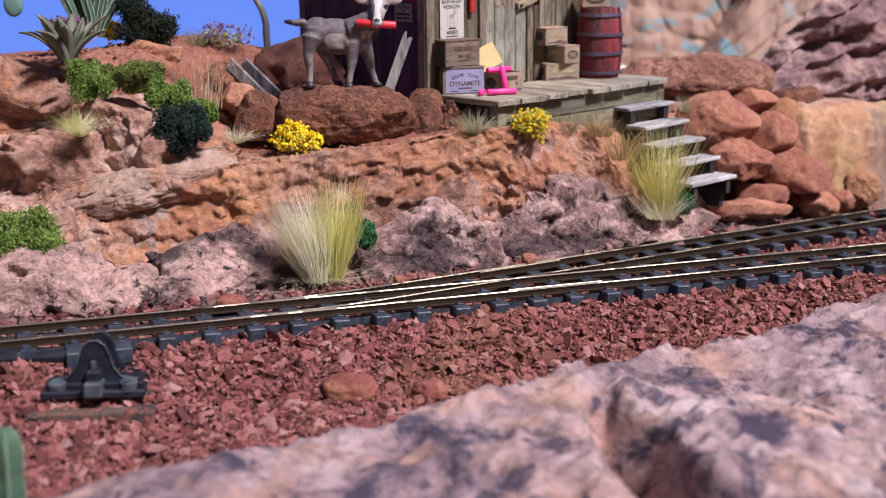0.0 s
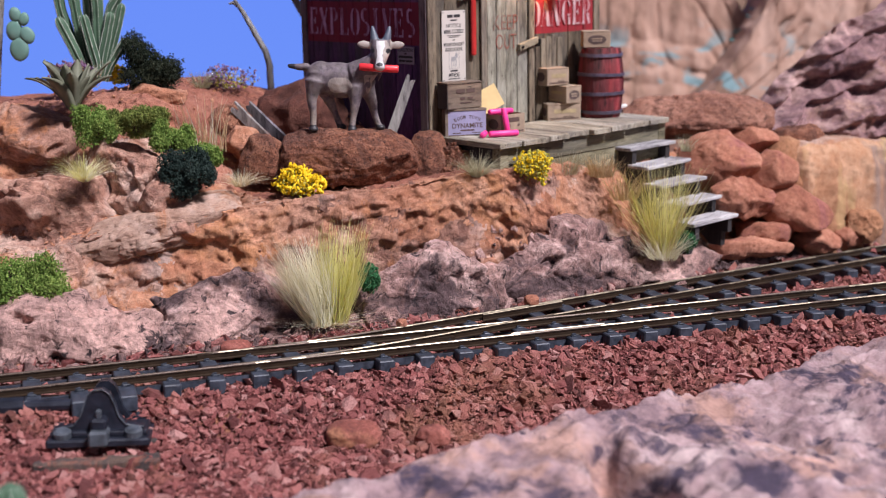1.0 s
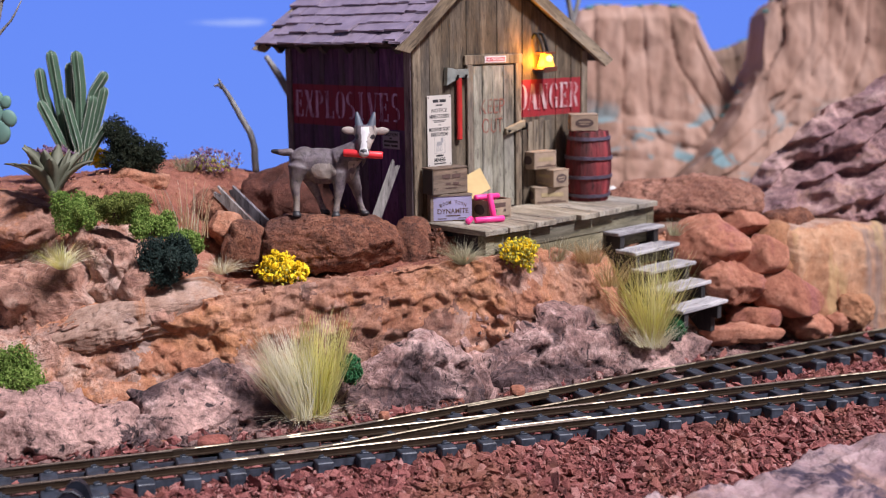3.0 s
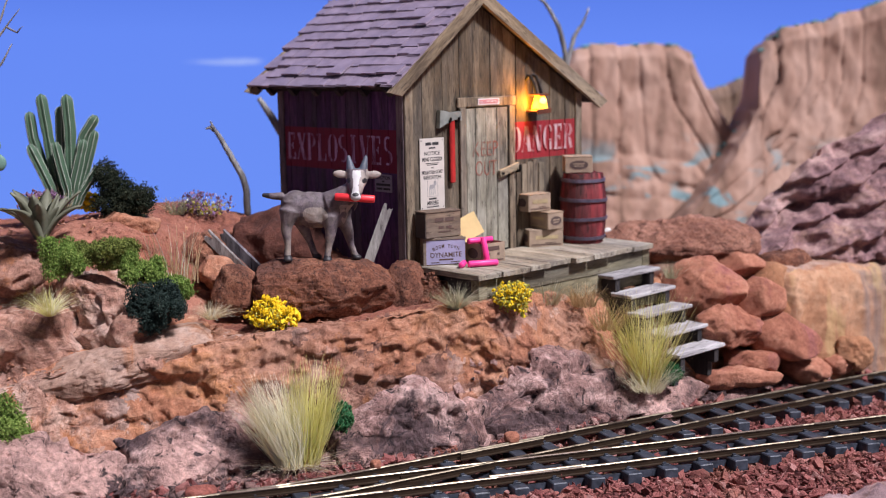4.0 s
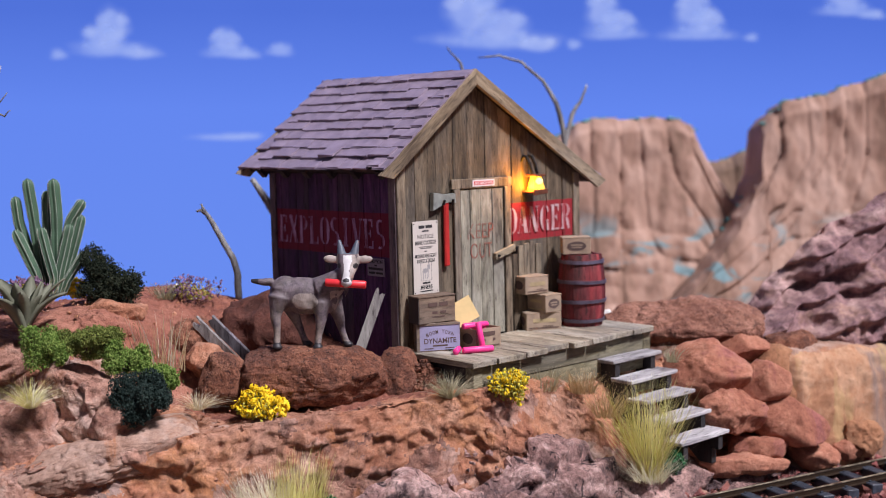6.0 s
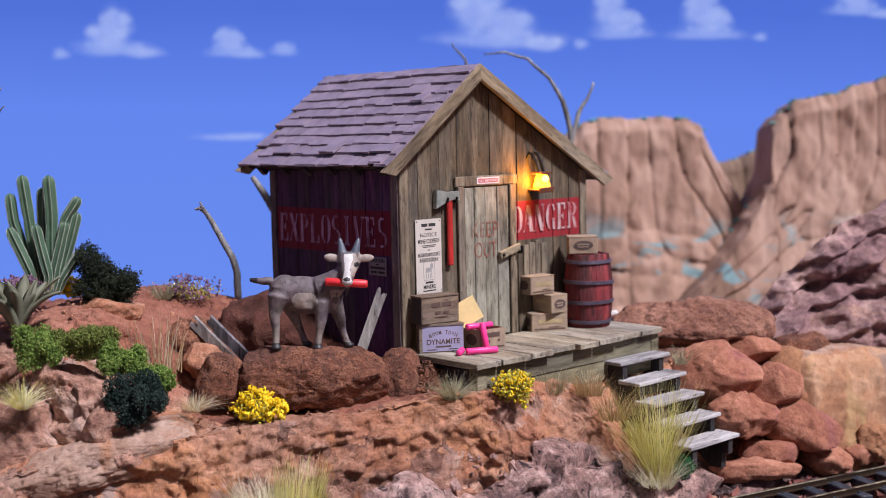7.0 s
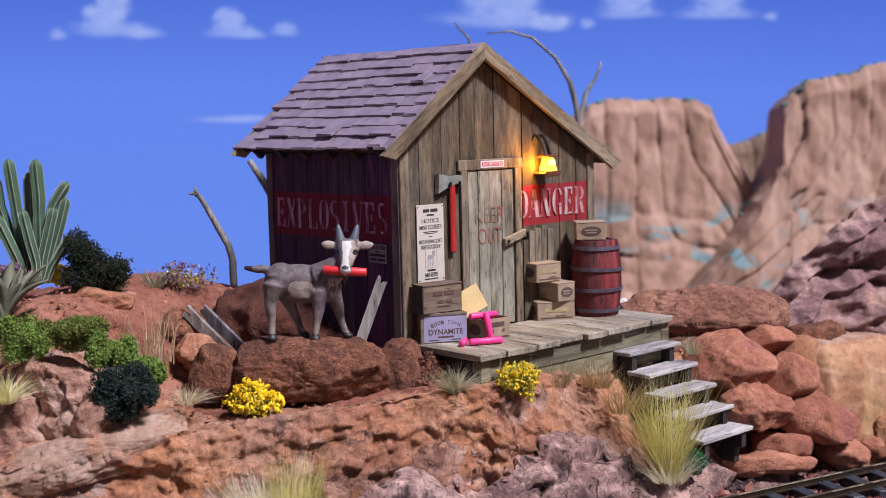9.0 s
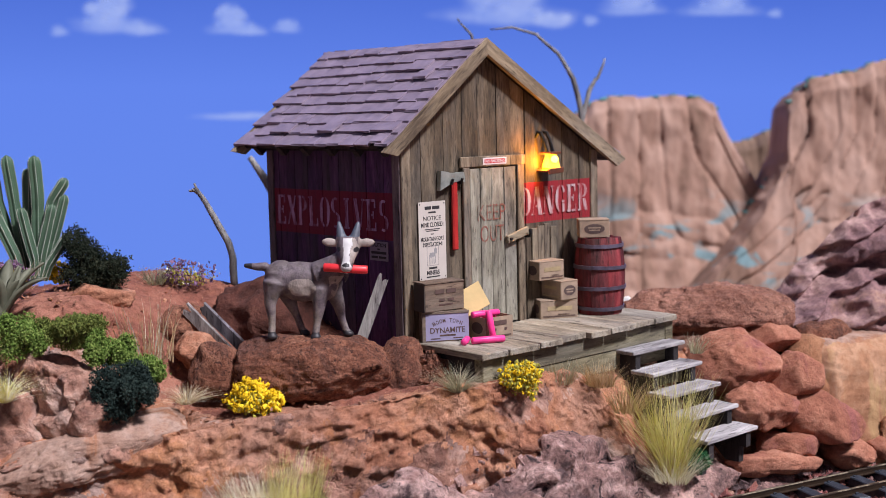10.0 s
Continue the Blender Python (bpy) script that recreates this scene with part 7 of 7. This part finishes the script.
tuft((-2.95, -6.2, 3.0), [(GRASS_WHITE, (700, 2.85, 0.88, (-0.60, -0.35), 0.021, 1, 0.36, (-0.20, -0.25))), (GRASS_LIME, (480, 3.3, 0.76, (0.22, 0.0), 0.018, 2, 0.36, (0.26, 0.1))), (GRASS_WHITE, (120, 0.55, 1.5, (0.1, -0.6), 0.010, 20, 0.6)), (GRASS_TAN, (90, 0.5, 1.9, (0.2, -0.5), 0.011, 24, 0.6)), (GRASS_TAN, (60, 2.8, 2.1, (0, 0), 0.010, 3, 0.5))], "large grass tuft, half bleached white and half yellow-green")
tuft((8.07, -0.4, 4.0), [(GRASS_LIME, (330, 3.7, 1.75, (-0.15, 0.0), 0.016, 4, 0.28)), (GRASS_TAN, (160, 3.2, 2.0, (-0.2, 0), 0.009, 5, 0.4)), (GRASS_WHITE, (220, 1.2, 1.2, (0, -0.5), 0.009, 6, 0.5, (0, -0.3)))], "tall yellow-green grass tuft beside the porch steps")
tuft((-10.65, -4.4, 6.95), [(GRASS_LIME, (130, 1.15, 1.25, (0, -0.15), 0.013, 7, 0.15, (0, 0), 0.8)), (GRASS_WHITE, (170, 1.05, 1.5, (0, -0.2), 0.012, 8, 0.15, (0, 0), 0.9))], "spiky pale grass tuft on the rock face")
tuft((-6.1, -2.7, 6.6), [(GRASS_TAN, (90, 0.8, 1.25, (0, -0.1), 0.014, 9, 0.15, (0, 0), 0.8)), (GRASS_WHITE, (110, 0.8, 1.35, (0, -0.1), 0.013, 10, 0.15, (0, 0), 0.8))], "small straw-coloured grass tuft beside the boulders")
tuft((1.61, -2.5, 7.0), [(GRASS_GREY, (230, 1.05, 1.4, (0, -0.15), 0.013, 11, 0.16, (0, 0), 0.7))], "grey-green spiky grass tuft at the porch corner")
tuft((4.7, 0.3, 6.75), [(GRASS_GREY, (120, 0.95, 0.6, (0, -0.1), 0.015, 12, 0.4)), (GRASS_TAN, (60, 0.9, 0.7, (0, 0), 0.014, 13, 0.4))], "thin grey-green grass along the porch skirt")
tuft((6.0, 0.5, 6.65), [(GRASS_TAN, (170, 0.95, 0.7, (0, -0.1), 0.015, 14, 0.4))], "dry tan grass along the porch skirt")
tuft((6.8, 0.2, 5.9), [(GRASS_TAN, (120, 1.3, 1.0, (0.1, -0.3), 0.014, 15, 0.4))], "dry brown grass on the slope beside the steps")
tuft((-7.5, -1.6, 7.6), [(GRASS_TAN, (46, 2.0, 0.5, (-0.1, 0), 0.020, 16, 0.8)), (GRASS_WHITE, (14, 2.1, 0.6, (-0.1, 0), 0.018, 26, 0.8))], "sparse tall straw stalks among the red rocks")
tuft((-8.4, 2.8, 9.4), [(GRASS_GREY, (130, 0.75, 0.6, (0, -0.1), 0.015, 17, 0.3))], "grey-green grass tuft on the crest")
tuft((9.4, 3.0, 7.3), [(GRASS_GREY, (60, 0.85, 0.6, (0, -0.2), 0.014, 18, 0.2))], "pale grass between the porch and the boulders")
tuft((-11.6, -0.6, 9.6), [(GRASS_TAN, (60, 1.1, 0.6, (0, -0.1), 0.014, 19, 0.4))], "tan grass behind the agave")

GREEN_LEAF = leaf_material("fresh_green_foam_foliage", (0.034, 0.070, 0.012), (0.118, 0.200, 0.035), (0.29, 0.38, 0.10))
OLIVE_LEAF = leaf_material("olive_green_foam_foliage", (0.030, 0.050, 0.012), (0.115, 0.15, 0.032), (0.27, 0.31, 0.08))
DEEP_LEAF = leaf_material("deep_green_sprig", (0.010, 0.045, 0.015), (0.025, 0.11, 0.04), (0.06, 0.20, 0.08))
DARK_LEAF = leaf_material("blue_black_foliage", (0.006, 0.012, 0.011), (0.014, 0.028, 0.024), (0.042, 0.064, 0.052))
BLACK_LEAF = leaf_material("black_green_foliage", (0.006, 0.010, 0.006), (0.014, 0.022, 0.013), (0.05, 0.055, 0.030))
TWIG = plain("dark_twigs", (0.06, 0.04, 0.03), 0.9)


def clumps(lobes, count, size, seed, hollow=0.55, flat=1.0):
    """Small ragged leaf clumps spread through the lobes of a bush, thinning outwards."""
    rnd = np.random.RandomState(seed)
    octa = np.array([(1, 0, 0), (-1, 0, 0), (0, 1, 0), (0, -1, 0), (0, 0, 1), (0, 0, -1)], float)
    tri = np.array([(0, 2, 4), (2, 1, 4), (1, 3, 4), (3, 0, 4), (2, 0, 5), (1, 2, 5), (3, 1, 5), (0, 3, 5)])
    vol = np.array([l[3] * l[4] * l[5] for l in lobes]) ** (2 / 3)
    vol = vol / vol.sum()
    verts, faces = [], []
    for n in range(count):
        l = lobes[rnd.choice(len(lobes), p=vol)]
        d = rnd.randn(3)
        d /= np.linalg.norm(d)
        bump = 1 + 0.5 * noise.noise(Vector(d * 3.1) + Vector((seed, l[0], l[2])))
        r = bump * (hollow + (1.06 - hollow) * rnd.rand() ** 0.6)
        c = np.array(l[:3]) + d * r * np.array(l[3:6])
        k = size * (0.6 + 0.8 * rnd.rand())
        e = np.array(Euler(rnd.rand(3) * 6.3).to_matrix())
        shape = (octa * (0.55 + 0.9 * rnd.rand(6, 1)) * np.array([1.0, 0.75, 0.35])) @ e.T * k
        faces.append(tri + len(verts) * 6)
        verts.append(shape + c)
    return from_arrays("leaves", np.concatenate(verts), np.concatenate(faces))


def bush(name, at, lobes, count, size, seed, material, label, category="bush", group="", hollow=0.55):
    ob = thing(name, label, category, group, at=at)
    mesh_part("foliage", clumps(lobes, count, size, seed, hollow), material, ob)
    bm = bmesh.new()
    rnd = random.Random(seed)
    for l in lobes:
        for _ in range(3):
            tube(bm, [(l[0] * 0.3, l[1] * 0.3, -0.35), (l[0] * 0.8 + rnd.uniform(-0.1, 0.1), l[1] * 0.8, l[2] * 0.6), (l[0] + rnd.uniform(-0.4, 0.4) * l[3], l[1] + rnd.uniform(-0.4, 0.4) * l[4], l[2] + l[5] * 0.5)], [0.05, 0.035, 0.015], 5)
    part("twig_frame", bm, TWIG, ob)
    return ob


def lobed(seed, n, wide, deep, tall, size=0.5):
    """Lobes of an uneven, lumpy bush of that half width, depth and height."""
    rnd = random.Random(seed)
    made = []
    for k in range(n):
        a, r = rnd.uniform(0, 6.28), rnd.random() ** 0.5
        big = size * rnd.uniform(0.6, 1.1)
        made.append((wide * r * math.cos(a) * 0.75, deep * r * math.sin(a) * 0.75, tall * rnd.uniform(-0.6, 0.65) * (1 - 0.5 * r), wide * big * 0.8, deep * big * 0.8, tall * big))
    return made


GREENS = "green foam shrubs on the hillside"
bush("shrub", (-10.57, -3.3, 8.55), lobed(31, 15, 0.75, 0.55, 0.82, 0.5), 10540, 0.034, 1, GREEN_LEAF, "bright green foam shrub on the rocky hillside", "shrub", GREENS, 0.4)
bush("shrub", (-9.35, -3.0, 8.72), lobed(32, 20, 1.05, 0.55, 0.66, 0.42), 12240, 0.034, 2, OLIVE_LEAF, "long olive-green foam shrub creeping down the hillside", "shrub", GREENS, 0.4)
bush("shrub", (-8.25, -2.9, 8.25), lobed(33, 15, 0.72, 0.5, 0.72, 0.5), 10540, 0.034, 3, GREEN_LEAF, "bright green foam shrub above the dark bush", "shrub", GREENS, 0.4)
bush("shrub", (-7.10, -2.95, 7.62), lobed(34, 12, 0.70, 0.48, 0.56, 0.5), 8500, 0.034, 4, GREEN_LEAF, "green foam shrub beside the dark bush", "shrub", GREENS, 0.4)
bush("shrub", (-11.7, -7.6, 4.3), lobed(35, 34, 1.8, 1.1, 1.55, 0.34), 34000, 0.036, 5, GREEN_LEAF, "large bright green foam shrub behind the outcrop", "shrub", GREENS, 0.4)
bush("shrub", (-1.75, -5.6, 4.15), [(0, 0, 0.1, 0.30, 0.28, 0.40)], 900, 0.055, 6, DEEP_LEAF, "small deep green sprig beside the grass tuft", "shrub", GREENS)
bush("shrub", (8.95, -0.1, 4.4), [(0, 0, 0.1, 0.32, 0.3, 0.32)], 900, 0.055, 7, DEEP_LEAF, "small deep green sprig below the steps", "shrub", GREENS)
bush("bush", (-7.48, -3.85, 7.14), lobed(36, 20, 1.05, 0.8, 0.95, 0.42), 17000, 0.034, 9, DARK_LEAF, "dense blue-black round bush on the rock ledge", "bush", "dark bushes", 0.4)
bush("bush", (-9.6, 0.45, 10.2), [(-0.60, 0, 0.65, 0.42, 0.42, 0.55), (-0.25, 0, 0.3, 0.5, 0.45, 0.5), (0.45, 0, 0.0, 0.55, 0.5, 0.42), (-0.35, 0, -0.25, 0.7, 0.5, 0.42), (0.25, 0.1, -0.3, 0.65, 0.5, 0.4)], 15300, 0.034, 10, BLACK_LEAF, "dense black-green bush beside the cactus", "bush", "dark bushes", 0.4)

YELLOW = leaf_material("bright_yellow_petals", (0.62, 0.36, 0.01), (0.82, 0.56, 0.015), (0.90, 0.72, 0.06))
STEM_GREEN = leaf_material("olive_stems", (0.20, 0.20, 0.03), (0.38, 0.36, 0.06), (0.55, 0.50, 0.12))
PURPLE = leaf_material("mauve_petals", (0.07, 0.045, 0.06), (0.18, 0.095, 0.17), (0.32, 0.19, 0.32))
WHITE_PETAL = leaf_material("white_petals", (0.6, 0.6, 0.55), (0.75, 0.75, 0.7), (0.85, 0.85, 0.82))


def flowers(at, lobes, label, petals, count, size, seed, extra=None):
    ob = thing("flowering_plant", label, "flowers", "flowering plants", at=at)
    mesh_part("greenery", clumps([(x, y, z - 0.10, a * 0.9, b * 0.9, c * 0.85) for x, y, z, a, b, c in lobes], count, size * 0.8, seed + 1, 0.3), STEM_GREEN, ob, "olive stems and leaves")
    mesh_part("blossom", clumps(lobes, count, size, seed, 0.82), petals, ob)
    if extra:
        mesh_part("blossom", clumps(lobes, extra[1], size, seed + 5, 0.95), extra[0], ob)
    return ob


flowers((-4.2, -2.6, 6.75), [(0, 0, 0.0, 0.72, 0.5, 0.36), (-0.12, 0, 0.25, 0.44, 0.4, 0.3), (0.45, 0, -0.1, 0.38, 0.35, 0.28)], "bright yellow flowering plant below the goat's boulder", YELLOW, 900, 0.078, 21)
flowers((3.41, -1.85, 7.28), [(0, 0, 0.05, 0.55, 0.45, 0.36), (0.15, -0.05, 0.22, 0.40, 0.36, 0.28), (0.34, -0.12, -0.34, 0.16, 0.14, 0.2)], "yellow-green flowering plant in front of the porch", YELLOW, 520, 0.058, 22, (STEM_GREEN, 420))
flowers((-10.95, 1.1, 9.95), [(0, 0, 0, 0.35, 0.3, 0.28)], "small yellow flowers at the cactus foot", YELLOW, 160, 0.08, 23)
flowers((-7.3, 3.0, 9.75), [(0, 0, 0.0, 0.85, 0.5, 0.38), (-0.5, 0, 0.1, 0.5, 0.4, 0.36)], "mauve and white wildflowers on the crest", PURPLE, 380, 0.055, 24, (WHITE_PETAL, 30))
flowers((-11.9, -1.0, 10.1), [(0, 0, 0, 0.7, 0.5, 0.35)], "mauve wildflowers behind the agave", PURPLE, 260, 0.075, 25)

# ---- cactus ----
CACTUS = leaf_material("blue_green_cactus_skin", (0.040, 0.075, 0.048), (0.080, 0.14, 0.088), (0.15, 0.22, 0.145), 0.5)
SPINE = plain("pale_cactus_spines", (0.55, 0.58, 0.50), 0.7)


def column(parent, points, radius, seed):
    """A ribbed cactus column with a round crown, and rows of spines on its ribs."""
    pts = [Vector(p) for p in points]
    dense = []
    for i in range(len(pts) - 1):
        for k in range(15):
            dense.append(pts[i].lerp(pts[i + 1], k / 15))
    dense.append(pts[-1])
    for _ in range(3):
        dense = [dense[0]] + [(dense[i - 1] + dense[i] * 2 + dense[i + 1]) / 4 for i in range(1, len(dense) - 1)] + [dense[-1]]
    bm, spines = bmesh.new(), bmesh.new()
    ribs, sides = 6, 42
    rings = []
    n = len(dense)
    total = 0.0
    lengths = [0.0]
    for i in range(1, n):
        total += (dense[i] - dense[i - 1]).length
        lengths.append(total)
    for i, p in enumerate(dense):
        t = (dense[min(i + 1, n - 1)] - dense[max(i - 1, 0)]).normalized()
        side = t.cross(Vector((0.1, 1, 0.05))).normalized()
        other = t.cross(side)
        left = total - lengths[i]
        r = radius * min(1.0, math.sqrt(max(0.02, 1 - (1 - min(1, left / (radius * 1.3))) ** 2))) * (0.72 + 0.28 * min(1, lengths[i] / 0.8))
        r *= 1 - 0.10 * max(0.0, math.sin(lengths[i] * 3.2 + seed)) ** 8
        ring = []
        for k in range(sides):
            a = 2 * math.pi * k / sides
            rr = r * (0.68 + 0.32 * abs(math.cos(ribs * a / 2)) ** 0.9)
            ring.append(bm.verts.new(p + (side * math.cos(a) + other * math.sin(a)) * rr))
        rings.append(ring)
        if left > 0.05:
            for k in range(ribs):
                a = 2 * math.pi * k / ribs
                q = p + (side * math.cos(a) + other * math.sin(a)) * r * 1.0
                bmesh.ops.create_icosphere(spines, subdivisions=1, radius=0.013, matrix=Matrix.Translation(q) @ Matrix.Diagonal((1, 1, 2.2, 1)))
    for ra, rb in zip(rings, rings[1:]):
        for k in range(sides):
            bm.faces.new((ra[k], ra[(k + 1) % sides], rb[(k + 1) % sides], rb[k]))
    bm.faces.new(rings[-1])
    arm = part("column", bm, CACTUS, parent, smooth=True)
    part("spine_tuft", spines, SPINE, arm, "pale spine tufts")


cactus = thing("cactus", "blue-green ribbed columnar cactus with many upright arms", "cactus", at=(-11.6, 0.8, 9.75))
for k, (points, radius) in enumerate([
    ([(-0.25, 0.1, 0), (-0.45, 0.1, 0.9), (-0.7, 0.1, 2.6), (-0.9, 0.1, 3.85)], 0.205),
    ([(0.05, 0, 0), (0.1, 0, 1.2), (0.1, 0, 2.65), (0.0, 0, 3.85)], 0.22),
    ([(-0.1, 0.2, 0), (-0.25, 0.25, 1.2), (-0.3, 0.3, 2.5), (-0.3, 0.3, 3.45)], 0.19),
    ([(0.1, 0.05, 0.2), (0.25, 0.05, 1.2), (0.55, 0.05, 2.45), (1.0, 0.05, 3.15)], 0.18),
    ([(0.2, 0.1, 0), (0.45, 0.12, 0.9), (0.72, 0.12, 1.85), (0.92, 0.12, 2.65)], 0.17),
    ([(0.3, -0.1, 0), (0.5, -0.15, 0.5), (0.85, -0.15, 1.05), (1.12, -0.15, 1.45)], 0.15),
    ([(0.05, -0.3, 0), (0.1, -0.35, 0.6), (-0.1, -0.38, 1.4), (-0.3, -0.38, 2.25)], 0.175),
    ([(-0.3, -0.25, 0), (-0.5, -0.3, 0.7), (-0.85, -0.3, 1.45), (-1.2, -0.3, 2.15)], 0.19),
    ([(0.15, -0.15, 0), (0.25, -0.2, 0.8), (0.42, -0.2, 1.5), (0.62, -0.2, 2.35)], 0.175),
    ([(-0.4, 0.1, 0.1), (-0.8, 0.15, 1.2), (-1.2, 0.15, 2.35), (-1.32, 0.15, 3.25)], 0.19)]):
    column(cactus, points, radius, k)

edge_cactus = thing("cactus", "young green ribbed cactus at the layout's front edge", "cactus", at=(-7.66, -20.0, 0.9))
column(edge_cactus, [(0, 0, 0), (0.02, 0, 1.2), (0.0, 0, 2.5)], 0.36, 3)

PEAR_SKIN = leaf_material("pale_green_pad", (0.07, 0.16, 0.13), (0.12, 0.23, 0.19), (0.20, 0.32, 0.27), 0.5)
pear = thing("prickly_pear", "small pale green prickly pear cactus on the hilltop", "cactus", at=(-14.5, 1.5, 10.4))
for x, z, r, turn in ((0, 0.35, 0.42, 0), (-0.15, 1.0, 0.36, 10), (0.3, 0.85, 0.32, -25), (-0.1, 1.55, 0.26, -8), (0.2, 1.4, 0.24, 20)):
    bm = bmesh.new()
    bmesh.ops.create_icosphere(bm, subdivisions=3, radius=1.0, matrix=Matrix.Translation((x, 0, z)) @ Matrix.Rotation(radians(turn), 4, "Y") @ Matrix.Diagonal((r * 0.8, 0.12, r, 1)))
    part("pad", wobble(bm, 0.02, 3), PEAR_SKIN, pear, smooth=True)

# ---- agave ----
AGAVE = leaf_material("grey_green_agave_leaf", (0.075, 0.078, 0.052), (0.17, 0.175, 0.125), (0.33, 0.33, 0.25), 0.55)
agave = thing("agave", "grey-green agave rosette with long pointed curved leaves", "agave", at=(-11.5, -2.4, 9.0))
rnd = random.Random(12)
for k in range(18):
    turn = 2.399 * k + rnd.uniform(-0.2, 0.2)
    out = 0.25 + 0.90 * (k / 18)
    length = rnd.uniform(1.5, 2.0) * (1.0 if k > 5 else 0.85)
    width = rnd.uniform(0.24, 0.33)
    bm = bmesh.new()
    rows = []
    for j in range(9):
        t = j / 8
        ang = radians(84 - 46 * out * (0.5 + 0.55 * t) - 22 * t * t * out)
        if j == 0:
            p = Vector((0.10, 0, 0.0))
        else:
            p = p + Vector((math.cos(ang), 0, math.sin(ang))) * (length / 8)
        w = width * (0.55 + 1.1 * t) * (1 - t ** 2.2) * 1.05 + 0.004
        rows.append([bm.verts.new(p + Vector((0, -w, 0.35 * w))), bm.verts.new(p + Vector((0.03, 0, -0.03))), bm.verts.new(p + Vector((0, w, 0.35 * w))), bm.verts.new(p + Vector((-0.045, 0, 0.02)))])
    for ra, rb in zip(rows, rows[1:]):
        for i in range(4):
            bm.faces.new((ra[i], ra[(i + 1) % 4], rb[(i + 1) % 4], rb[i]))
    bm.faces.new(rows[-1])
    bmesh.ops.recalc_face_normals(bm, faces=bm.faces)
    bm.transform(Matrix.Rotation(turn, 4, "Z"))
    part("leaf", bm, AGAVE, agave, smooth=True)

# ---- bare shrub at the layout's edge ----
branch([(-15.6, 2.0, 9.0), (-15.2, 2.0, 12.5), (-14.6, 2.0, 14.8), (-14.2, 2.0, 16.6)], [0.14, 0.11, 0.07, 0.03], "bare dark twiggy dead tree on the hilltop", [([(-14.9, 2, 13.8), (-14.2, 2, 14.6), (-13.8, 2, 15.3)], [0.06, 0.04, 0.02]), ([(-14.5, 2, 15.2), (-13.9, 2, 16.0), (-13.5, 2, 16.5)], [0.05, 0.03, 0.015]), ([(-14.4, 2, 15.6), (-14.0, 2, 16.6), (-13.7, 2, 17.4)], [0.05, 0.03, 0.015]), ([(-14.0, 2, 15.9), (-13.6, 2, 15.7), (-13.4, 2, 15.9)], [0.04, 0.03, 0.012])])
